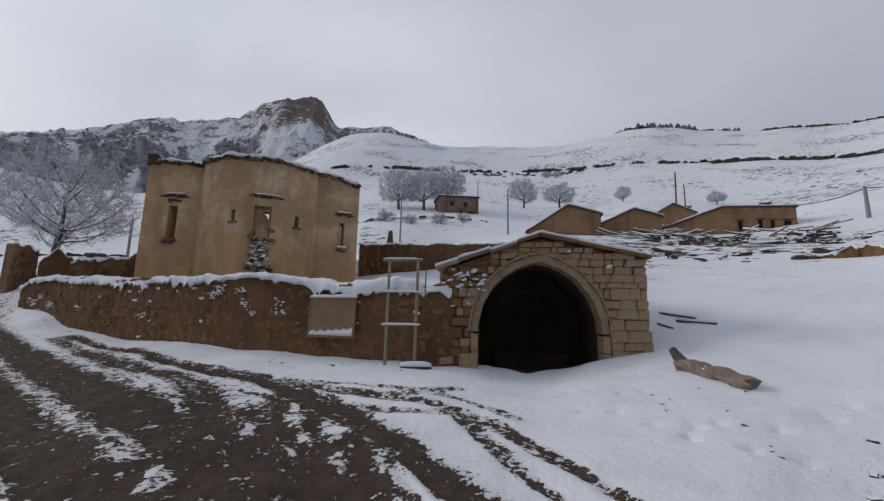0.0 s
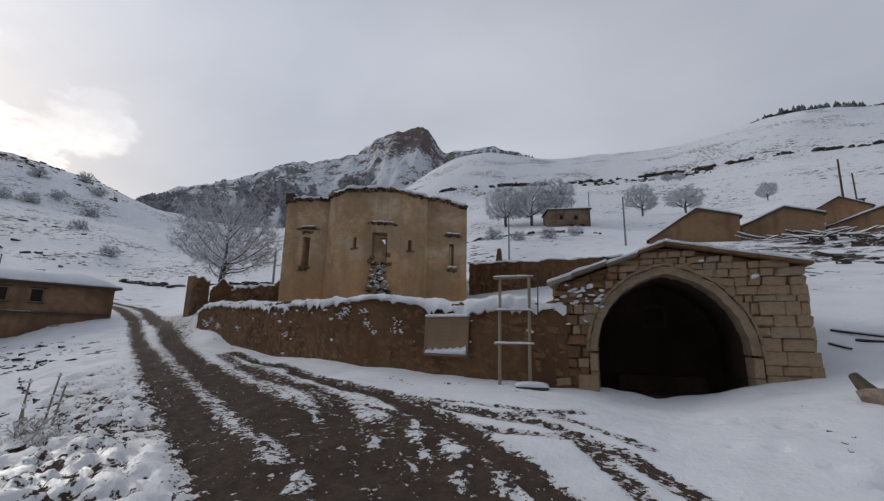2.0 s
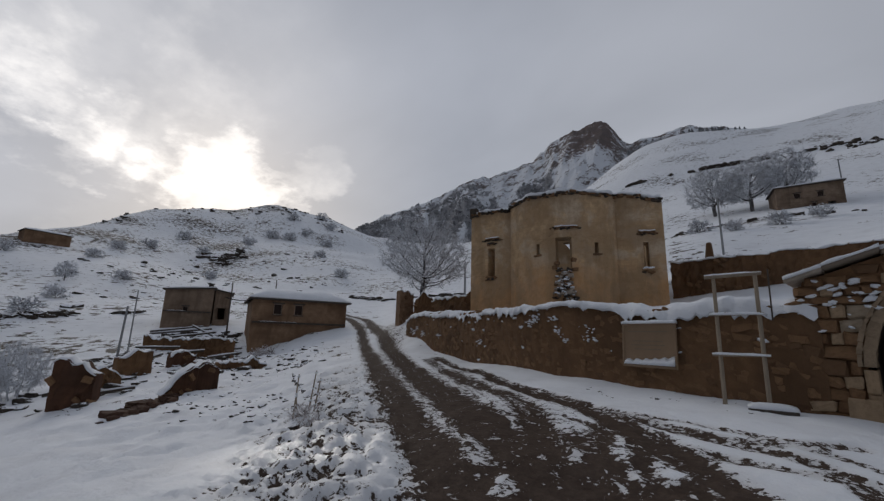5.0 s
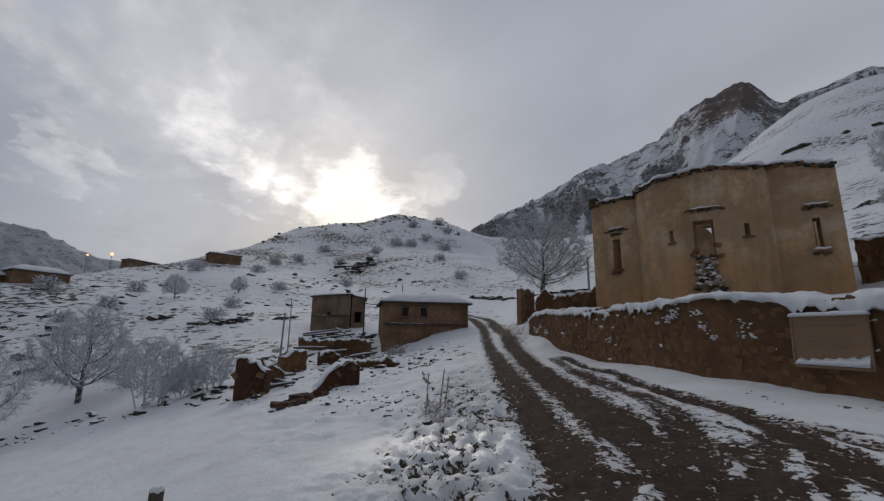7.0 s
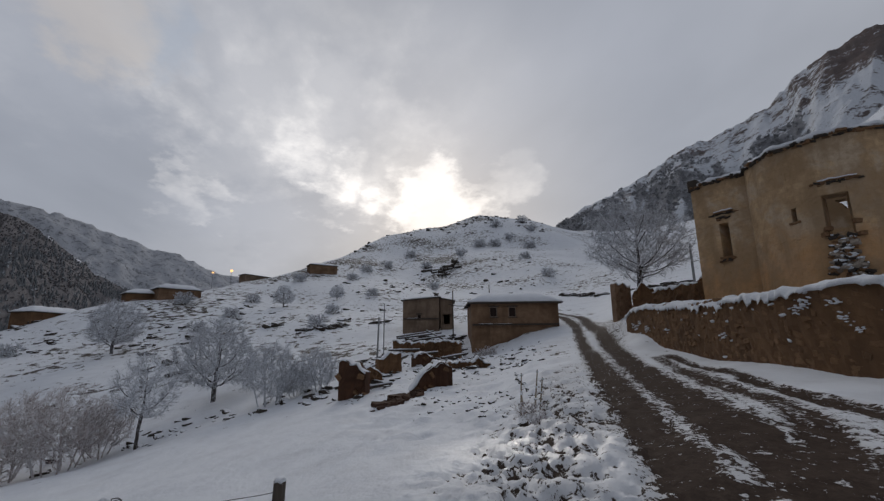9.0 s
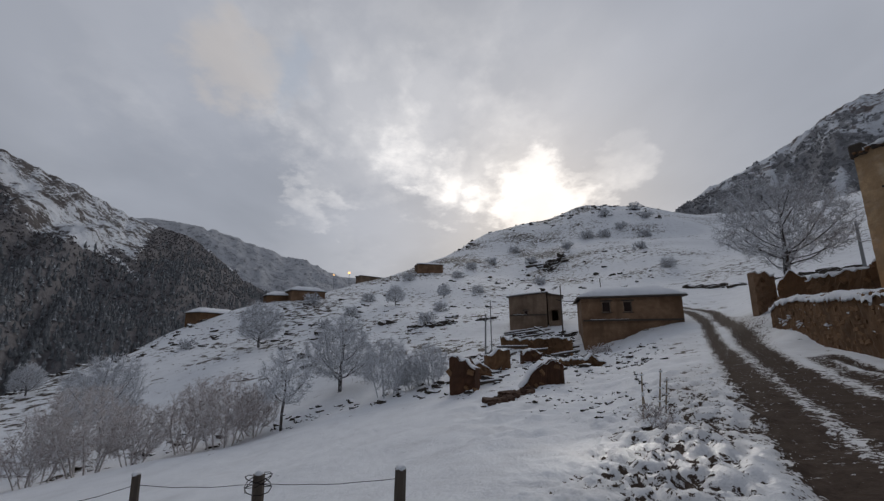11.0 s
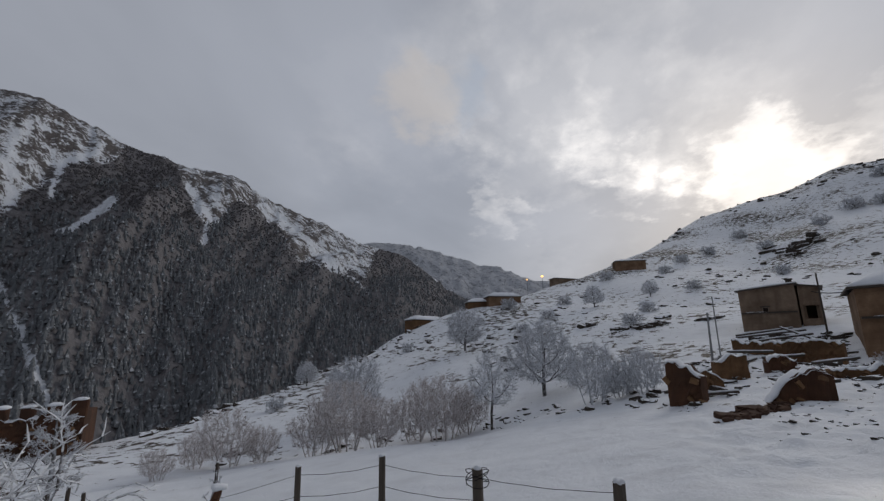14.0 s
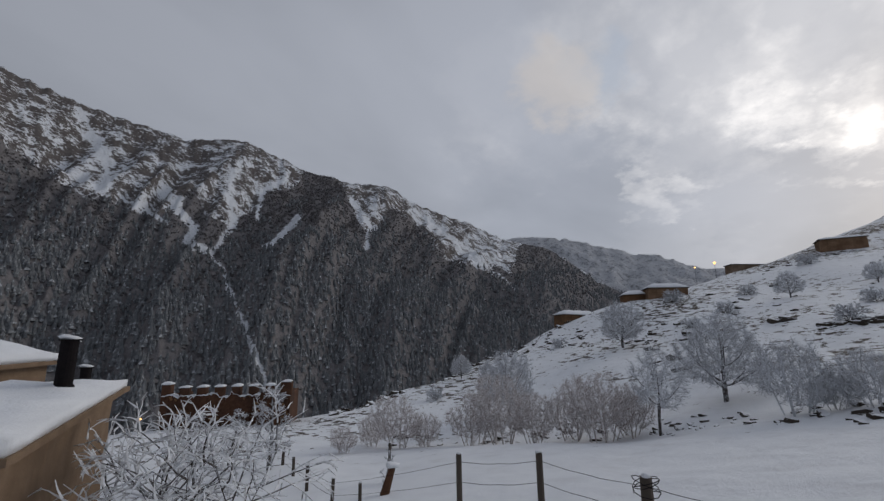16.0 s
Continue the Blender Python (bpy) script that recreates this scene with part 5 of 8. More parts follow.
# ---- the fountain house with its arch ----
F_M = Matrix.Translation(F_ORIGIN) @ Matrix.Rotation(radians(F_ANGLE), 4, "Z")
ARCH_U, ARCH_R, SPRING, POINT = 1.155, 1.58, 1.30, 0.31
F_LEFT, F_RIGHT, F_DEPTH = -1.45, 3.88, 3.4


def gable(u):
    """Height of the masonry under the roof slabs."""
    left = 2.92 + (3.82 - 2.92) * min(max((u - F_LEFT) / (1.22 - F_LEFT), 0), 1)
    right = 3.24 + (3.82 - 3.24) * min(max((F_RIGHT - u) / (F_RIGHT - 1.22), 0), 1)
    return left if u < 1.22 else right


def arch_half(z, r):
    """Half width, at a height, of a pointed arch that is r wide each way at its spring."""
    if z <= SPRING:
        return r
    k = (r + POINT) ** 2 - (z - SPRING) ** 2
    return max(0.0, math.sqrt(k) - POINT) if k > 0 else 0.0


def arch_at(f, r):
    """A place on the pointed arch, f from 0 at one spring to 1 at the other."""
    side = -1 if f < 0.5 else 1
    g, rr = (f if f < 0.5 else 1 - f) / 0.5, r + POINT
    a = g * math.acos(POINT / rr)
    return ARCH_U + side * (rr * math.cos(a) - POINT), SPRING + rr * math.sin(a)


def arch_points(r, n=28):
    return [(ARCH_U - r, 0.0), (ARCH_U - r, SPRING * 0.5)] + [arch_at(k / n, r) for k in range(n + 1)] + [(ARCH_U + r, SPRING * 0.5), (ARCH_U + r, 0.0)]


def make_fountain():
    t = thing("fountain_house", F_M, "old stone fountain house with wide dark arch and snowy roof", "fountain house")
    rnd = random.Random(21)
    # mortar core of the face: strips between the arch and the outline
    bm = bmesh.new()
    inner = arch_points(ARCH_R + 0.12)
    outer = []
    n = len(inner)
    for k, (u, z) in enumerate(inner):
        f = k / (n - 1)
        if k < 2:
            outer.append((F_LEFT + 0.04, z))
        elif k >= n - 2:
            outer.append((F_RIGHT - 0.04, z))
        else:
            d = Vector((u - ARCH_U, z - SPRING)).normalized()
            far = 0.2
            while True:
                uu, zz = ARCH_U + d.x * far, SPRING + d.y * far
                if uu < F_LEFT + 0.04 or uu > F_RIGHT - 0.04 or zz > gable(uu) - 0.02 or far > 6:
                    break
                far += 0.02
            outer.append((ARCH_U + d.x * far, SPRING + d.y * far))
    def ring(y):
        return [bm.verts.new((u, y, z)) for u, z in inner], [bm.verts.new((u, y, z)) for u, z in outer]
    i0, o0 = ring(0.07)
    i1, o1 = ring(0.55)
    for k in range(n - 1):
        bm.faces.new((i0[k], i0[k + 1], o0[k + 1], o0[k]))
        bm.faces.new((i1[k], o1[k], o1[k + 1], i1[k + 1]))
        bm.faces.new((i0[k], i1[k], i1[k + 1], i0[k + 1]))
        bm.faces.new((o0[k], o0[k + 1], o1[k + 1], o1[k]))
    for k in (0, n - 1):
        bm.faces.new((i0[k], o0[k], o1[k], i1[k]))
    part("face_core", bm, M_RUBBLE, t)
    # arch ring of cut stones, with a thin moulding round it
    def voussoirs(name, r0, r1, y0, y1, count, gap, mat_meshes=None):
        for k in range(count):
            a0, a1 = (k + gap) / count, (k + 1 - gap) / count
            b = bmesh.new()
            vs = []
            for y in (y0 + rnd.uniform(-0.012, 0.012), y1):
                for r in (r0, r1):
                    for a in (a0, (a0 + a1) / 2, a1):
                        q = r + rnd.uniform(-0.018, 0.012)
                        au, az = arch_at(a, q)
                        vs.append(b.verts.new((au, y + (rnd.uniform(-0.012, 0.012) if y < 0.1 else 0), az)))
            side = lambda *i: b.faces.new([vs[j] for j in i])
            side(0, 1, 4, 3); side(1, 2, 5, 4); side(6, 9, 10, 7); side(7, 10, 11, 8)
            side(0, 6, 7, 1); side(1, 7, 8, 2); side(3, 4, 10, 9); side(4, 5, 11, 10); side(0, 3, 9, 6); side(2, 8, 11, 5)
            part(name, b, M_ARCHSTONE, t)
    voussoirs("voussoir", ARCH_R, ARCH_R + 0.175, -0.02, 0.62, 20, 0.003)
    voussoirs("moulding_stone", ARCH_R + 0.19, ARCH_R + 0.25, -0.075, 0.2, 26, 0.02)
    for side in (-1, 1):
        z = -0.05
        for h in (0.45, 0.42, 0.43):
            w = 0.18
            piece("jamb_stone", ASHLAR[rnd.randrange(5)], t, Matrix.Translation((ARCH_U + side * (ARCH_R + w / 2), 0.28, z + h / 2)) @ Matrix.Diagonal((w * 1.02, 0.66, h * 0.985, 1)))
            z += h
    piece("pale_base_block", ASHLAR[1], t, Matrix.Translation((ARCH_U - ARCH_R - 0.24, -0.02, 0.42)) @ Matrix.Diagonal((0.46, 0.3, 0.62, 1)))
    # coursed blocks of the face
    z = -0.1
    while z < 3.85:
        h = rnd.uniform(0.17, 0.30) if z < 2.2 else rnd.uniform(0.14, 0.22)
        zm = z + h / 2
        hw = arch_half(z + h * 0.75, ARCH_R + 0.20)
        spans = [(F_LEFT, ARCH_U - hw), (ARCH_U + hw, F_RIGHT)] if hw > 0.05 else [(F_LEFT, F_RIGHT)]
        for a, b in spans:
            u = a
            if hw <= 0.05 and zm > 3.3:
                u, b = max(a, 1.22 - (3.82 - zm) * 2.9), min(b, 1.22 + (3.82 - zm) * 4.4)
            while u < b - 0.05:
                l = rnd.uniform(0.26, 0.58) if u > 2.9 else rnd.uniform(0.14, 0.46)
                if b - (u + l) < 0.16:
                    l = b - u
                um = u + l / 2
                if zm + h * 0.3 < gable(um):
                    ragged = rnd.uniform(-0.02, 0.06) if um < 2.9 else rnd.uniform(-0.015, 0.02)
                    batter = 0.05 * max(0, 1 - zm / 2.5)
                    flare = 0.10 * max(0, 1 - zm / 2.0) if abs(u + l - F_RIGHT) < 0.01 else 0
                    neat = um > 3.0 and zm < 2.9
                    me = ASHLAR[rnd.randrange(5)] if neat and rnd.random() < 0.75 else ROUGH[rnd.randrange(7)]
                    if um < 0.2 and rnd.random() < 0.65:
                        me = FIELD_STONES[rnd.randrange(6)]
                    tilt = 0.02 if neat else 0.10
                    piece("stone", me, t, Matrix.Translation((um + flare / 2, 0.14 + ragged - batter, zm)) @ Matrix.Rotation(rnd.uniform(-tilt, tilt), 4, "Y") @ Matrix.Diagonal((l * (0.995 if neat else rnd.uniform(0.92, 1.06)) + flare, 0.30, h * (0.985 if neat else rnd.uniform(0.82, 1.08)), 1)))
                u += l
        z += h
    # vaulted inside, in masonry much darker than the face
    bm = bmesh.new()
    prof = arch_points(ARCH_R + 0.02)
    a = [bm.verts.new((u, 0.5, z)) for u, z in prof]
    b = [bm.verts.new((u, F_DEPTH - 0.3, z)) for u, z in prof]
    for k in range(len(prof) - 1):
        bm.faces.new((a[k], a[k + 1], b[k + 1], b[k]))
    part("vault", bm, M_DARKINSIDE, t, "dark stone vault", smooth=True)
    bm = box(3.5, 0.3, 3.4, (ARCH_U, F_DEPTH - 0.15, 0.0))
    back = part("back_wall", bm, M_DARKINSIDE, t)
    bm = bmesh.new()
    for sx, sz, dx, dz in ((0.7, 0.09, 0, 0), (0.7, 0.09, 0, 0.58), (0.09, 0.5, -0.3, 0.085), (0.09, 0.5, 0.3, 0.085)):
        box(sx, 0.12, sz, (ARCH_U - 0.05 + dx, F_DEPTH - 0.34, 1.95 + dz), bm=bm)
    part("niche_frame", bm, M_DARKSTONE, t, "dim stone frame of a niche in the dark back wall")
    part("trough", box(2.3, 0.6, 0.5, (ARCH_U, F_DEPTH - 0.65, 0.1), 0.04), M_DARKINSIDE, t, "dark stone water trough")
    part("inner_floor", box(3.2, F_DEPTH - 0.5, 0.3, (ARCH_U, F_DEPTH / 2 + 0.15, -0.12)), M_DARKINSIDE, t)
    for x in (F_LEFT + 0.22, F_RIGHT - 0.22):
        f = gable(x) - 0.08
        part("side_wall", box(0.42, F_DEPTH - 0.5, f + 0.5, (x, F_DEPTH / 2 + 0.3, -0.5)), M_RUBBLE, t)
    # slabs of the roof and the snow on them
    for side, u0, u1, z0, z1 in (("left", F_LEFT - 0.12, 1.24, 2.93, 3.86), ("right", 1.24, F_RIGHT + 0.12, 3.86, 3.27)):
        cuts = [0, 0.22, 0.52, 0.78, 1.0] if side == "left" else [0, 0.34, 0.66, 1.0]
        for c0, c1 in zip(cuts[:-1], cuts[1:]):
            a0, a1 = u0 + (u1 - u0) * c0, u0 + (u1 - u0) * c1
            b0, b1 = z0 + (z1 - z0) * c0, z0 + (z1 - z0) * c1
            step = rnd.uniform(-0.04, 0.02)
            bm = bmesh.new()
            th, front = 0.09, -0.16 + rnd.uniform(-0.05, 0.04)
            v = [bm.verts.new(p) for p in ((a0, front, b0 + step), (a1, front, b1 + step), (a1, F_DEPTH + 0.2, b1 + step), (a0, F_DEPTH + 0.2, b0 + step),
                                           (a0, front, b0 + step + th), (a1, front, b1 + step + th), (a1, F_DEPTH + 0.2, b1 + step + th), (a0, F_DEPTH + 0.2, b0 + step + th))]
            for q in ((0, 1, 5, 4), (1, 2, 6, 5), (2, 3, 7, 6), (3, 0, 4, 7), (4, 5, 6, 7), (0, 3, 2, 1)):
                bm.faces.new([v[j] for j in q])
            bmesh.ops.bevel(bm, geom=list(bm.edges), offset=0.02, segments=1, affect="EDGES")
            slab = part("roof_slab", bm, M_PALESTONE if rnd.random() < 0.4 else M_FIELD, t)
            rows = [[Vector((a0 + (a1 - a0) * i / 7, front - 0.03 + (F_DEPTH + 0.1 - front) * j / 9, b0 + (b1 - b0) * i / 7 + step + th)) for j in range(10)] for i in range(8)]
            part("slab_snow", snow_sheet(rows, lump=0.08, thick=0.055, seed=int(a0 * 10), rim=0.7), M_SNOW, slab, smooth=True)
    clumps = [((rnd.uniform(F_LEFT, -0.6), -0.03, rnd.uniform(1.9, 2.6)), rnd.uniform(0.02, 0.05)) for _ in range(7)]
    clumps += [((2.95, -0.06, 3.03), 0.085), ((1.95, -0.1, 3.42), 0.05)]
    clumps += [((rnd.uniform(-1.2, -0.25), 0.0, rnd.uniform(2.35, 2.95)), rnd.uniform(0.03, 0.09)) for _ in range(22)]
    part("snow_clumps", blobs(clumps, 12), M_SNOW, t, smooth=True)
    return t


fountain_house = make_fountain()


def on_wall(s, out=0.0):
    (px, py), (nx, ny) = wall_path(s)
    return Vector((px + nx * out, py + ny * out, 0)), math.atan2(-nx, ny) + math.pi


def make_sign():
    p, a = on_wall(3.30, 0.16)
    t = thing("sign_board", Matrix.Translation((p.x, p.y, 1.05)) @ Matrix.Rotation(a, 4, "Z") @ Matrix.Rotation(radians(-3), 4, "X"), "weathered brown notice board with snow along its edges on the wall", "sign")
    part("board", box(1.36, 0.04, 1.06, (0, 0, 0), 0.01), M_SIGN, t)
    for sx, sz, x, z in ((1.42, 0.06, 0, 1.03), (1.42, 0.06, 0, -0.02), (0.05, 1.09, -0.69, 0.0), (0.05, 1.09, 0.69, 0.0)):
        part("frame_bar", box(sx, 0.06, sz, (x, -0.012, z), 0.008), M_SIGN, t)
    for z, w in ((0.86, 1.05), (0.62, 0.8), (0.52, 0.9), (0.42, 0.7)):
        part("faded_text_bar", box(w, 0.006, 0.022, (-0.02, -0.024, z)), M_SIGNINK, t)
    rows = [[Vector((-0.72 + 1.44 * i / 14, -0.06 + 0.11 * j / 3, 1.09)) for j in range(4)] for i in range(15)]
    part("top_snow", snow_sheet(rows, lump=0.05, thick=0.08), M_SNOW, t, smooth=True)
    bm = bmesh.new()
    n = 16
    low = [bm.verts.new((-0.66 + 1.32 * k / n, -0.028, 0.045)) for k in range(n + 1)]
    hi = [bm.verts.new((-0.66 + 1.32 * k / n, -0.024, 0.12 + 0.07 * abs(math.sin(k * 1.1)) + 0.10 * (k / n) ** 2)) for k in range(n + 1)]
    lf = [bm.verts.new((-0.66 + 1.32 * k / n, -0.075, 0.045)) for k in range(n + 1)]
    for k in range(n):
        bm.faces.new((lf[k], lf[k + 1], hi[k + 1], hi[k])); bm.faces.new((low[k], hi[k], hi[k + 1], low[k + 1])); bm.faces.new((lf[k], low[k], low[k + 1], lf[k + 1]))
    part("bottom_snow", bm, M_SNOW, t, smooth=True)


M_SIGNINK = plain("faded_sign_ink", (0.20, 0.15, 0.10), (0.24, 0.18, 0.12), 8).m
make_sign()


def make_pole_frame():
    a, b = bearing(7.5, 10.75), bearing(3.6, 10.65)
    mid = (a + b) / 2
    turn = math.atan2(b.y - a.y, b.x - a.x)
    base = ground_z(mid.x, mid.y)
    t = thing("wooden_rack", Matrix.Translation((mid.x, mid.y, base)) @ Matrix.Rotation(turn, 4, "Z"), "ladder-like frame of bare wooden poles standing at the wall", "rack")
    half = (b - a).length / 2
    for s in (-1, 1):
        bm = bmesh.new()
        tube(bm, (s * half, 0, -0.25), (s * half + 0.02, 0.02, 2.62), 0.042, 0.036, 8)
        part("upright", bm, M_WOOD, t)
    for z, w, r in ((2.62, 1.0, 0.045), (1.80, 0.95, 0.028), (0.98, 0.98, 0.035)):
        bm = bmesh.new()
        tube(bm, (-w / 2, -0.05, z), (w / 2, -0.05, z + 0.02), r, r * 0.9, 8)
        bar = part("crossbar", bm, M_WOOD, t)
        rows = [[Vector((-w / 2 + w * i / 10, -0.085 + 0.07 * j / 2, z + r * 0.6)) for j in range(3)] for i in range(11)]
        part("bar_snow", snow_sheet(rows, lump=0.02, thick=0.035), M_SNOW, bar, smooth=True)
    bm = bmesh.new()
    tube(bm, (half + 0.2, 0.25, 1.7), (half + 0.22, 0.25, 2.75), 0.018, 0.015, 6)
    part("thin_stick", bm, M_DARKWOOD, t)
    # a flat slab under the snow at its foot
    q = bearing(3.4, 10.4)
    s = thing("foot_slab", Matrix.Translation((q.x, q.y, ground_z(q.x, q.y) - 0.03)) @ Matrix.Rotation(0.1, 4, "Z"), "flat dark slab with a cushion of snow beside the wall", "slab")
    part("slab", box(0.75, 0.4, 0.12, (0, 0, 0), 0.03), M_DARKWOOD, s)
    part("slab_snow", snow_sheet([[Vector((-0.38 + 0.76 * i / 8, -0.2 + 0.4 * j / 5, 0.11)) for j in range(6)] for i in range(9)], lump=0.04, thick=0.09), M_SNOW, s, smooth=True)


make_pole_frame()

# ---- houses ----
def make_window(t, x, z, w, h, inset=0.14, y=0.0, bars=False):
    win = part("window", box(w - 0.02, 0.03, h - 0.02, (x, y + inset + 0.06, z + 0.01)), M_GLASS, t, "dark small-paned window")
    bm = bmesh.new()
    for sx, sz, dx, dz in ((w, 0.07, 0, 0), (w, 0.07, 0, h - 0.07), (0.06, h, -w / 2 + 0.03, 0), (0.06, h, w / 2 - 0.03, 0)):
        box(sx, 0.06, sz, (x + dx, y + inset, z + dz), bm=bm)
    part("frame", bm, M_FRAME, win)
    if bars:
        part("mullion", box(0.045, 0.05, h - 0.1, (x, y + inset, z + 0.05)), M_DARKWOOD, win)
    part("sill", box(w + 0.16, 0.16, 0.06, (x, y - 0.01, z - 0.06)), M_DARKWOOD, win)
    part("lintel", box(w + 0.3, 0.14, 0.10, (x, y + 0.03, z + h)), M_DARKWOOD, win)


M_GLASS = Mat("dim_window_glass").color((0.030, 0.016, 0.012)).put("Roughness", 0.5).put("Specular IOR Level", 0.2).m
M_FRAME = plain("worn_window_frame", (0.34, 0.27, 0.21), (0.24, 0.18, 0.14), 12).m


def make_house(name, label, left, right, depth, base, top, windows=(), mat=M_ADOBE, roof="flat", overhang=0.3, snow=0.22, edge=M_DARKWOOD, group="", chimney=None, ledge=None, low=None, rise=0.0, ridge=0.5, holes=()):
    """A house from the two lower corners of its front. top: wall height at (left, right), or for a gable the eaves;
    windows: (place along the front 0..1, height over base, width, height)."""
    a, b = Vector((left.x, left.y, 0)), Vector((right.x, right.y, 0))
    w = (b - a).length
    turn = math.atan2(b.y - a.y, b.x - a.x)
    t = thing(name, Matrix.Translation((a.x, a.y, base)) @ Matrix.Rotation(turn, 4, "Z"), label, "house", group)
    tl, tr = top
    def front_top(s):
        f = s / w
        lin = tl + (tr - tl) * f
        if roof == "gable":
            k = f / ridge if f < ridge else (1 - f) / (1 - ridge)
            return lin + rise * k
        return lin
    def profile_top(s):
        return front_top(s) - 0.02
    ops = [(f * w - ww / 2, f * w + ww / 2, z, z + hh) for f, z, ww, hh in windows] + [(f * w - ww / 2, f * w + ww / 2, z, z + hh) for f, z, ww, hh in holes]
    cols = list(np.linspace(0, w, 10)) + ([ridge * w] if roof == "gable" else [])
    deep = low if low is not None else -1.2
    f, _ = straight(0, 0, w, 0)
    part("wall", pierced_wall(f, cols, deep, profile_top, ops, 0.4, dz=0.6, rough=0.03, seed=int(w * 10)), mat, t)
    f, _ = straight(w, depth, 0, depth)
    part("wall", pierced_wall(f, [w - c for c in cols], deep, lambda s: profile_top(w - s), [], 0.4, dz=0.8, rough=0.03), mat, t)
    for x, lo_s, hi_s, tt in ((w, 0.38, depth - 0.38, tr), (0, 0.38, depth - 0.38, tl)):
        f, _ = straight(w, 0, w, depth) if x else straight(0, depth, 0, 0)
        part("wall", pierced_wall(f, list(np.linspace(lo_s, hi_s, 6)), deep, lambda s: tt - 0.03, [], 0.4, dz=0.7, rough=0.03), mat, t)
    # roof: a thin deck with boarded edge, and snow on it
    n_x, n_y = 16, 8
    def deck(x, y, up):
        z = front_top(min(max(x, 0), w))
        if roof == "gable" and (x < 0 or x > w):
            z -= rise / (ridge if x < 0 else 1 - ridge) / w * (abs(x) if x < 0 else x - w)
        if roof == "hip":
            k = min(1.0, min((x + overhang) / 1.6, (w + overhang - x) / 1.6, (y + overhang) / 1.6, (depth + overhang - y) / 1.6))
            z += rise * k
        return Vector((x, y, z + up))
    xs = sorted({-overhang + (w + 2 * overhang) * i / n_x for i in range(n_x + 1)} | ({ridge * w} if roof == "gable" else set()))
    ys = [-overhang + (depth + 2 * overhang) * j / n_y for j in range(n_y + 1)]
    bm = bmesh.new()
    up = [[bm.verts.new(deck(x, y, 0.10)) for y in ys] for x in xs]
    dn = [[bm.verts.new(deck(x, y, -0.02)) for y in ys] for x in xs]
    for i in range(len(xs) - 1):
        for j in range(len(ys) - 1):
            bm.faces.new((up[i][j], up[i + 1][j], up[i + 1][j + 1], up[i][j + 1]))
            bm.faces.new((dn[i][j], dn[i][j + 1], dn[i + 1][j + 1], dn[i + 1][j]))
    for i in range(len(xs) - 1):
        for j in (0, len(ys) - 1):
            bm.faces.new((up[i][j], dn[i][j], dn[i + 1][j], up[i + 1][j]))
    for j in range(len(ys) - 1):
        for i in (0, len(xs) - 1):
            bm.faces.new((up[i][j], up[i][j + 1], dn[i][j + 1], dn[i][j]))
    r = part("roof", bm, edge, t, "dark roof edge under the snow")
    inset = 0.06
    rows = [[deck(min(max(x, -overhang + inset), w + overhang - inset), min(max(y, -overhang + inset), depth + overhang - inset), 0.10) for y in ys] for x in xs]
    part("roof_snow", snow_sheet(rows, lump=0.10, thick=snow, seed=int(w * 7), rim=0.6), M_SNOW, r, smooth=True)
    for fr, z, ww, hh in windows:
        make_window(t, fr * w, z, ww, hh)
    if ledge is not None:
        part("ledge", box(w * 0.98, 0.22, 0.14, (w / 2, -0.08, ledge)), M_DARKWOOD, t, "timber ledge between the storeys")
        part("ledge_snow", snow_sheet([[Vector((w * 0.08 + w * 0.4 * i / 12, -0.17 + 0.16 * j / 2, ledge + 0.13)) for j in range(3)] for i in range(13)], thick=0.05), M_SNOW, t, smooth=True)
    if chimney:
        cx, cy, cw, ch = chimney
        z = deck(cx * w, cy, 0).z
        c = part("chimney", box(cw, cw, ch, (cx * w, cy, z - 0.1), 0.03), M_DARKSTONE, t, "squat dark chimney")
        part("chimney_cap", box(cw * 1.35, cw * 1.35, 0.09, (cx * w, cy, z - 0.1 + ch)), M_DARKWOOD, c)
    return t


def z_at(el, d):
    """Height seen at a height angle from the bend of the road."""
    return 1.6 + d * math.tan(radians(el))


# the village on the slope
g = "houses of the village"
make_house("house", "tan stone house with a snow-edged gable on the slope", bearing(-11.6, 51), bearing(-21.1, 52), 8, 10.0, (z_at(12.0, 51) - 10, z_at(13.9, 52) - 10), mat=M_VILLAGE, roof="gable", rise=2.0, ridge=0.56, snow=0.26, overhang=0.25, group=g, low=-2)
make_house("house", "tan stone house with a low snowy gable on the slope", bearing(-21.2, 53), bearing(-28.2, 55), 8, 10.5, (z_at(12.6, 53) - 10.5, z_at(13.0, 55) - 10.5), mat=M_VILLAGE, roof="gable", rise=1.3, ridge=0.55, snow=0.26, overhang=0.25, group=g, low=-2)
make_house("house", "brown house with a low gable behind the others", bearing(-27.6, 63), bearing(-31.8, 64), 6, 12, (z_at(13.4, 63) - 12, z_at(13.1, 64) - 12), mat=M_VILLAGE, roof="gable", rise=1.3, ridge=0.45, snow=0.14, overhang=0.2, group=g, low=-2, chimney=(0.85, 1.0, 0.7, 0.7))
make_house("house", "long low tan house with four small windows and a snowy roof", bearing(-28.3, 56), bearing(-41.0, 59), 7, 10.6, (z_at(11.5, 56) - 10.6, z_at(12.5, 59) - 10.6), mat=M_VILLAGE, roof="gable", rise=1.35, ridge=0.47, snow=0.24, overhang=0.2, group=g, low=-2,
           windows=((0.60, 1.7, 0.55, 1.2), (0.745, 1.7, 0.55, 1.2), (0.83, 1.75, 0.5, 1.0), (0.935, 1.75, 0.75, 0.9)), chimney=(0.83, 2.0, 0.9, 0.9))
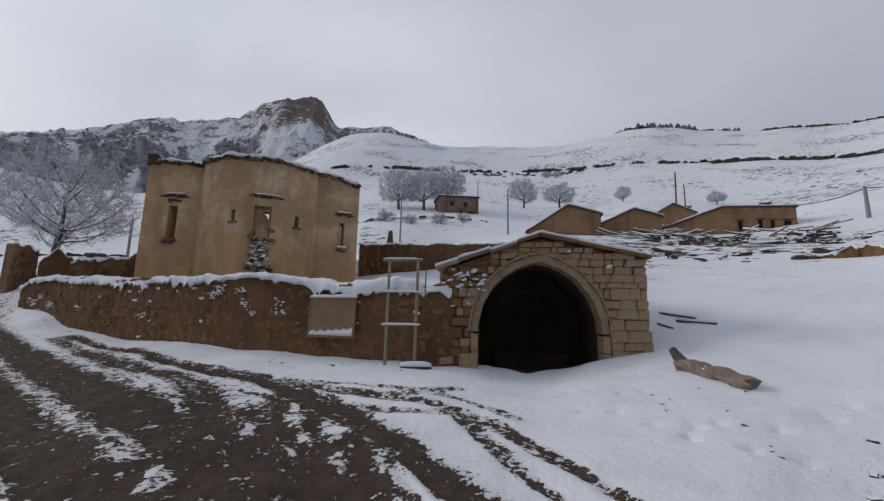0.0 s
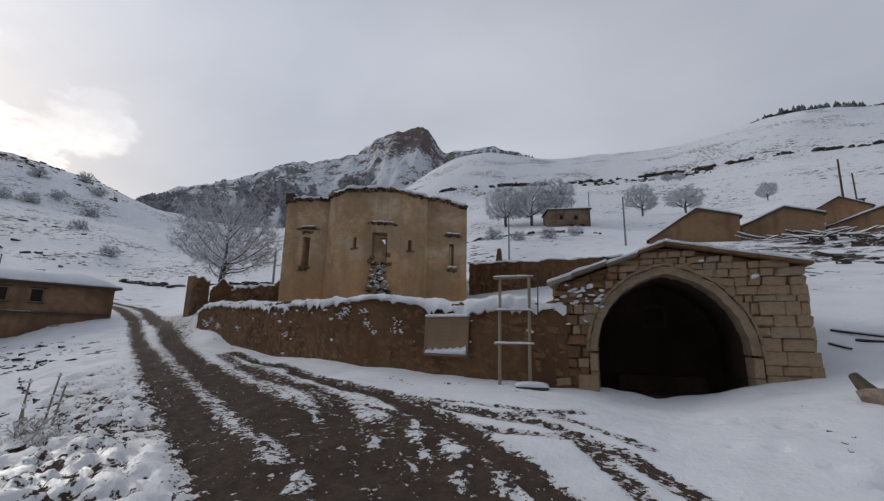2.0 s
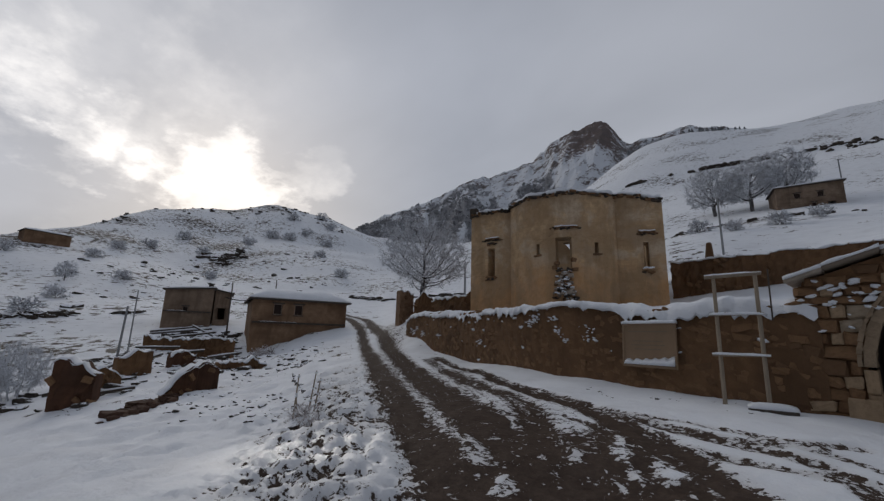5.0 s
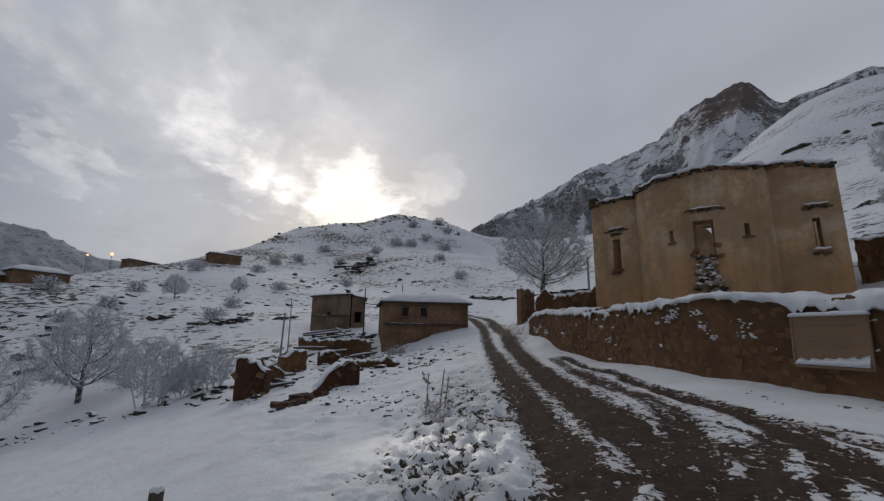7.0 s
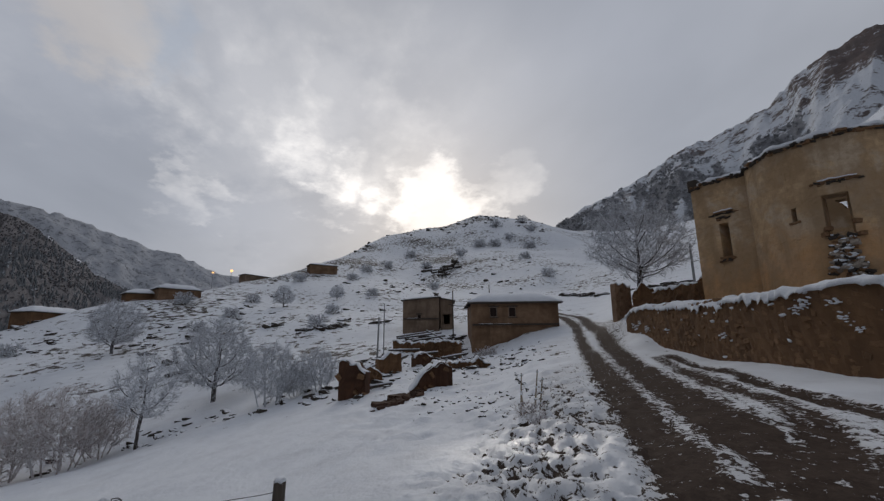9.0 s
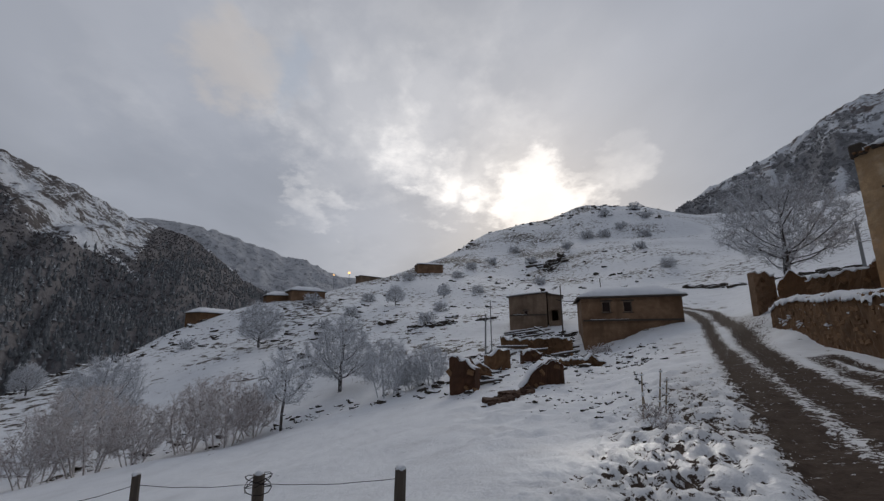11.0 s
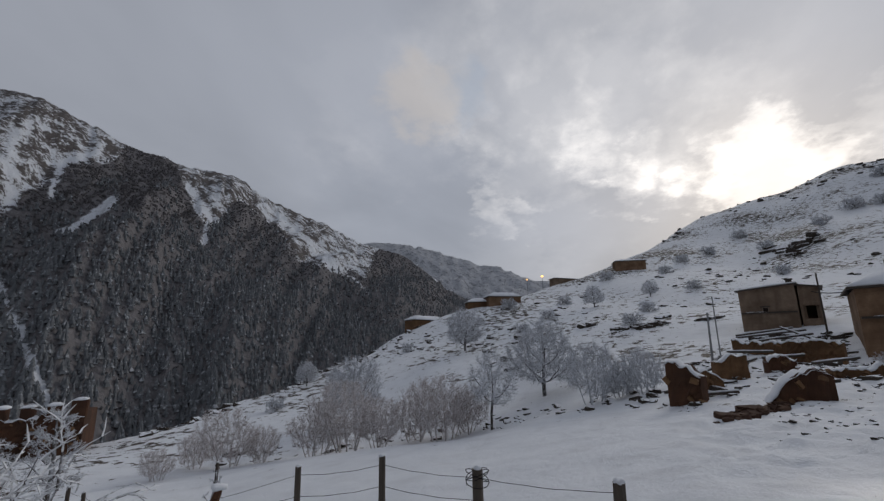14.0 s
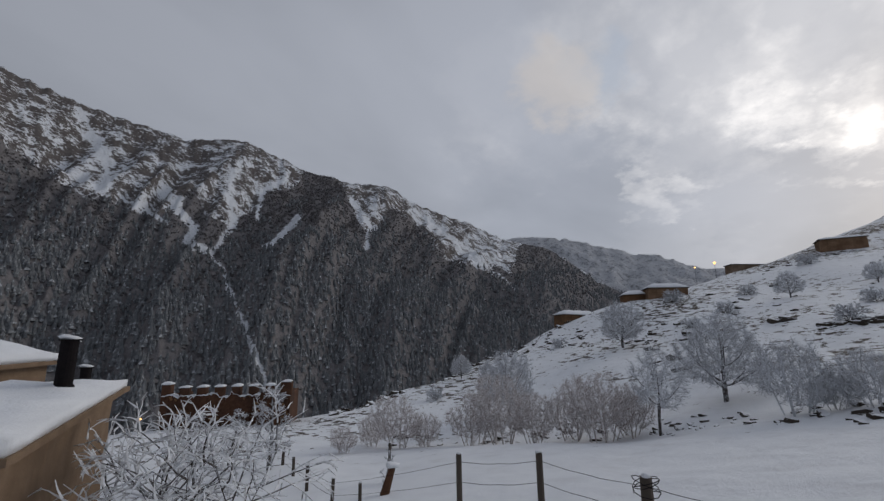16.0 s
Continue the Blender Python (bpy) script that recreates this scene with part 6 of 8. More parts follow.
make_house("hut", "small stone hut with a snowy flat roof on the hillside", bearing(0.7, 79), bearing(-4.8, 81), 5, 21.6, (z_at(16.8, 79) - 21.6, z_at(16.6, 81) - 21.6), roof="hip", rise=0.35, snow=0.25, low=-2, mat=M_ADOBE_GREY,
           windows=((0.32, 2.1, 0.8, 0.8), (0.66, 2.1, 0.8, 0.8), (0.55, 0.6, 0.6, 0.7)), holes=((0.8, 0.1, 0.9, 1.1),))
# down the road
make_house("house", "two-storey brown house with snowy roof beside the muddy road", bearing(64.9, 38), bearing(53.4, 39.3), 6.5, 0.2, (z_at(4.2, 38) - 0.2, z_at(4.1, 39.3) - 0.2), roof="hip", rise=0.85, snow=0.15, overhang=0.35, group="houses down the road",
           windows=((0.255, 2.98, 0.68, 0.92), (0.47, 2.98, 0.68, 0.92)), ledge=2.25, low=-1.6)
make_house("house", "grey-brown stone house with a flat snowy roof and a porch", bearing(74.2, 50.5), bearing(69.3, 50), 4.5, 1.6, (z_at(4.8, 49) - 1.6, z_at(5.0, 51) - 1.6), roof="flat", snow=0.16, overhang=0.25, mat=M_ADOBE_GREY, group="houses down the road",
           windows=((0.45, 2.0, 0.5, 0.5),), ledge=1.9, low=-1.5, chimney=(0.9, 1.5, 0.45, 0.7))
make_house("lean_to", "open-fronted dark lean-to beside a stone house", bearing(69.1, 50.5), bearing(67.4, 50.5), 4, 2.6, (z_at(4.9, 51) - 2.6, z_at(4.5, 52) - 2.6), roof="flat", snow=0.12, overhang=0.3, mat=M_ADOBE_GREY, holes=((0.5, 0.3, 1.1, 1.2),), low=-1.5)
# huts on the far side of the hollow
f = "huts on the hillside"
make_house("hut", "low brown hut with a snowy roof on the hillside", bearing(103.1, 95), bearing(98.9, 97), 5, z_at(4.2, 95), (2.3, 2.2), roof="hip", rise=0.9, snow=0.18, group=f, holes=((0.75, 0.4, 0.9, 1.5),), low=-2.5)
make_house("hut", "low dark hut with a snowy roof on the hillside", bearing(106.0, 97), bearing(103.2, 98), 4, z_at(4.2, 97), (1.1, 1.2), roof="hip", rise=0.8, snow=0.18, group=f, mat=M_RUBBLE, low=-2.5)
make_house("hut", "small brown barn with a snowy roof at the hill's edge", bearing(113.2, 93), bearing(108.9, 98), 4.5, z_at(1.4, 93), (2.0, 1.7), roof="hip", rise=0.9, snow=0.16, group=f, mat=M_RUBBLE, low=-2.5)
make_house("hut", "small tan hut with a snowy roof high on the slope", bearing(86.6, 139), bearing(83.1, 141), 5, z_at(8.3, 139), (2.6, 2.5), roof="hip", rise=0.6, snow=0.14, group=f, low=-3)
make_house("hut", "low flat-roofed hut far along the slope", bearing(94.3, 146), bearing(91.4, 150), 4, z_at(6.9, 146), (2.1, 1.8), roof="flat", snow=0.2, group=f, mat=M_ADOBE_GREY, low=-3)
# the house below the road, with its stove pipe
lower = make_house("house", "tan plastered house below the road, thick snow on its roof", bearing(174.6, 9.2), bearing(166.5, 14.2), 7, -3.2, (3.05, 3.45), roof="flat", snow=0.34, overhang=0.28, edge=M_LOWER, mat=M_LOWER, low=-2)
make_house("house", "tan plastered house with thick roof snow behind a neighbour", bearing(183, 17.5), bearing(172.0, 20.5), 6, -3.0, (3.6, 3.75), roof="hip", rise=0.75, snow=0.3, overhang=0.3, edge=M_LOWER, mat=M_LOWER, low=-2)


def make_stove_pipe(deg, d, z0, h, r, label):
    p = bearing(deg, d, z0)
    t = thing("stove_pipe", Matrix.Translation(p), label, "chimney", "stove pipes on the roof")
    bm = bmesh.new()
    tube(bm, (0, 0, -0.35), (0, 0, h), r, r, 18)
    part("pipe", bm, M_METAL, t)
    bm = bmesh.new()
    tube(bm, (0, 0, h), (0, 0, h + 0.03), r * 1.25, r * 1.25, 14)
    part("cap", bm, M_METAL, t)
    part("cap_snow", blobs([((0, 0, h + 0.05), r * 0.72)], 2), M_SNOW, t, smooth=True)
    bm = bmesh.new()
    tube(bm, (0, 0, -0.12), (0, 0, 0.10), r * 1.5, r * 1.15, 12)
    part("flashing", bm, M_METAL, t)


make_stove_pipe(170.6, 13.0, z_at(-4.9, 13.0), 1.08, 0.17, "thick black stove pipe with a snow cap on the roof")
make_stove_pipe(169.0, 14.6, z_at(-4.6, 14.6), 0.42, 0.12, "short dark vent pipe on the snowy roof")

# ---- trees and bushes ----
def frost_material(name, frost, bark, share):
    m = Mat(name)
    n1, n2 = m.noise(2.2, 4), m.noise(9.0, 4)
    f = m.math("ADD", m.step(m.normal_z(), -0.6, 0.7, -0.35, 0.35), m.step(n2, 0.3, 0.7, -0.3, 0.3))
    f = m.step(m.math("ADD", f, share), 0.25, 0.75)
    c = m.mix(f, bark, m.mix(m.step(n1, 0.35, 0.65), frost, tuple(x * 0.8 for x in frost)))
    m.color(c).put("Roughness", 0.9).put("Specular IOR Level", 0.1)
    return m.m


M_FROST = frost_material("hoarfrost_twigs", (0.70, 0.725, 0.77), (0.24, 0.225, 0.22), 0.85)
M_FROST_WARM = frost_material("snowy_brush_twigs", (0.77, 0.755, 0.765), (0.36, 0.285, 0.26), 0.66)
M_SNOWTWIG = frost_material("snow_laden_twigs", (0.80, 0.815, 0.845), (0.10, 0.085, 0.078), 0.88)
M_LIMB = frost_material("snowy_bark", (0.62, 0.645, 0.69), (0.075, 0.064, 0.058), 0.34)


def grow(seed, height, trunk, spread, limbs, kids, sub, droop=0.0, stems=1, fine=0.010, up=0.35, twigs=8):
    """Bars of a bare tree: thick ones (trunk and limbs) and thin ones (twigs)."""
    rnd = random.Random(seed)
    thick, thin = [], []

    def bough(p, d, length, r, level):
        n = 4 if level < 3 else 2
        pts = [p]
        for k in range(n):
            bend = Vector((rnd.uniform(-1, 1), rnd.uniform(-1, 1), rnd.uniform(-0.5, 0.9) * up * 2 - droop * level * 0.3)) * (0.24 if level else 0.10)
            d = (d + bend).normalized()
            pts.append(pts[-1] + d * length / n)
        for k in range(n):
            ra, rb = r * (1 - 0.75 * k / n), r * (1 - 0.75 * (k + 1) / n)
            (thick if level <= 1 else thin).append((pts[k], pts[k + 1], ra, rb, 6 if level == 0 else (4 if level == 1 else 3)))
        if level >= 3 + (1 if sub else 0):
            return
        count = (limbs, kids, twigs, sub)[level]
        for i in range(count):
            f = (trunk / height * 0.75 + (1 - trunk / height * 0.75) * (i + rnd.random()) / count) if level == 0 else 0.22 + 0.78 * (i + rnd.random()) / count
            f = min(f, 0.99)
            k = min(int(f * n), n - 1)
            q = pts[k].lerp(pts[k + 1], f * n - k)
            axis = (pts[k + 1] - pts[k]).normalized()
            side = axis.orthogonal().normalized()
            side.rotate(Matrix.Rotation(rnd.random() * 2 * math.pi if level else i * 2.4 + rnd.uniform(-0.5, 0.5), 3, axis))
            ang = rnd.uniform(0.5, 0.75) + 0.55 * (1 - f) if level == 0 else rnd.uniform(0.45, 1.0)
            nd = (axis * math.cos(ang) + side * math.sin(ang)).normalized()
            if level == 0:
                ln = spread * rnd.uniform(0.75, 1.1) * (1.0 - 0.45 * f)
            else:
                ln = length * rnd.uniform(0.42, 0.68) * (1.15 - 0.5 * f)
            bough(q, nd, ln, max(r * 0.45 * (1 - 0.4 * f), fine), level + 1)
    for s in range(stems):
        lean = Vector((rnd.uniform(-1, 1), rnd.uniform(-1, 1), 0)) * (0.12 if stems == 1 else 0.55)
        base = Vector((rnd.uniform(-1, 1), rnd.uniform(-1, 1), 0)) * (0.0 if stems == 1 else spread * 0.35)
        bough(base + Vector((0, 0, -0.25)), (Vector((0, 0, 1)) + lean).normalized(), height * rnd.uniform(0.85, 1.0), height * (0.031 if stems == 1 else 0.010), 0)
    return thick, thin


def bars_mesh(name, bars, mat, fat=1.0):
    verts, faces = [], []
    for a, b, r0, r1, sides in bars:
        d = b - a
        if d.length < 1e-4:
            continue
        u = d.orthogonal().normalized()
        w = d.normalized().cross(u)
        k = len(verts)
        for p, r in ((a, r0), (b, r1)):
            for i in range(sides):
                t = 2 * math.pi * i / sides
                verts.append(p + (u * math.cos(t) + w * math.sin(t)) * r * fat)
        for i in range(sides):
            j = (i + 1) % sides
            faces.append((k + i, k + j, k + sides + j, k + sides + i))
    me = bpy.data.meshes.new(name)
    me.from_pydata([tuple(v) for v in verts], [], faces)
    me.update()
    me.materials.append(mat)
    return me


def crown_tree(seed, height, width, trunk, points=900, seg=0.30, fine=0.012, roots=1, lean=(0.0, 0.0), twig=2, low=0.0):
    """Bars of a bare tree whose boughs fill a domed crown: each tip grows towards the free space nearest to it."""
    rs = np.random.RandomState(seed)
    ch = height - trunk
    cloud = []
    while len(cloud) < points:
        q = rs.uniform(-1, 1, 3)
        r = math.sqrt(q[0] ** 2 + q[1] ** 2 + (q[2] / (1.0 if q[2] > 0 else 0.75)) ** 2)
        bulge = 1 + 0.5 * float(fbm(np.float64(math.atan2(q[1], q[0]) * 1.1 + seed), np.float64(q[2] * 1.6), 2))
        if r > bulge or (r < 0.45 and rs.rand() < 0.6):
            continue
        if roots > 1 and q[2] < 0:
            q[2] *= 1.3
        cloud.append((q[0] * width / 2 + lean[0], q[1] * width / 2 + lean[1], trunk + low + ch * (0.42 + 0.58 * q[2] if q[2] > 0 else 0.42 + 0.42 * q[2])))
    cloud = np.array(cloud)
    nodes, parent = [np.array([0.0, 0.0, -0.45])], [-1]
    for k in range(roots):
        a = 2 * math.pi * k / roots + rs.rand()
        rad = 0.0 if roots == 1 else width * 0.16 * rs.uniform(0.3, 1)
        p = np.array([math.cos(a) * rad, math.sin(a) * rad, -0.25])
        nodes.append(p); parent.append(0)
        steps = max(1, int(math.ceil((trunk + 0.25) / seg)))
        for i in range(steps):
            out = np.array([math.cos(a), math.sin(a), 0]) * (0.0 if roots == 1 else 0.35)
            tilt = np.array([lean[0], lean[1], 0]) / max(height, 0.1) * 1.2
            p = p + (np.array([rs.uniform(-0.12, 0.12), rs.uniform(-0.12, 0.12), 1.0]) + tilt + out) * (trunk + 0.25) / steps
            nodes.append(p); parent.append(len(nodes) - 2)
    near = np.full(len(cloud), 1e9)
    who = np.zeros(len(cloud), int)
    def meet(i0):
        for i in range(i0, len(nodes)):
            d = np.linalg.norm(cloud - nodes[i], axis=1)
            m = d < near
            near[m], who[m] = d[m], i
    meet(0)
    alive = np.ones(len(cloud), bool)
    for step in range(90):
        live = np.where(alive)[0]
        if len(live) == 0 or len(nodes) > 2600:
            break
        start = len(nodes)
        pull = {}
        for i in live:
            v = (cloud[i] - nodes[who[i]]) / max(near[i], 1e-6)
            pull.setdefault(int(who[i]), []).append(v)
        for i, vs in pull.items():
            v = np.sum(vs, 0) + rs.uniform(-0.25, 0.25, 3)
            v[2] += 0.12
            v /= max(np.linalg.norm(v), 1e-6)
            nodes.append(nodes[i] + v * seg); parent.append(i)
        meet(start)
        alive &= near > seg * 1.25
    n = len(nodes)
    kids = [0] * n
    area = np.zeros(n)
    for i in range(n - 1, -1, -1):
        if kids[i] == 0:
            area[i] = fine ** 2.2
        if parent[i] >= 0:
            area[parent[i]] += area[i]; kids[parent[i]] += 1
    rad = area ** (1 / 2.2)
    top = height * 0.034 if roots == 1 else height * 0.016
    rad = np.minimum(rad * min(1.0, top / rad[1]) if rad[1] > top else rad, top)
    rad = np.maximum(rad, fine)
    thick, thin = [], []
    P = [Vector(q) for q in nodes]
    for i in range(n):
        k = parent[i]
        if k >= 0:
            r0, r1 = max(rad[k] if kids[k] < 3 else rad[i] * 1.2, rad[i]), rad[i]
            (thick if rad[i] > fine * 2.4 else thin).append((P[k], P[i], float(r0), float(r1), 6 if rad[i] > fine * 5 else 3))
            if rad[i] <= fine * 2.4:
                d = (P[i] - P[k]).normalized()
                for _ in range(twig):
                    e = (d * 0.8 + Vector(rs.uniform(-1, 1, 3)) + Vector((0, 0, 0.2))).normalized() * seg * rs.uniform(0.9, 1.9)
                    b = P[k].lerp(P[i], rs.rand())
                    thin.append((b, b + e, fine * 0.8, fine * 0.5, 3))
                    for _ in range(2):
                        c = b + e * rs.uniform(0.25, 0.95)
                        thin.append((c, c + (e.normalized() * 0.7 + Vector(rs.uniform(-1, 1, 3))).normalized() * seg * rs.uniform(0.5, 1.0), fine * 0.6, fine * 0.4, 3))
    return thick, thin


def make_crowned(name, label, category, place, seed, twig_mat=None, turn=0.0, group="", **kw):
    thick, thin = crown_tree(seed, **kw)
    t = thing(name, Matrix.Translation(place) @ Matrix.Rotation(turn, 4, "Z"), label, category, group)
    for nm, bars, mat in (("trunk", thick, M_LIMB if kw.get("roots", 1) == 1 else twig_mat or M_FROST), ("crown", thin, twig_mat or M_FROST)):
        o = new(nm, bars_mesh(nm, bars, mat))
        o.parent = t
    return t


def make_tree(name, label, category, place, seed, twig_mat=None, turn=0.0, **kw):
    thick, thin = grow(seed, **kw)
    t = thing(name, Matrix.Translation(place) @ Matrix.Rotation(turn, 4, "Z"), label, category)
    for nm, bars, mat in (("trunk", thick, M_LIMB), ("crown", thin, twig_mat or M_FROST)):
        o = new(nm, bars_mesh(nm, bars, mat))
        o.parent = t
    return t


def put_copy(src, deg, d, scale, turn, label="", sink=0.05, tall=1.0):
    """Another one of a kind, at a bearing and distance, of another size."""
    c = copy_thing(src, Matrix.Translation(on_ground(deg, d, sink)) @ Matrix.Rotation(turn, 4, "Z"))
    c.scale = (scale, scale, scale * tall)
    if label:
        tagged(c, label)
    return c


make_crowned("tree", "old bare spreading tree furred with frost behind a ruined wall", "tree", on_ground(43.4, 31.5), 4, height=7.5, width=6.6, trunk=1.5, points=1500, seg=0.30, fine=0.013, lean=(0.25, 0.1), twig=6)
hill = make_crowned("tree", "bare frosted tree with a rounded crown on the snowy hillside", "tree", on_ground(6.5, 86, 0.1), 12, group="trees on the hillside", height=9.2, width=9.2, trunk=1.4, points=1000, seg=0.42, fine=0.028, twig=6)
broad_tree = make_crowned("tree", "wide bare frosted tree beside a hut on the snowy hillside", "tree", on_ground(2.9, 84, 0.1), 17, group="trees on the hillside", height=8.8, width=9.6, trunk=1.2, points=1000, seg=0.42, fine=0.028, twig=6)
for src, deg, d, s, turn, tall in ((hill, -0.4, 89, 1.05, 2.2, 0.95), (broad_tree, -11.1, 100, 0.76, 3.0, 1.08), (hill, -15.9, 95, 0.76, 4.1, 0.85), (broad_tree, -23.9, 100, 0.38, 5.0, 1.1), (hill, -34.0, 92, 0.34, 0.6, 0.9), (broad_tree, -14.2, 158, 0.42, 2.0, 0.8), (hill, -15.6, 160, 0.40, 1.0, 0.8)):
    put_copy(src, deg, d, s, turn, tall=tall)
field = make_crowned("tree", "bare frosted tree with dark limbs beside the hollow", "tree", on_ground(96.6, 33), 23, group="trees in the hollow", height=5.5, width=5.3, trunk=0.5, points=1200, seg=0.25, fine=0.012, twig=7)
slim = make_crowned("tree", "thin crooked frosted tree at the edge of the hollow", "tree", on_ground(103.5, 26.5), 29, group="trees in the hollow", height=4.7, width=3.1, trunk=0.9, points=600, seg=0.25, fine=0.010, lean=(0.35, 0.3), twig=6)
put_copy(field, 106.6, 62, 1.12, 1.0)
put_copy(field, 89.6, 84, 0.75, 3.0)
put_copy(field, 127.0, 62, 0.6, 4.0)
put_copy(field, 121.0, 38, 1.0, 5.2)
put_copy(field, 83.0, 92, 0.6, 5.0)
bush = make_crowned("bush", "dense frosted thicket of thin grey stems in the hollow", "bush", on_ground(90.4, 27.5), 31, group="bushes in the hollow", height=3.5, width=3.7, trunk=0.2, points=1000, seg=0.19, fine=0.010, roots=6, twig=6)
for deg, d, s, turn in ((84.9, 26.8, 0.72, 2.0), (87.4, 27.4, 0.55, 4.0)):
    put_copy(bush, deg, d, s, turn)
warm = make_crowned("bush", "pale snow-laden bush with reddish twigs in the hollow", "bush", on_ground(122.0, 28), 37, group="pale bushes in the hollow", twig_mat=M_FROST_WARM, height=4.2, width=4.4, trunk=0.3, points=1000, seg=0.22, fine=0.010, roots=6, twig=5)
for deg, d, s, turn in ((109.6, 27, 0.92, 1.0), (106.6, 27.8, 0.7, 2.6), (113.2, 28.5, 0.8, 3.0), (125.6, 28.6, 0.75, 4.4), (118.0, 27.5, 0.72, 5.5), (135.4, 29, 0.78, 0.6), (138.4, 31, 0.5, 2.1), (131.8, 29, 0.5, 3.3), (142.0, 27, 0.36, 1.1)):
    put_copy(warm, deg, d, s, turn)
# the snow-bent bush below the road
make_tree("bush", "near bare bush with arching branches bowed under snow", "bush", on_ground(157.0, 10.5), 43, twig_mat=M_SNOWTWIG, height=2.0, trunk=0.4, spread=2.4, limbs=6, kids=5, sub=0, stems=5, droop=0.9, fine=0.023, up=0.2, twigs=2)
make_tree("bush", "low snow-bowed shrub beside the lower house", "bush", on_ground(163.5, 11.0), 44, twig_mat=M_SNOWTWIG, height=1.8, trunk=0.3, spread=2.0, limbs=6, kids=5, sub=0, stems=4, droop=0.9, fine=0.023, up=0.2, twigs=2)
young = make_tree("tree", "young snowy tree with level branches by the fence", "tree", on_ground(150.6, 19.5), 47, height=3.4, trunk=0.8, spread=1.1, limbs=14, kids=6, sub=3, fine=0.010, up=0.1)
put_copy(young, 158.0, 18.5, 0.85, 2.0, "young snow-laden tree below the road")
put_copy(young, 155.0, 24.0, 0.8, 4.0, "young snow-laden tree before the red ruin")
make_tree("bush", "small dry plant poking out of the snow by the fence", "bush", on_ground(136.8, 15.5), 49, height=1.3, trunk=0.2, spread=0.4, limbs=8, kids=4, sub=0, fine=0.010)
scrub = make_tree("bush", "small frosted bush on the snowy slope", "bush", on_ground(85.5, 60), 53, height=1.5, trunk=0.2, spread=1.3, limbs=5, kids=4, sub=0, stems=7, fine=0.035)
tagged(scrub, group="small bushes on the slopes")
rnd = random.Random(77)
for deg, d, s in ((79, 150, 1.6), (76, 170, 1.8), (71, 160, 1.6), (66, 175, 2.0), (62, 190, 2.2), (59, 210, 2.2), (57, 205, 2.0), (73, 190, 2.0), (64, 205, 2.4), (61, 235, 2.6), (58, 240, 2.6), (56, 225, 2.2), (96, 75, 1.0), (93, 90, 1.1), (99, 66, 0.9), (101, 85, 1.3), (83, 70, 1.0), (78, 95, 1.1), (81, 120, 1.3), (88, 115, 1.4), (70, 120, 1.3), (54, 120, 1.4), (57, 150, 1.6), (5, 55, 0.8), (1, 60, 0.9), (-3, 58, 0.8), (8, 62, 1.0), (114, 70, 0.9), (122, 60, 0.9), (131, 50, 0.8)):
    put_copy(scrub, deg + rnd.uniform(-0.5, 0.5), d * rnd.uniform(0.95, 1.05), s, rnd.random() * 6)


def low_poly_wood(name, label, spots, mat, kind_fn):
    verts, faces = [], []
    for p, h, s in spots:
        kind_fn(verts, faces, p, h, s)
    me = bpy.data.meshes.new(name)
    me.from_pydata(verts, [], faces)
    me.update()
    me.materials.append(mat)
    return tagged(new(name, me), label, "forest", kind="stuff")


def conifer(verts, faces, p, h, s):
    rnd2 = random.Random(s)
    tiers = 3
    for k in range(tiers):
        z0, z1 = h * (0.10 + 0.26 * k), h * (0.52 + 0.24 * k)
        r = h * (0.30 - 0.07 * k) * rnd2.uniform(0.85, 1.15)
        b, n = len(verts), 5
        a0 = rnd2.random() * 6
        for i in range(n):
            t = a0 + 2 * math.pi * i / n
            q = r * rnd2.uniform(0.7, 1.2)
            verts.append((p[0] + math.cos(t) * q, p[1] + math.sin(t) * q, p[2] + z0 - rnd2.uniform(0, 0.06) * h))
        verts.append((p[0], p[1], p[2] + z1))
        for i in range(n):
            faces.append((b + i, b + (i + 1) % n, b + n))


def bare_crown(verts, faces, p, h, s):
    """A leafless tree far off: a trunk and a spray of flat boughs."""
    rnd2 = random.Random(s)
    for k in range(6):
        t, lean = rnd2.random() * 2 * math.pi, rnd2.uniform(0.2, 1.5)
        d = Vector((math.cos(t) * lean, math.sin(t) * lean, 1)).normalized() * h * rnd2.uniform(0.6, 1.0)
        o = Vector((-math.sin(t), math.cos(t), 0)) * h * 0.24
        b = len(verts)
        m = Vector(p) + d * 0.55
        for q in (Vector(p), m + o, Vector(p) + d, m - o):
            verts.append(tuple(q))
        faces.append((b, b + 1, b + 2, b + 3))


def wood_material(name, dark, light, snow, share):
    m = Mat(name)
    isl = m.island()
    c = m.mix(isl, dark, light)
    n1 = m.noise(0.35, 4)
    f = m.step(m.math("ADD", m.math("ADD", m.step(m.normal_z(), 0.1, 0.9, -0.2, 0.25), m.step(n1, 0.35, 0.65, -0.4, 0.4)), m.math("MULTIPLY", isl, 0.3)), 0.55 - share, 0.85 - share)
    m.color(m.mix(f, c, snow)).put("Roughness", 0.95).put("Specular IOR Level", 0.05)
    return m.m


M_CONIFER = wood_material("frosted_conifers", (0.130, 0.139, 0.149), (0.190, 0.200, 0.211), (0.40, 0.42, 0.45), 0.27)
M_BARECROWN = wood_material("frosted_bare_woods", (0.185, 0.176, 0.180), (0.215, 0.205, 0.209), (0.29, 0.288, 0.30), 0.10)


M_BRUSH = wood_material("frosted_grey_brush", (0.30, 0.305, 0.318), (0.36, 0.365, 0.378), (0.48, 0.488, 0.505), 0.24)


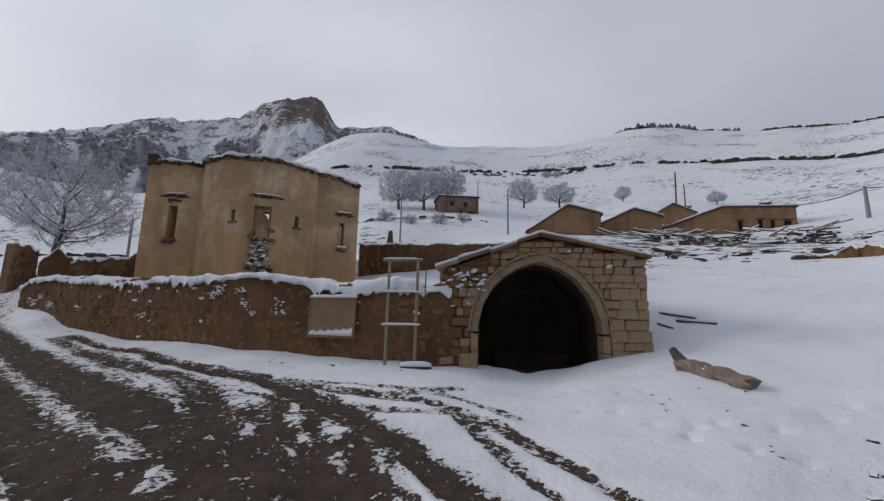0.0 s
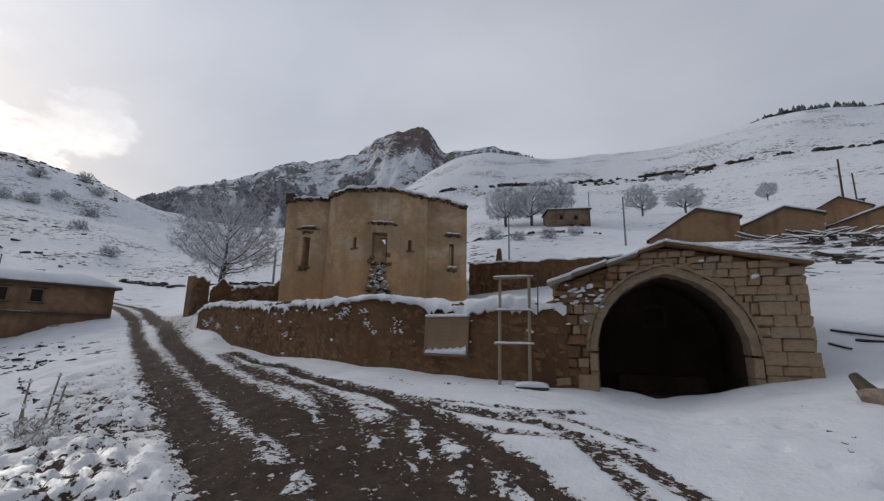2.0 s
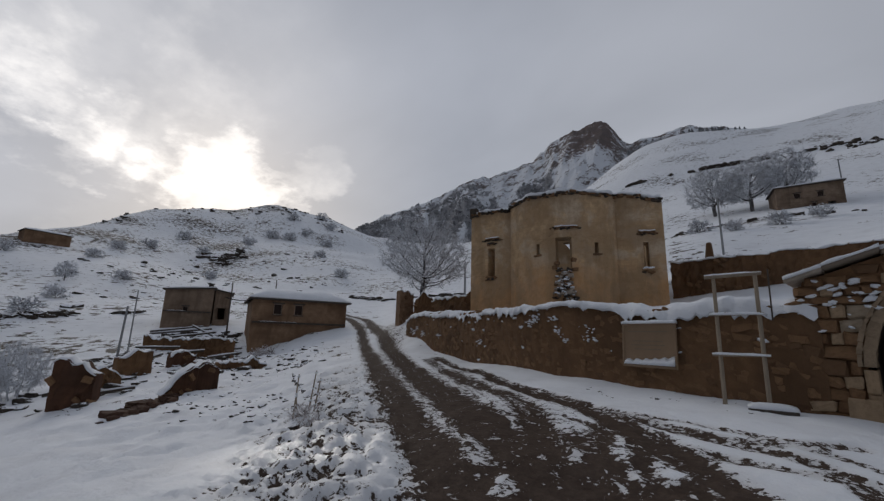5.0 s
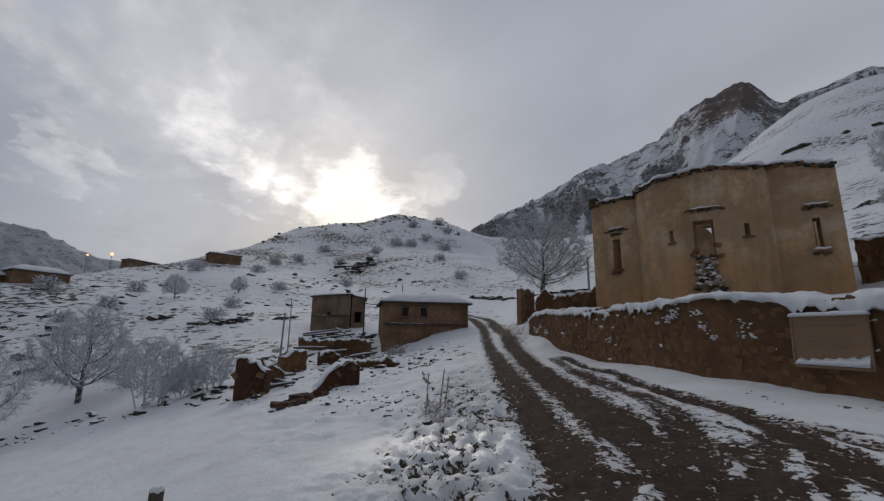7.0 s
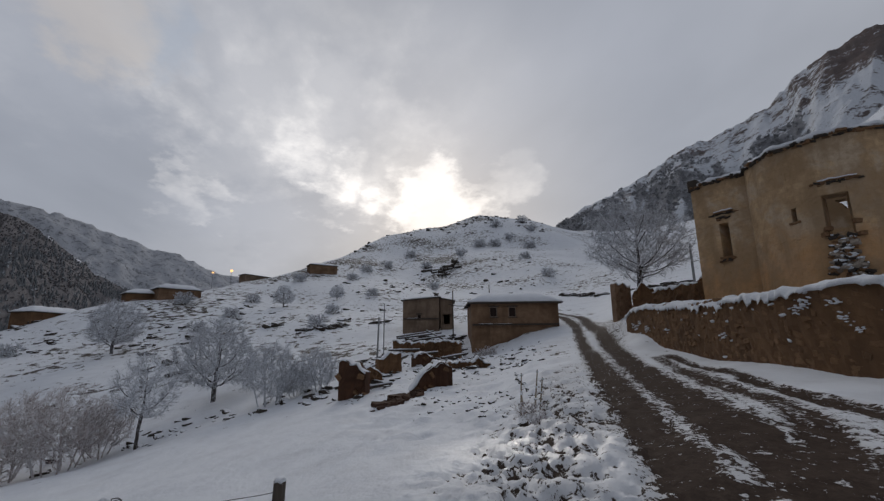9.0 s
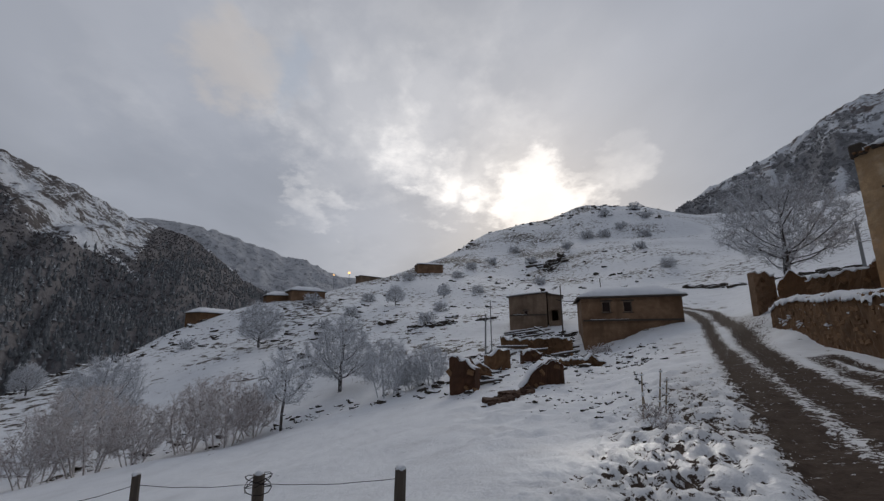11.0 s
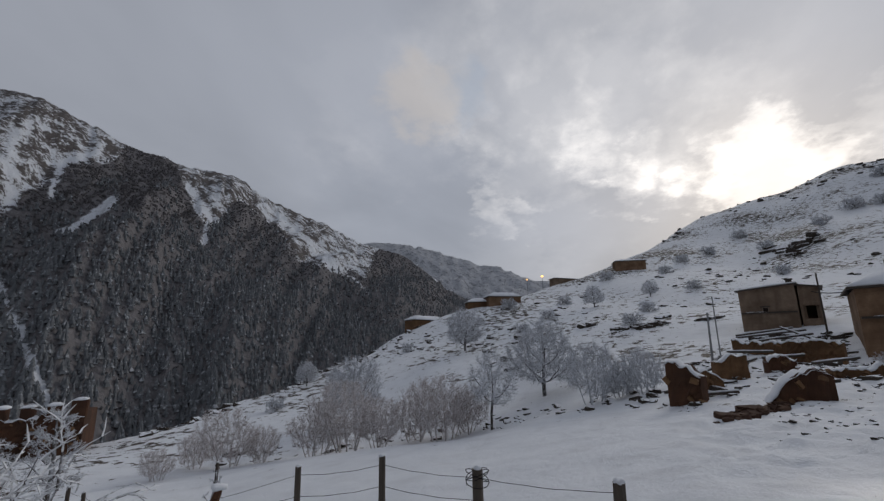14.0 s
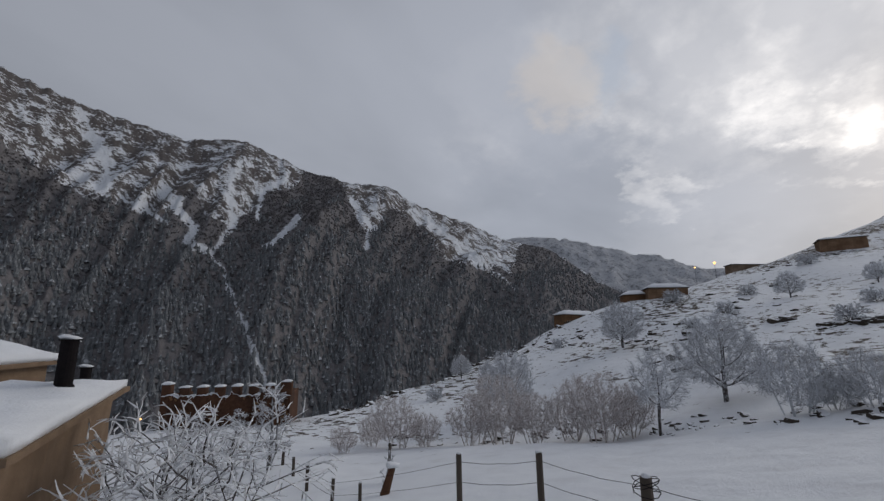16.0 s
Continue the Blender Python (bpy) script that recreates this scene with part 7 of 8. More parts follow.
def plant_forest():
    deg, V, x, y, z = FOREST
    rs = np.random.RandomState(5)
    mask = forest_woods(deg, V, z)
    angle = forest_angle(deg, V, z)
    n_a, n_r = deg.shape
    con, bare = [], []
    tries = 0
    while (len(con) < 12500 or len(bare) < 13000) and tries < 160000:
        tries += 1
        i, v = rs.randint(1, n_a - 1), rs.rand() ** 0.8
        j = min(int(v * 149), 147)
        d = deg[i, j]
        if d < 102 or d > 188 or mask[i, j] < 0.45:
            continue
        u, w = rs.rand(), rs.rand()
        px = x[i, j] + (x[i, j + 1] - x[i, j]) * u + (x[i + 1, j] - x[i, j]) * w
        py = y[i, j] + (y[i, j + 1] - y[i, j]) * u + (y[i + 1, j] - y[i, j]) * w
        pz = z[i, j] + (z[i, j + 1] - z[i, j]) * u + (z[i + 1, j] - z[i, j]) * w
        line = np.interp(d, [100, 120, 130, 138, 148, 156, 164, 172, 188], [7, 5, 8, 11, 13, 7, 10, 12, 12])
        share = np.clip(0.5 + (line - angle[i, j]) / 9.0 + 0.8 * float(fbm(np.float64(d / 3), np.float64(angle[i, j] / 3), 3)), 0.0, 0.9)
        if rs.rand() < share:
            if len(con) < 12500:
                con.append(((px, py, pz - 1), 4.5 + 5.0 * rs.rand(), tries))
        elif len(bare) < 13000:
            bare.append(((px, py, pz - 0.5), 2.2 + 1.8 * rs.rand(), tries))
    low_poly_wood("conifer_forest", "dark conifers dusted with snow on the mountainside", con, M_CONIFER, conifer)
    low_poly_wood("bare_forest", "grey leafless woods dusted with frost on the mountainside", bare, M_BARECROWN, bare_crown)
    # brush on the flank of the rocky mountain
    deg, V, x, y, z = PEAK
    mask = peak_woods(deg, V, z)
    brush, tries = [], 0
    while len(brush) < 3400 and tries < 60000:
        tries += 1
        i, j = rs.randint(1, deg.shape[0] - 1), rs.randint(20, 150)
        if mask[i, j] < 0.30 + 0.35 * rs.rand():
            continue
        u = rs.rand()
        brush.append(((x[i, j] * (1 - u) + x[i - 1, j] * u, y[i, j] * (1 - u) + y[i - 1, j] * u, z[i, j] * (1 - u) + z[i - 1, j] * u - 0.8), 2.4 + 3.0 * rs.rand(), tries))
    low_poly_wood("bare_brush", "grey frosted brush on the flank of the rocky mountain", brush, M_BRUSH, bare_crown)
    # scattered pines along the ridges of the near hills
    ridge = []
    for deg0, deg1, d0, d1, count, h in ((2.5, 9.0, 262, 282, 60, 3.6), (7, 14, 300, 420, 60, 4.0), (-37, -23.5, 262, 274, 90, 2.8), (-32.5, -26, 262, 272, 90, 4.2)):
        for k in range(count):
            q = on_ground(rs.uniform(deg0, deg1), rs.uniform(d0, d1), 0.5)
            ridge.append((tuple(q), h * rs.uniform(0.5, 1.2), k))
    low_poly_wood("ridge_pines", "low dark pines along the ridge", ridge, M_CONIFER, conifer)


plant_forest()

# ---- ruins, stones, poles, fence and small things ----
def ruin_wall(name, label, a, b, foot, tops, mat, thick=0.55, category="ruined wall", snow=0.10, group="", caps=True, jag=0.38):
    """A broken wall between two places, its top following heights given left to right."""
    a, b = Vector((a.x, a.y, 0)), Vector((b.x, b.y, 0))
    w = (b - a).length
    turn = math.atan2(b.y - a.y, b.x - a.x)
    t = thing(name, Matrix.Translation((a.x, a.y, foot)) @ Matrix.Rotation(turn, 4, "Z"), label, category, group)
    xs = np.linspace(0, w, max(10, int(w / 0.14)))
    def top(s):
        z = float(np.interp(s / w, np.linspace(0, 1, len(tops)), tops))
        return z - foot + jag * float(fbm(np.float64(s * 2.2 + a.x), np.float64(a.y), 5, 0.65))
    f, _ = straight(0, 0, w, 0)
    part("wall", pierced_wall(f, list(xs), -1.0, top, [], thick, dz=0.22, rough=0.09, seed=int(abs(a.x) * 10)), mat, t)
    if caps:
        rows = [[Vector((s, y, top(s) - 0.02)) for y in (-0.07, thick * 0.25, thick * 0.7, thick + 0.05)] for s in xs]
        part("snow_cap", snow_sheet(rows, lump=0.12, thick=snow, seed=int(w * 5)), M_SNOW, t, smooth=True)
    rnd = random.Random(int(w * 100))
    for k in range(int(w * 3)):
        s = rnd.uniform(0, w)
        q = rnd.uniform(0.14, 0.34)
        piece("stone", rnd.choice(FIELD_STONES), t, Matrix.Translation((s, -0.02, rnd.uniform(0.0, max(0.2, top(s) - 0.1)))) @ Euler((rnd.random(), rnd.random(), rnd.random())).to_matrix().to_4x4() @ Matrix.Diagonal((q, 0.2, q * 0.6, 1)))
    return t


def zg(deg, d):
    return on_ground(deg, d).z


r = "broken walls below the road"
ruin_wall("ruined_wall", "leaning stub of red-brown adobe wall in the snow", bearing(82.4, 21.5), bearing(79.0, 21.0), -1.5, (0.35, 0.3, 0.1, -0.25), M_RED, 0.7, group=r)
ruin_wall("ruined_wall", "broken red-brown adobe wall capped with snow", bearing(73.2, 20.0), bearing(67.6, 20.6), -1.2, (-0.85, -0.2, 0.1, 0.3, 0.2), M_RED, 0.7, group=r)
ruin_wall("ruined_wall", "low red-brown wall stub among rubble", bearing(72.6, 28.5), bearing(70.2, 29), -0.5, (0.3, 0.55, 0.2), M_RED, 0.6, group=r)
ruin_wall("ruined_wall", "low dark wall stub under snow", bearing(77.4, 27.5), bearing(74.3, 28), -0.8, (0.25, 0.35, 0.3), M_RUBBLE, 0.6, group=r)
ruin_wall("ruined_wall", "low dark stone wall under snow", bearing(79.6, 24.5), bearing(76.8, 25), -1.2, (-0.15, -0.25, -0.5), M_RUBBLE, 0.5, group=r)
ruin_wall("ruined_wall", "long low stone footing under snow", bearing(70.0, 26), bearing(62.5, 27.5), -0.6, (-0.1, -0.05, 0.15, 0.1), M_RUBBLE, 0.5, group=r)
ruin_wall("ruined_wall", "terrace wall of dark stones half under snow", bearing(75.5, 37), bearing(66.5, 35), -0.2, (1.1, 1.0, 1.2, 0.9), M_RUBBLE, 0.5, group=r)
# the ruined gateway by the tree, and the wall that runs to the church
ruin_wall("ruined_gateway", "ruined stone gateway stub beside an old tree", bearing(46.3, 31.5), bearing(44.5, 32), 1.9, (z_at(6.3, 31.5), z_at(6.4, 31.5), z_at(5.9, 32)), M_ADOBE, 0.7, "gateway")
ruin_wall("ruined_wall", "broken brown wall with snow behind the terrace", bearing(44.4, 31.0), bearing(41.4, 31), 2.4, (4.3, 4.9, 4.7, 4.2), M_RUBBLE, 0.6)
ruin_wall("ruined_wall", "low snow-covered rubble wall running to the church", bearing(42.0, 27.5), bearing(36.6, 25.0), 2.6, (3.9, 4.1, 4.2, 4.3), M_RUBBLE, 0.6)
# the long wall behind the church yard
ruin_wall("yard_wall", "long brown yard wall with snow along its top", bearing(11.6, 25), bearing(-8.5, 24), 3.2, (z_at(9.7, 25), z_at(10.2, 24), z_at(10.5, 23.5), z_at(10.6, 23.5)), M_RUBBLE, 0.5, "wall", jag=0.14)
p = bearing(7.5, 27.5, 0)
stele = thing("stone_stele", Matrix.Translation((p.x, p.y, z_at(9.5, 27.5))), "small weathered standing stone on the snowy bank", "stone")
part("shaft", box(0.5, 0.35, 1.35, (0, 0, -0.2), 0.09), M_FIELD, stele)
for v in stele.children[0].data.vertices:
    if v.co.z > 0.8:
        v.co.x, v.co.y = v.co.x * 0.55 + 0.03, v.co.y * 0.6
# terrace wall by the village
ruin_wall("terrace_wall", "dark stone terrace wall under snow on the slope", bearing(-42.6, 29), bearing(-50.0, 27), 3.4, (z_at(7.6, 29), z_at(7.9, 28), z_at(7.4, 27)), M_RUBBLE, 0.7, "wall")

# the crenellated ruin below
def make_brick_ruin():
    t = ruin_wall("brick_ruin", "red-brown ruined building with a row of snow-capped stumps", bearing(162.3, 46), bearing(148.7, 43), -7.2, (-3.3, -3.5, -3.4, -3.5, -3.4, -3.5), M_RED, 0.8, "ruin")
    w = 10.9
    for k in range(8):
        x = 0.35 + (w - 0.7) * k / 7
        h = 1.0 if k not in (0, 7) else 1.3
        s = part("stump", box(0.75 if k < 7 else 1.0, 0.8, h, (x, 0.4, 3.45), 0.08), M_RED, t, "snow-capped masonry stump")
        part("stump_snow", snow_sheet([[Vector((x - 0.42 + 0.84 * i / 4, -0.02 + 0.84 * j / 4, 3.45 + h)) for j in range(5)] for i in range(5)], lump=0.05, thick=0.2), M_SNOW, s, smooth=True)
    for x in (0.3, w - 0.4):
        part("side_wall", box(0.8, 5.0, 4.6, (x, 2.9, -1.0), 0.05), M_RED, t)


make_brick_ruin()


def stone_row(name, label, line, n, size, deep=1.0, mat=None):
    """Stones strewn along a line of (bearing, distance), as one mass."""
    rs = random.Random(int(line[0][0] * 10) + n)
    spots = []
    for k in range(n):
        u = rs.random() * (len(line) - 1)
        i = min(int(u), len(line) - 2)
        f = u - i
        d = line[i][1] + (line[i + 1][1] - line[i][1]) * f + max(-1.6, min(1.6, rs.gauss(0, 1))) * deep
        spots.append((line[i][0] + (line[i + 1][0] - line[i][0]) * f, d, size * rs.choice((0.4, 0.5, 0.6, 0.8, 1.0, 1.4)), Euler((rs.uniform(-0.25, 0.25), rs.uniform(-0.25, 0.25), rs.random() * 6)), rs.randrange(6)))
    a, d = np.radians([e[0] for e in spots]), np.array([e[1] for e in spots])
    x, y = -np.sin(a) * d, np.cos(a) * d
    z = height(x, y) + near_noise(x, y, d)
    gap = fbm(np.degrees(a) * 0.9, np.full(len(spots), n * 0.1), 3)
    verts, faces = [], []
    for k, (_, _, s, e, kind) in enumerate(spots):
        if gap[k] < -0.2:
            continue
        m = Matrix.Translation((x[k], y[k], z[k] + s * 0.02)) @ e.to_matrix().to_4x4() @ Matrix.Diagonal((s * 1.6, s, s * 0.6, 1))
        me = DARK_STONES[kind]
        o = len(verts)
        verts += [m @ v.co for v in me.vertices]
        faces += [tuple(o + i2 for i2 in q.vertices) for q in me.polygons]
    return tagged(mesh_object(name, verts, faces, mat or M_DARK_ISLAND), label, "stones", kind="stuff")


stone_row("dry_stone_wall", "dark tumbled stone wall across the snowy hillside", [(16, 190), (8, 182), (-6, 178), (-15, 176), (-24, 176), (-34, 174), (-42, 170), (-50, 166)], 620, 1.3, 0.5)
stone_row("dry_stone_wall", "short line of dark stones high on the hill", [(-39, 245), (-44, 240), (-50, 236)], 150, 1.1, 0.4)
stone_row("dry_stone_wall", "line of dark stones on the hill below the pines", [(-3, 178), (-8, 172), (-15, 170), (-19, 174)], 120, 0.9, 2.5)
stone_row("dry_stone_wall", "low stone edge on the slope above the church", [(12, 62), (4, 66), (-6, 64)], 90, 0.45, 0.8)
stone_row("rock_outcrop", "low grey rock band along the ridge", [(-23.5, 268), (-27, 268), (-30, 268), (-37, 268)], 220, 2.0, 2.2)
stone_row("rubble", "dark rubble and stones below the village houses", [(-26, 44), (-33, 42), (-42, 43), (-50, 41)], 430, 0.30, 4.0)
stone_row("rubble", "dark stones along the foot of the village slope", [(-27, 31), (-35, 30), (-46, 30)], 40, 0.4, 1.5)
stone_row("rubble", "tumbled red-brown stones below the broken wall", [(71.8, 19.6), (74.5, 17.6), (78, 15.2)], 300, 0.24, 0.35, M_RUIN_ISLAND)
stone_row("rubble", "stones and clods strewn over the slope by the houses", [(55, 28), (62, 26), (70, 30), (78, 27), (82, 24)], 380, 0.14, 3.5)
stone_row("rubble", "small stones poking through the snow beside the road", [(57, 8), (62, 12), (68, 16), (74, 16)], 170, 0.08, 2.2)
stone_row("rubble", "dark rubble between the roadside houses", [(66, 40), (70, 42), (75, 40)], 200, 0.36, 2.5)
stone_row("hill_rocks", "dark rocks breaking through the snow of the far slope", [(66.5, 158), (68.5, 150), (71.5, 158)], 26, 2.4, 4.5)
stone_row("hill_rocks", "scattered dark stones on the far slope", [(56, 110), (66, 120), (76, 110), (86, 100), (96, 80), (104, 72)], 260, 0.7, 24.0)
stone_row("hill_rocks", "stony ledges on the far slope", [(100, 60), (108, 75), (116, 82), (124, 70)], 120, 0.5, 7.0)
stone_row("hill_rocks", "line of dark stones along a terrace of the slope", [(76, 62), (82, 60), (88, 58)], 130, 0.5, 0.8)
stone_row("hill_rocks", "dark stones along the road bank", [(37, 60), (44, 70), (50, 78), (53, 82)], 120, 0.7, 1.0)
stone_row("hill_rocks", "rough ground among the bushes of the hollow", [(82, 24), (92, 27), (103, 28), (113, 31), (124, 32), (136, 33)], 170, 0.28, 1.6)
stone_row("hill_rocks", "stones along the crest above the valley", [(112, 96), (122, 80), (134, 60), (146, 44)], 160, 0.6, 2.0)
stone_row("hill_rocks", "broken rock on the far hilltop", [(54, 255), (60, 262), (66, 255), (76, 245), (82, 225)], 150, 1.0, 16.0)
stone_row("rubble", "ragged line of stones and clods down the snowy bank", [(60.2, 24), (58.9, 17), (58.0, 13.5), (57.0, 11.0)], 110, 0.075, 0.14)
stone_row("clods", "dark clods showing through the snow by the fountain", [(-24, 8.5), (-32, 8), (-40, 7), (-46, 6)], 30, 0.045, 0.8)
stone_row("clods", "dark clods in the snow bank below the wall", [(3, 10.2), (12, 10.6), (22, 11.5)], 40, 0.05, 0.4)


M_OLDLOG = plain("grey_old_log", (0.30, 0.235, 0.19), (0.15, 0.115, 0.092), 16, bump=0.7, dist=0.03).m


def make_log():
    a, b = on_ground(-29.2, 9.6), on_ground(-36.0, 8.7)
    t = thing("log", Matrix.Translation(a), "old grey-brown log half sunk in the snow near the fountain", "log")
    d = b - a
    bm = bmesh.new()
    n, sides, ring = 26, 12, []
    side = Vector((-d.y, d.x, 0)).normalized()
    for k in range(n + 1):
        f = k / n
        p = d * f + Vector((0, 0, 0.07 + 0.03 * math.sin(k * 0.5))) + side * 0.05 * math.sin(f * 5)
        r = 0.135 + 0.03 * math.sin(f * 4.0)
        row = []
        for q in range(sides):
            w = 2 * math.pi * q / sides
            rr = r * (1 + 0.45 * float(fbm(np.float64(q * 1.9), np.float64(f * 5), 4, 0.6)) + (0.18 if q in (2, 5, 9) else 0))
            row.append(bm.verts.new(p + side * math.cos(w) * rr * 1.15 + Vector((0, 0, math.sin(w) * rr * 0.9)) + d.normalized() * (0.08 * math.sin(q * 2.3) if k in (0, n) else 0)))
        ring.append(row)
    for k in range(n):
        for q in range(sides):
            bm.faces.new((ring[k][q], ring[k][(q + 1) % sides], ring[k + 1][(q + 1) % sides], ring[k + 1][q]))
    bm.faces.new(ring[0]); bm.faces.new(ring[-1])
    part("trunk", bm, M_OLDLOG, t)
    bm = bmesh.new()
    tube(bm, d * 0.10 + Vector((0, 0, 0.08)), d * -0.02 + Vector((0, 0.05, 0.22)), 0.12, 0.10, 8)
    tube(bm, d * -0.02 + Vector((0, 0.05, 0.22)), d * -0.10 + Vector((0, 0.08, 0.36)), 0.10, 0.07, 8)
    part("branch_stub", bm, M_DARKWOOD, t)
    rows = [[d * (0.06 + 0.34 * i / 14) + side * j + Vector((0, 0, 0.165 - abs(j) * 0.5)) for j in (-0.09, -0.04, 0.0, 0.05)] for i in range(15)]
    part("log_snow", snow_sheet(rows, lump=0.08, thick=0.04), M_SNOW, t, smooth=True)


stone_row("rubble", "tumbled dark stones and clods between the ruined walls", [(64, 30), (70, 33), (75, 31), (80, 27)], 320, 0.30, 4.0)
make_log()


def make_beam(name, label, a, b, r, mat=M_DARKWOOD, group="beams in the snow", snow=True, bent=False):
    t = thing(name, Matrix.Translation(a), label, "beam", group)
    d = b - a
    bm = bmesh.new()
    crook = Vector((-d.y, d.x, d.length * 0.6)) * (0.06 * math.sin(a.x * 7 + b.y * 3)) if bent else Vector((0, 0, 0))
    at = lambda f: d * f + crook * math.sin(f * math.pi) + Vector((0, 0, r * 0.6))
    for f in range(4 if bent else 1):
        n = 4 if bent else 1
        tube(bm, at(f / n), at((f + 1) / n), r * (1 - 0.15 * f / n), r * (1 - 0.15 * (f + 1) / n), 7)
    part("beam", bm, mat, t)
    if snow:
        side = Vector((-d.y, d.x, 0)).normalized() * r * 0.7
        rows = [[at(i / 8) + side * j + Vector((0, 0, r * 0.75)) for j in (-1, 0, 1)] for i in range(9)]
        part("beam_snow", snow_sheet(rows, lump=0.02, thick=r * (1.5 if bent else 0.6), rim=0.6), M_SNOW, t, smooth=True)


for a0, d0, a1, d1, rr in ((-27.3, 14.6, -31.0, 14.2, 0.035), (-29.0, 14.0, -33.0, 13.6, 0.04), (-27.0, 13.6, -28.6, 13.3, 0.03)):
    make_beam("beam", "dark beam half sunk in the snow beside the fountain", on_ground(a0, d0), on_ground(a1, d1), rr)
rnd = random.Random(41)
for k in range(46):
    a0 = rnd.uniform(-43, -22)
    d0 = rnd.uniform(44, 51)
    q = on_ground(a0, d0) + Vector((0, 0, rnd.uniform(0, 0.5)))
    e = on_ground(a0 + rnd.choice((-1, -1, 1)) * rnd.uniform(0.8, 2.6), d0 + rnd.uniform(-2, 2)) + Vector((0, 0, rnd.uniform(0, 0.9)))
    make_beam("pole", "snow-covered pole in a stack below the village houses", q, e, rnd.uniform(0.05, 0.09), group="poles below the houses", bent=True)
for a0, d0, z0, a1, d1, z1 in ((75, 44, 0.3, 69, 42, 0.8), (74, 40, 0.2, 68.5, 41, 0.6), (66.0, 38, 0.4, 71, 43, 0.9), (70, 36, 0.2, 65.5, 36.8, 0.7), (78.5, 22.2, 0.1, 75.5, 22.4, 0.1), (73, 33, 0.2, 69.5, 34, 0.5), (76, 36, 0.3, 72, 34, 0.4), (71.5, 38, 0.5, 67, 37, 0.9), (77, 30, 0.1, 73.5, 31.5, 0.5), (69, 31, 0.1, 65.5, 32.5, 0.3), (75, 46.5, 0.2, 70, 45.5, 0.5), (79.5, 28, 0.2, 77.5, 30, 0.3)):
    make_beam("beam", "loose beam with snow among the ruins", on_ground(a0, d0) + Vector((0, 0, z0)), on_ground(a1, d1) + Vector((0, 0, z1)), 0.09, group="beams among the ruins")


def make_pole(deg, d, top_el, label, r=0.09, mat=M_GREYPOST, lean=(0, 0), arm=False, name="utility_pole"):
    p = on_ground(deg, d)
    h = z_at(top_el, d) - p.z
    t = thing(name, Matrix.Translation(p), label, "pole", "utility poles")
    bm = bmesh.new()
    tube(bm, (0, 0, -0.4), (lean[0], lean[1], h), r, r * 0.7, 8)
    part("shaft", bm, mat, t)
    if arm:
        bm = box(1.1, 0.08, 0.09, (lean[0], lean[1], h - 0.35), turn=radians(deg))
        part("crossarm", bm, M_DARKWOOD, t)
        for s in (-0.45, 0.45):
            bm = bmesh.new()
            q = Vector((lean[0] + s * math.cos(radians(deg)), lean[1] + s * math.sin(radians(deg)), h - 0.26))
            tube(bm, q, q + Vector((0, 0, 0.16)), 0.035, 0.03, 6)
            part("insulator", bm, M_GREYPOST, t)
    return p + Vector((lean[0], lean[1], h))


grey = "thin grey utility pole standing in the snow"
dark = "dark wooden pole standing in the snow"
make_pole(77.6, 29, 2.5, dark, 0.07, M_GREYPOST, (0.05, 0.1))
make_pole(76.7, 33, 4.3, dark, 0.05, M_GREYPOST)
make_pole(67.4, 44, 6.0, dark, 0.08, M_DARKWOOD)
make_pole(62.4, 62, 6.7, dark, 0.08, M_DARKWOOD)
make_pole(37.5, 40, 10.4, grey, 0.12)
make_pole(6.1, 44, 16.8, grey, 0.10)
make_pole(-8.9, 50, 17.7, grey, 0.12)
make_pole(-4.7, 84, 18.7, grey, 0.11)
make_pole(-29.8, 66, 18.1, "tall dark wooden pole behind the village houses", 0.14, M_DARKWOOD, (0.2, 0))
make_pole(-30.8, 72, 16.5, dark, 0.11, M_DARKWOOD)
far_top = make_pole(-46.3, 58, 13.6, "pale concrete utility pole on the slope", 0.20)


def sweep(points, r, sides=4):
    """One unbroken wire through places."""
    bm = bmesh.new()
    rings = []
    for k, p in enumerate(points):
        d = (points[min(k + 1, len(points) - 1)] - points[max(k - 1, 0)]).normalized()
        u = d.orthogonal().normalized()
        w = d.cross(u)
        if rings and (rings[-1][0].co - points[k - 1]).dot(u) < 0:
            u, w = -u, -w
        rings.append([bm.verts.new(p + (u * math.cos(2 * math.pi * i / sides) + w * math.sin(2 * math.pi * i / sides)) * r) for i in range(sides)])
    for a, b in zip(rings[:-1], rings[1:]):
        for i in range(sides):
            bm.faces.new((a[i], a[(i + 1) % sides], b[(i + 1) % sides], b[i]))
    return bm


def make_wire(name, label, a, b, sag, r, group=""):
    t = thing(name, Matrix.Translation(a), label, "wire", group)
    d = b - a
    bm = sweep([d * f - Vector((0, 0, sag * 4 * f * (1 - f))) for f in (k / 12 for k in range(13))], r)
    part("strand", bm, M_METAL, t)


make_wire("overhead_wire", "dark overhead wire sagging from pole to roof", bearing(-40.0, 59.5, z_at(12.8, 59.5)), far_top - Vector((0, 0, 0.2)), 0.5, 0.045, "overhead wires")
make_wire("overhead_wire", "dark overhead wire leading down the slope", far_top - Vector((0, 0, 0.2)), bearing(-62, 60, z_at(12.5, 60)), 0.5, 0.045, "overhead wires")
make_wire("overhead_wire", "low cable between roadside house and pole", bearing(68.0, 50, z_at(4.2, 50)), bearing(65.0, 40, z_at(4.0, 40)), 0.15, 0.05, "overhead wires")


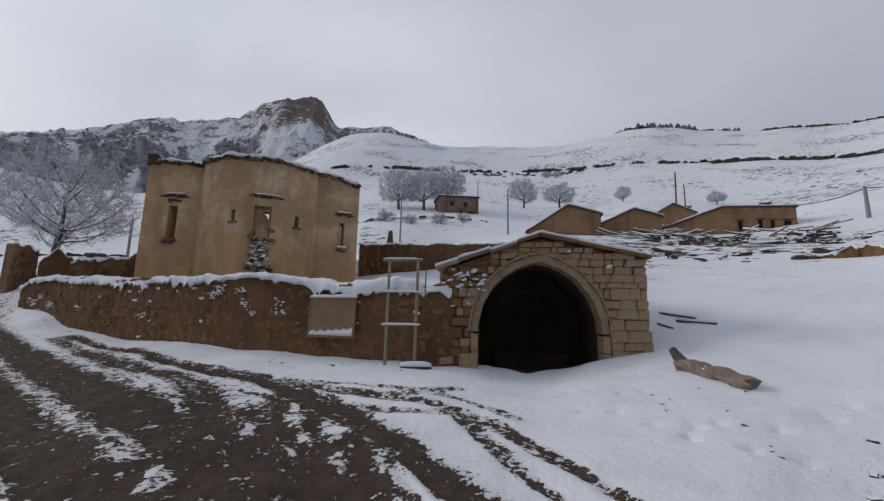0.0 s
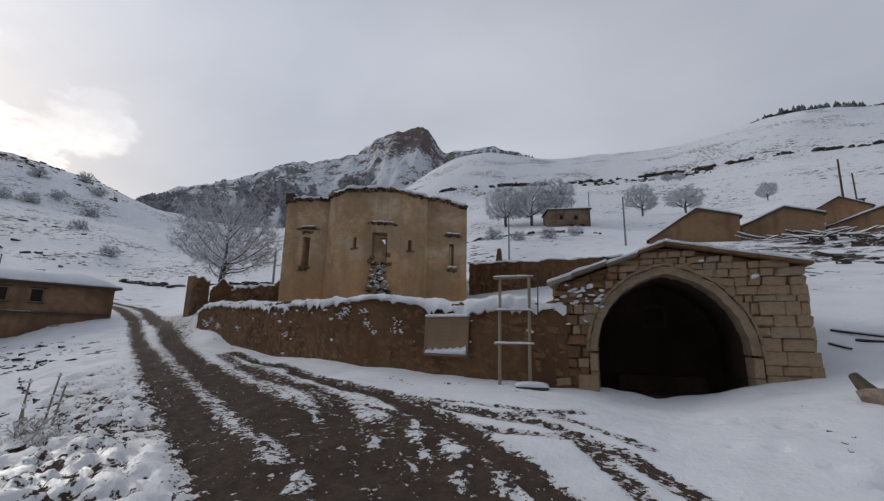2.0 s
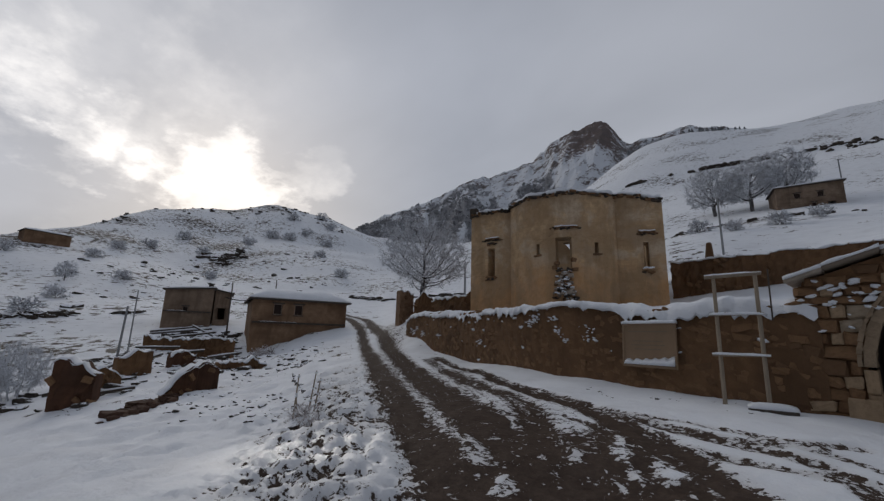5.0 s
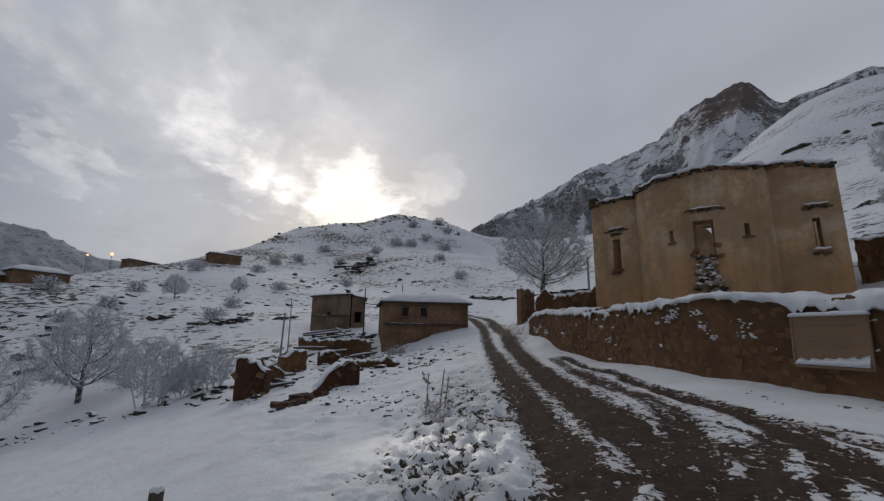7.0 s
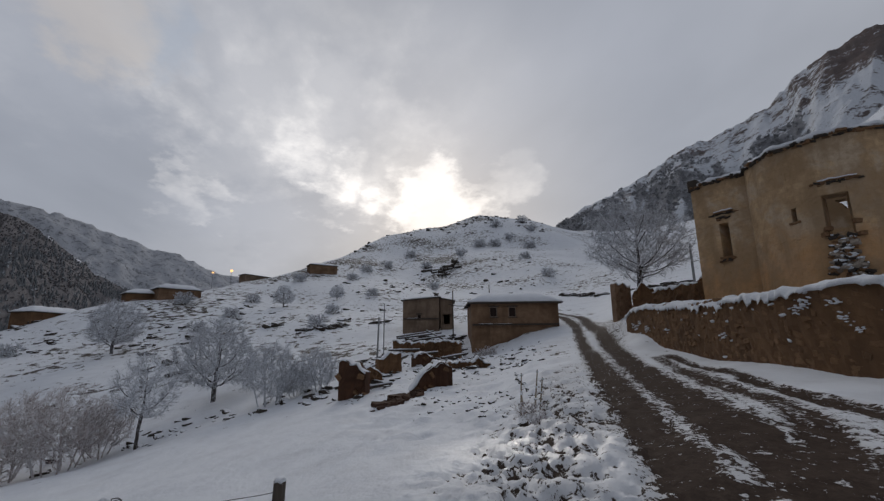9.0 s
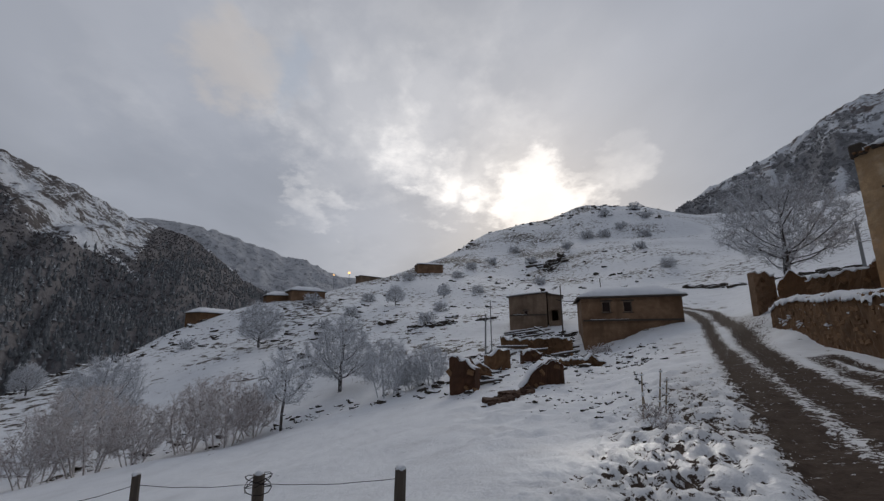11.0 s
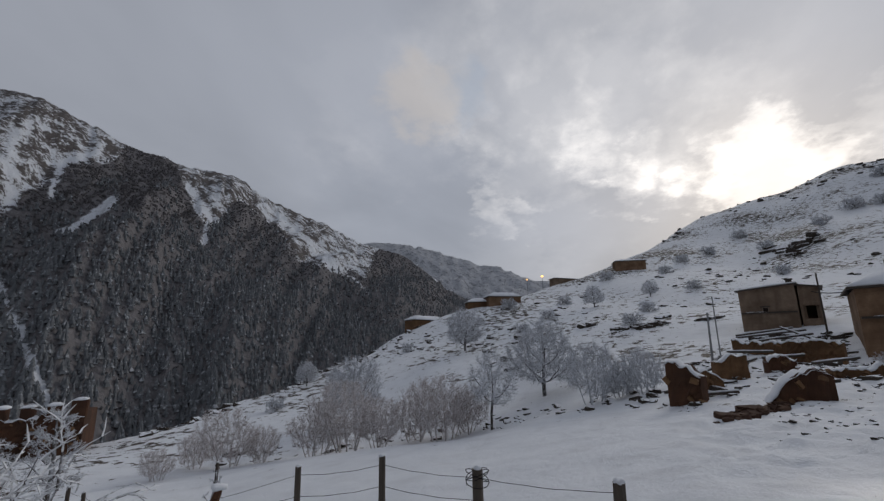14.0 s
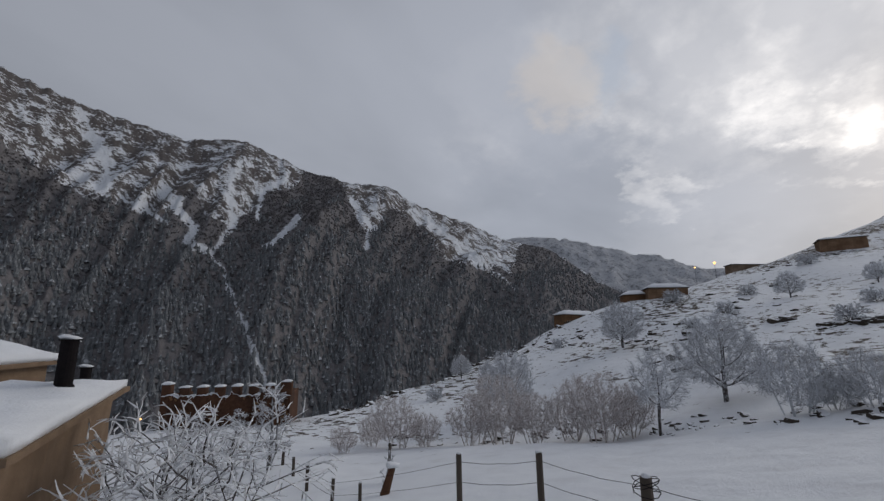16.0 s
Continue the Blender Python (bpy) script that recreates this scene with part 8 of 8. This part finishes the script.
# the wire fence below the road
POSTS = [(88.9, 5.6, -16.2, 0.075), (105.5, 6.6, -15.6, 0.085), (117.4, 7.0, -14.0, 0.055), (127.4, 7.3, -14.4, 0.05), (139.8, 11.0, -17.1, 0.045), (143.2, 12.5, -16.5, 0.05),
         (146.2, 15.5, -14.9, 0.06), (147.8, 18.0, -13.9, 0.06), (149.1, 21.5, -13.2, 0.07), (136.3, 16.0, -13.0, 0.05)]
fence = thing("wire_fence", Matrix.Identity(4), "rough wire fence on dark wooden posts in deep snow", "fence")
tops = []
for k, (deg, d, el, r) in enumerate(POSTS):
    p = on_ground(deg, d)
    top = z_at(el, d)
    bm = bmesh.new()
    lean = Vector((0.02 * math.sin(k * 2.1), 0.02 * math.cos(k * 1.3), 0))
    tube(bm, p - Vector((0, 0, 0.3)), Vector((p.x, p.y, top)) + lean, r, r * 0.92, 7)
    post = part("post", bm, M_DARKWOOD, fence)
    part("post_snow", blobs([((p.x + lean.x, p.y + lean.y, top + 0.005), r * 0.85)], k), M_SNOW, post, smooth=True)
    tops.append(Vector((p.x, p.y, top)))
for i, j in ((0, 1), (1, 2), (2, 3), (3, 5), (5, 6), (6, 7), (7, 8)):
    for drop in (0.12, 0.42):
        a, b = tops[i] - Vector((0, 0, drop)), tops[j] - Vector((0, 0, drop))
        bm = sweep([a.lerp(b, f) - Vector((0, 0, 0.16 * f * (1 - f) + 0.02 * math.sin(f * 18 + i) * (f * (1 - f)))) for f in (k / 10 for k in range(11))], 0.004)
        part("wire", bm, M_METAL, fence, "slack rusty fence wire")
bm = sweep([tops[1] + Vector((math.cos(k * 0.62) * 0.17, math.sin(k * 0.62) * 0.17, -0.12 + 0.10 * math.sin(k * 0.43))) for k in range(40)], 0.006)
part("wire_coil", bm, M_METAL, fence, "loose coil of wire on a post")
p = on_ground(136.8, 13.8)
stub = thing("leaning_stump", Matrix.Translation(p), "leaning red-brown stump with a cap of snow", "stump")
bm = bmesh.new()
tube(bm, (0.1, 0, -0.2), (-0.18, 0.12, 0.72), 0.16, 0.10, 8)
part("stump", bm, M_RED, stub)
part("stump_snow", blobs([((-0.2, 0.12, 0.78), 0.16)], 2), M_SNOW, stub, smooth=True)
# sticks of a broken fence beside the road
for deg, d, h, lx, ly in ((58.9, 9.4, 0.95, 0.10, 0.0), (58.3, 9.0, 0.5, -0.12, 0.0), (57.2, 9.9, 0.9, 0.14, 0.05), (56.6, 9.4, 0.75, 0.20, 0.0)):
    q = on_ground(deg, d)
    st = thing("stick", Matrix.Translation(q), "crooked pale stick standing in the snow by the road", "stick", "sticks by the road")
    bm = bmesh.new()
    tube(bm, (0, 0, -0.15), (lx, ly, h), 0.022, 0.012, 5)
    part("stem", bm, M_WOOD, st)
    tagged(part("stick_snow", blobs([((lx * f, ly * f, h * f), 0.035) for f in (0.3, 0.6, 0.95)], 5), M_SNOW, st, smooth=True), kind="stuff")
dry = make_tree("bush", "dry weeds with snow by the broken fence", "bush", on_ground(57.9, 8.9), 61, height=0.55, trunk=0.1, spread=0.28, limbs=6, kids=4, sub=0, stems=6, fine=0.006, twig_mat=M_FROST_WARM)
put_copy(dry, 56.4, 8.2, 0.7, 2.0)
put_copy(dry, 62.6, 34.0, 2.2, 1.0, "snow-laden shrub against the roadside house")
put_copy(dry, 63.6, 33.4, 1.8, 3.0, "snow-laden shrub against the roadside house")


def glow_material():
    m = Mat("lit_lamp")
    m.put("Base Color", (1.0, 0.7, 0.35)).put("Emission Color", (1.0, 0.50, 0.16)).put("Emission Strength", 2.2)
    return m.m


M_LAMP = glow_material()
for deg, d, el, r in ((95.9, 150, 8.05, 0.42), (97.9, 152, 7.7, 0.26), (163.9, 41, -8.4, 0.09)):
    q = bearing(deg, d, z_at(el, d))
    g0 = zg(deg, d)
    t = thing("street_lamp", Matrix.Translation((q.x, q.y, g0)), "lit street lamp with an orange bulb on a thin pole", "lamp", "street lamps")
    h = q.z - g0
    bm = bmesh.new()
    tube(bm, (0, 0, -0.5), (0, 0, h), 0.08, 0.06, 6)
    part("pole", bm, M_GREYPOST, t)
    bm = bmesh.new()
    bmesh.ops.create_icosphere(bm, subdivisions=2, radius=r, matrix=Matrix.Translation((0, 0, h)))
    part("bulb", bm, M_LAMP, t, "glowing orange bulb", smooth=True)
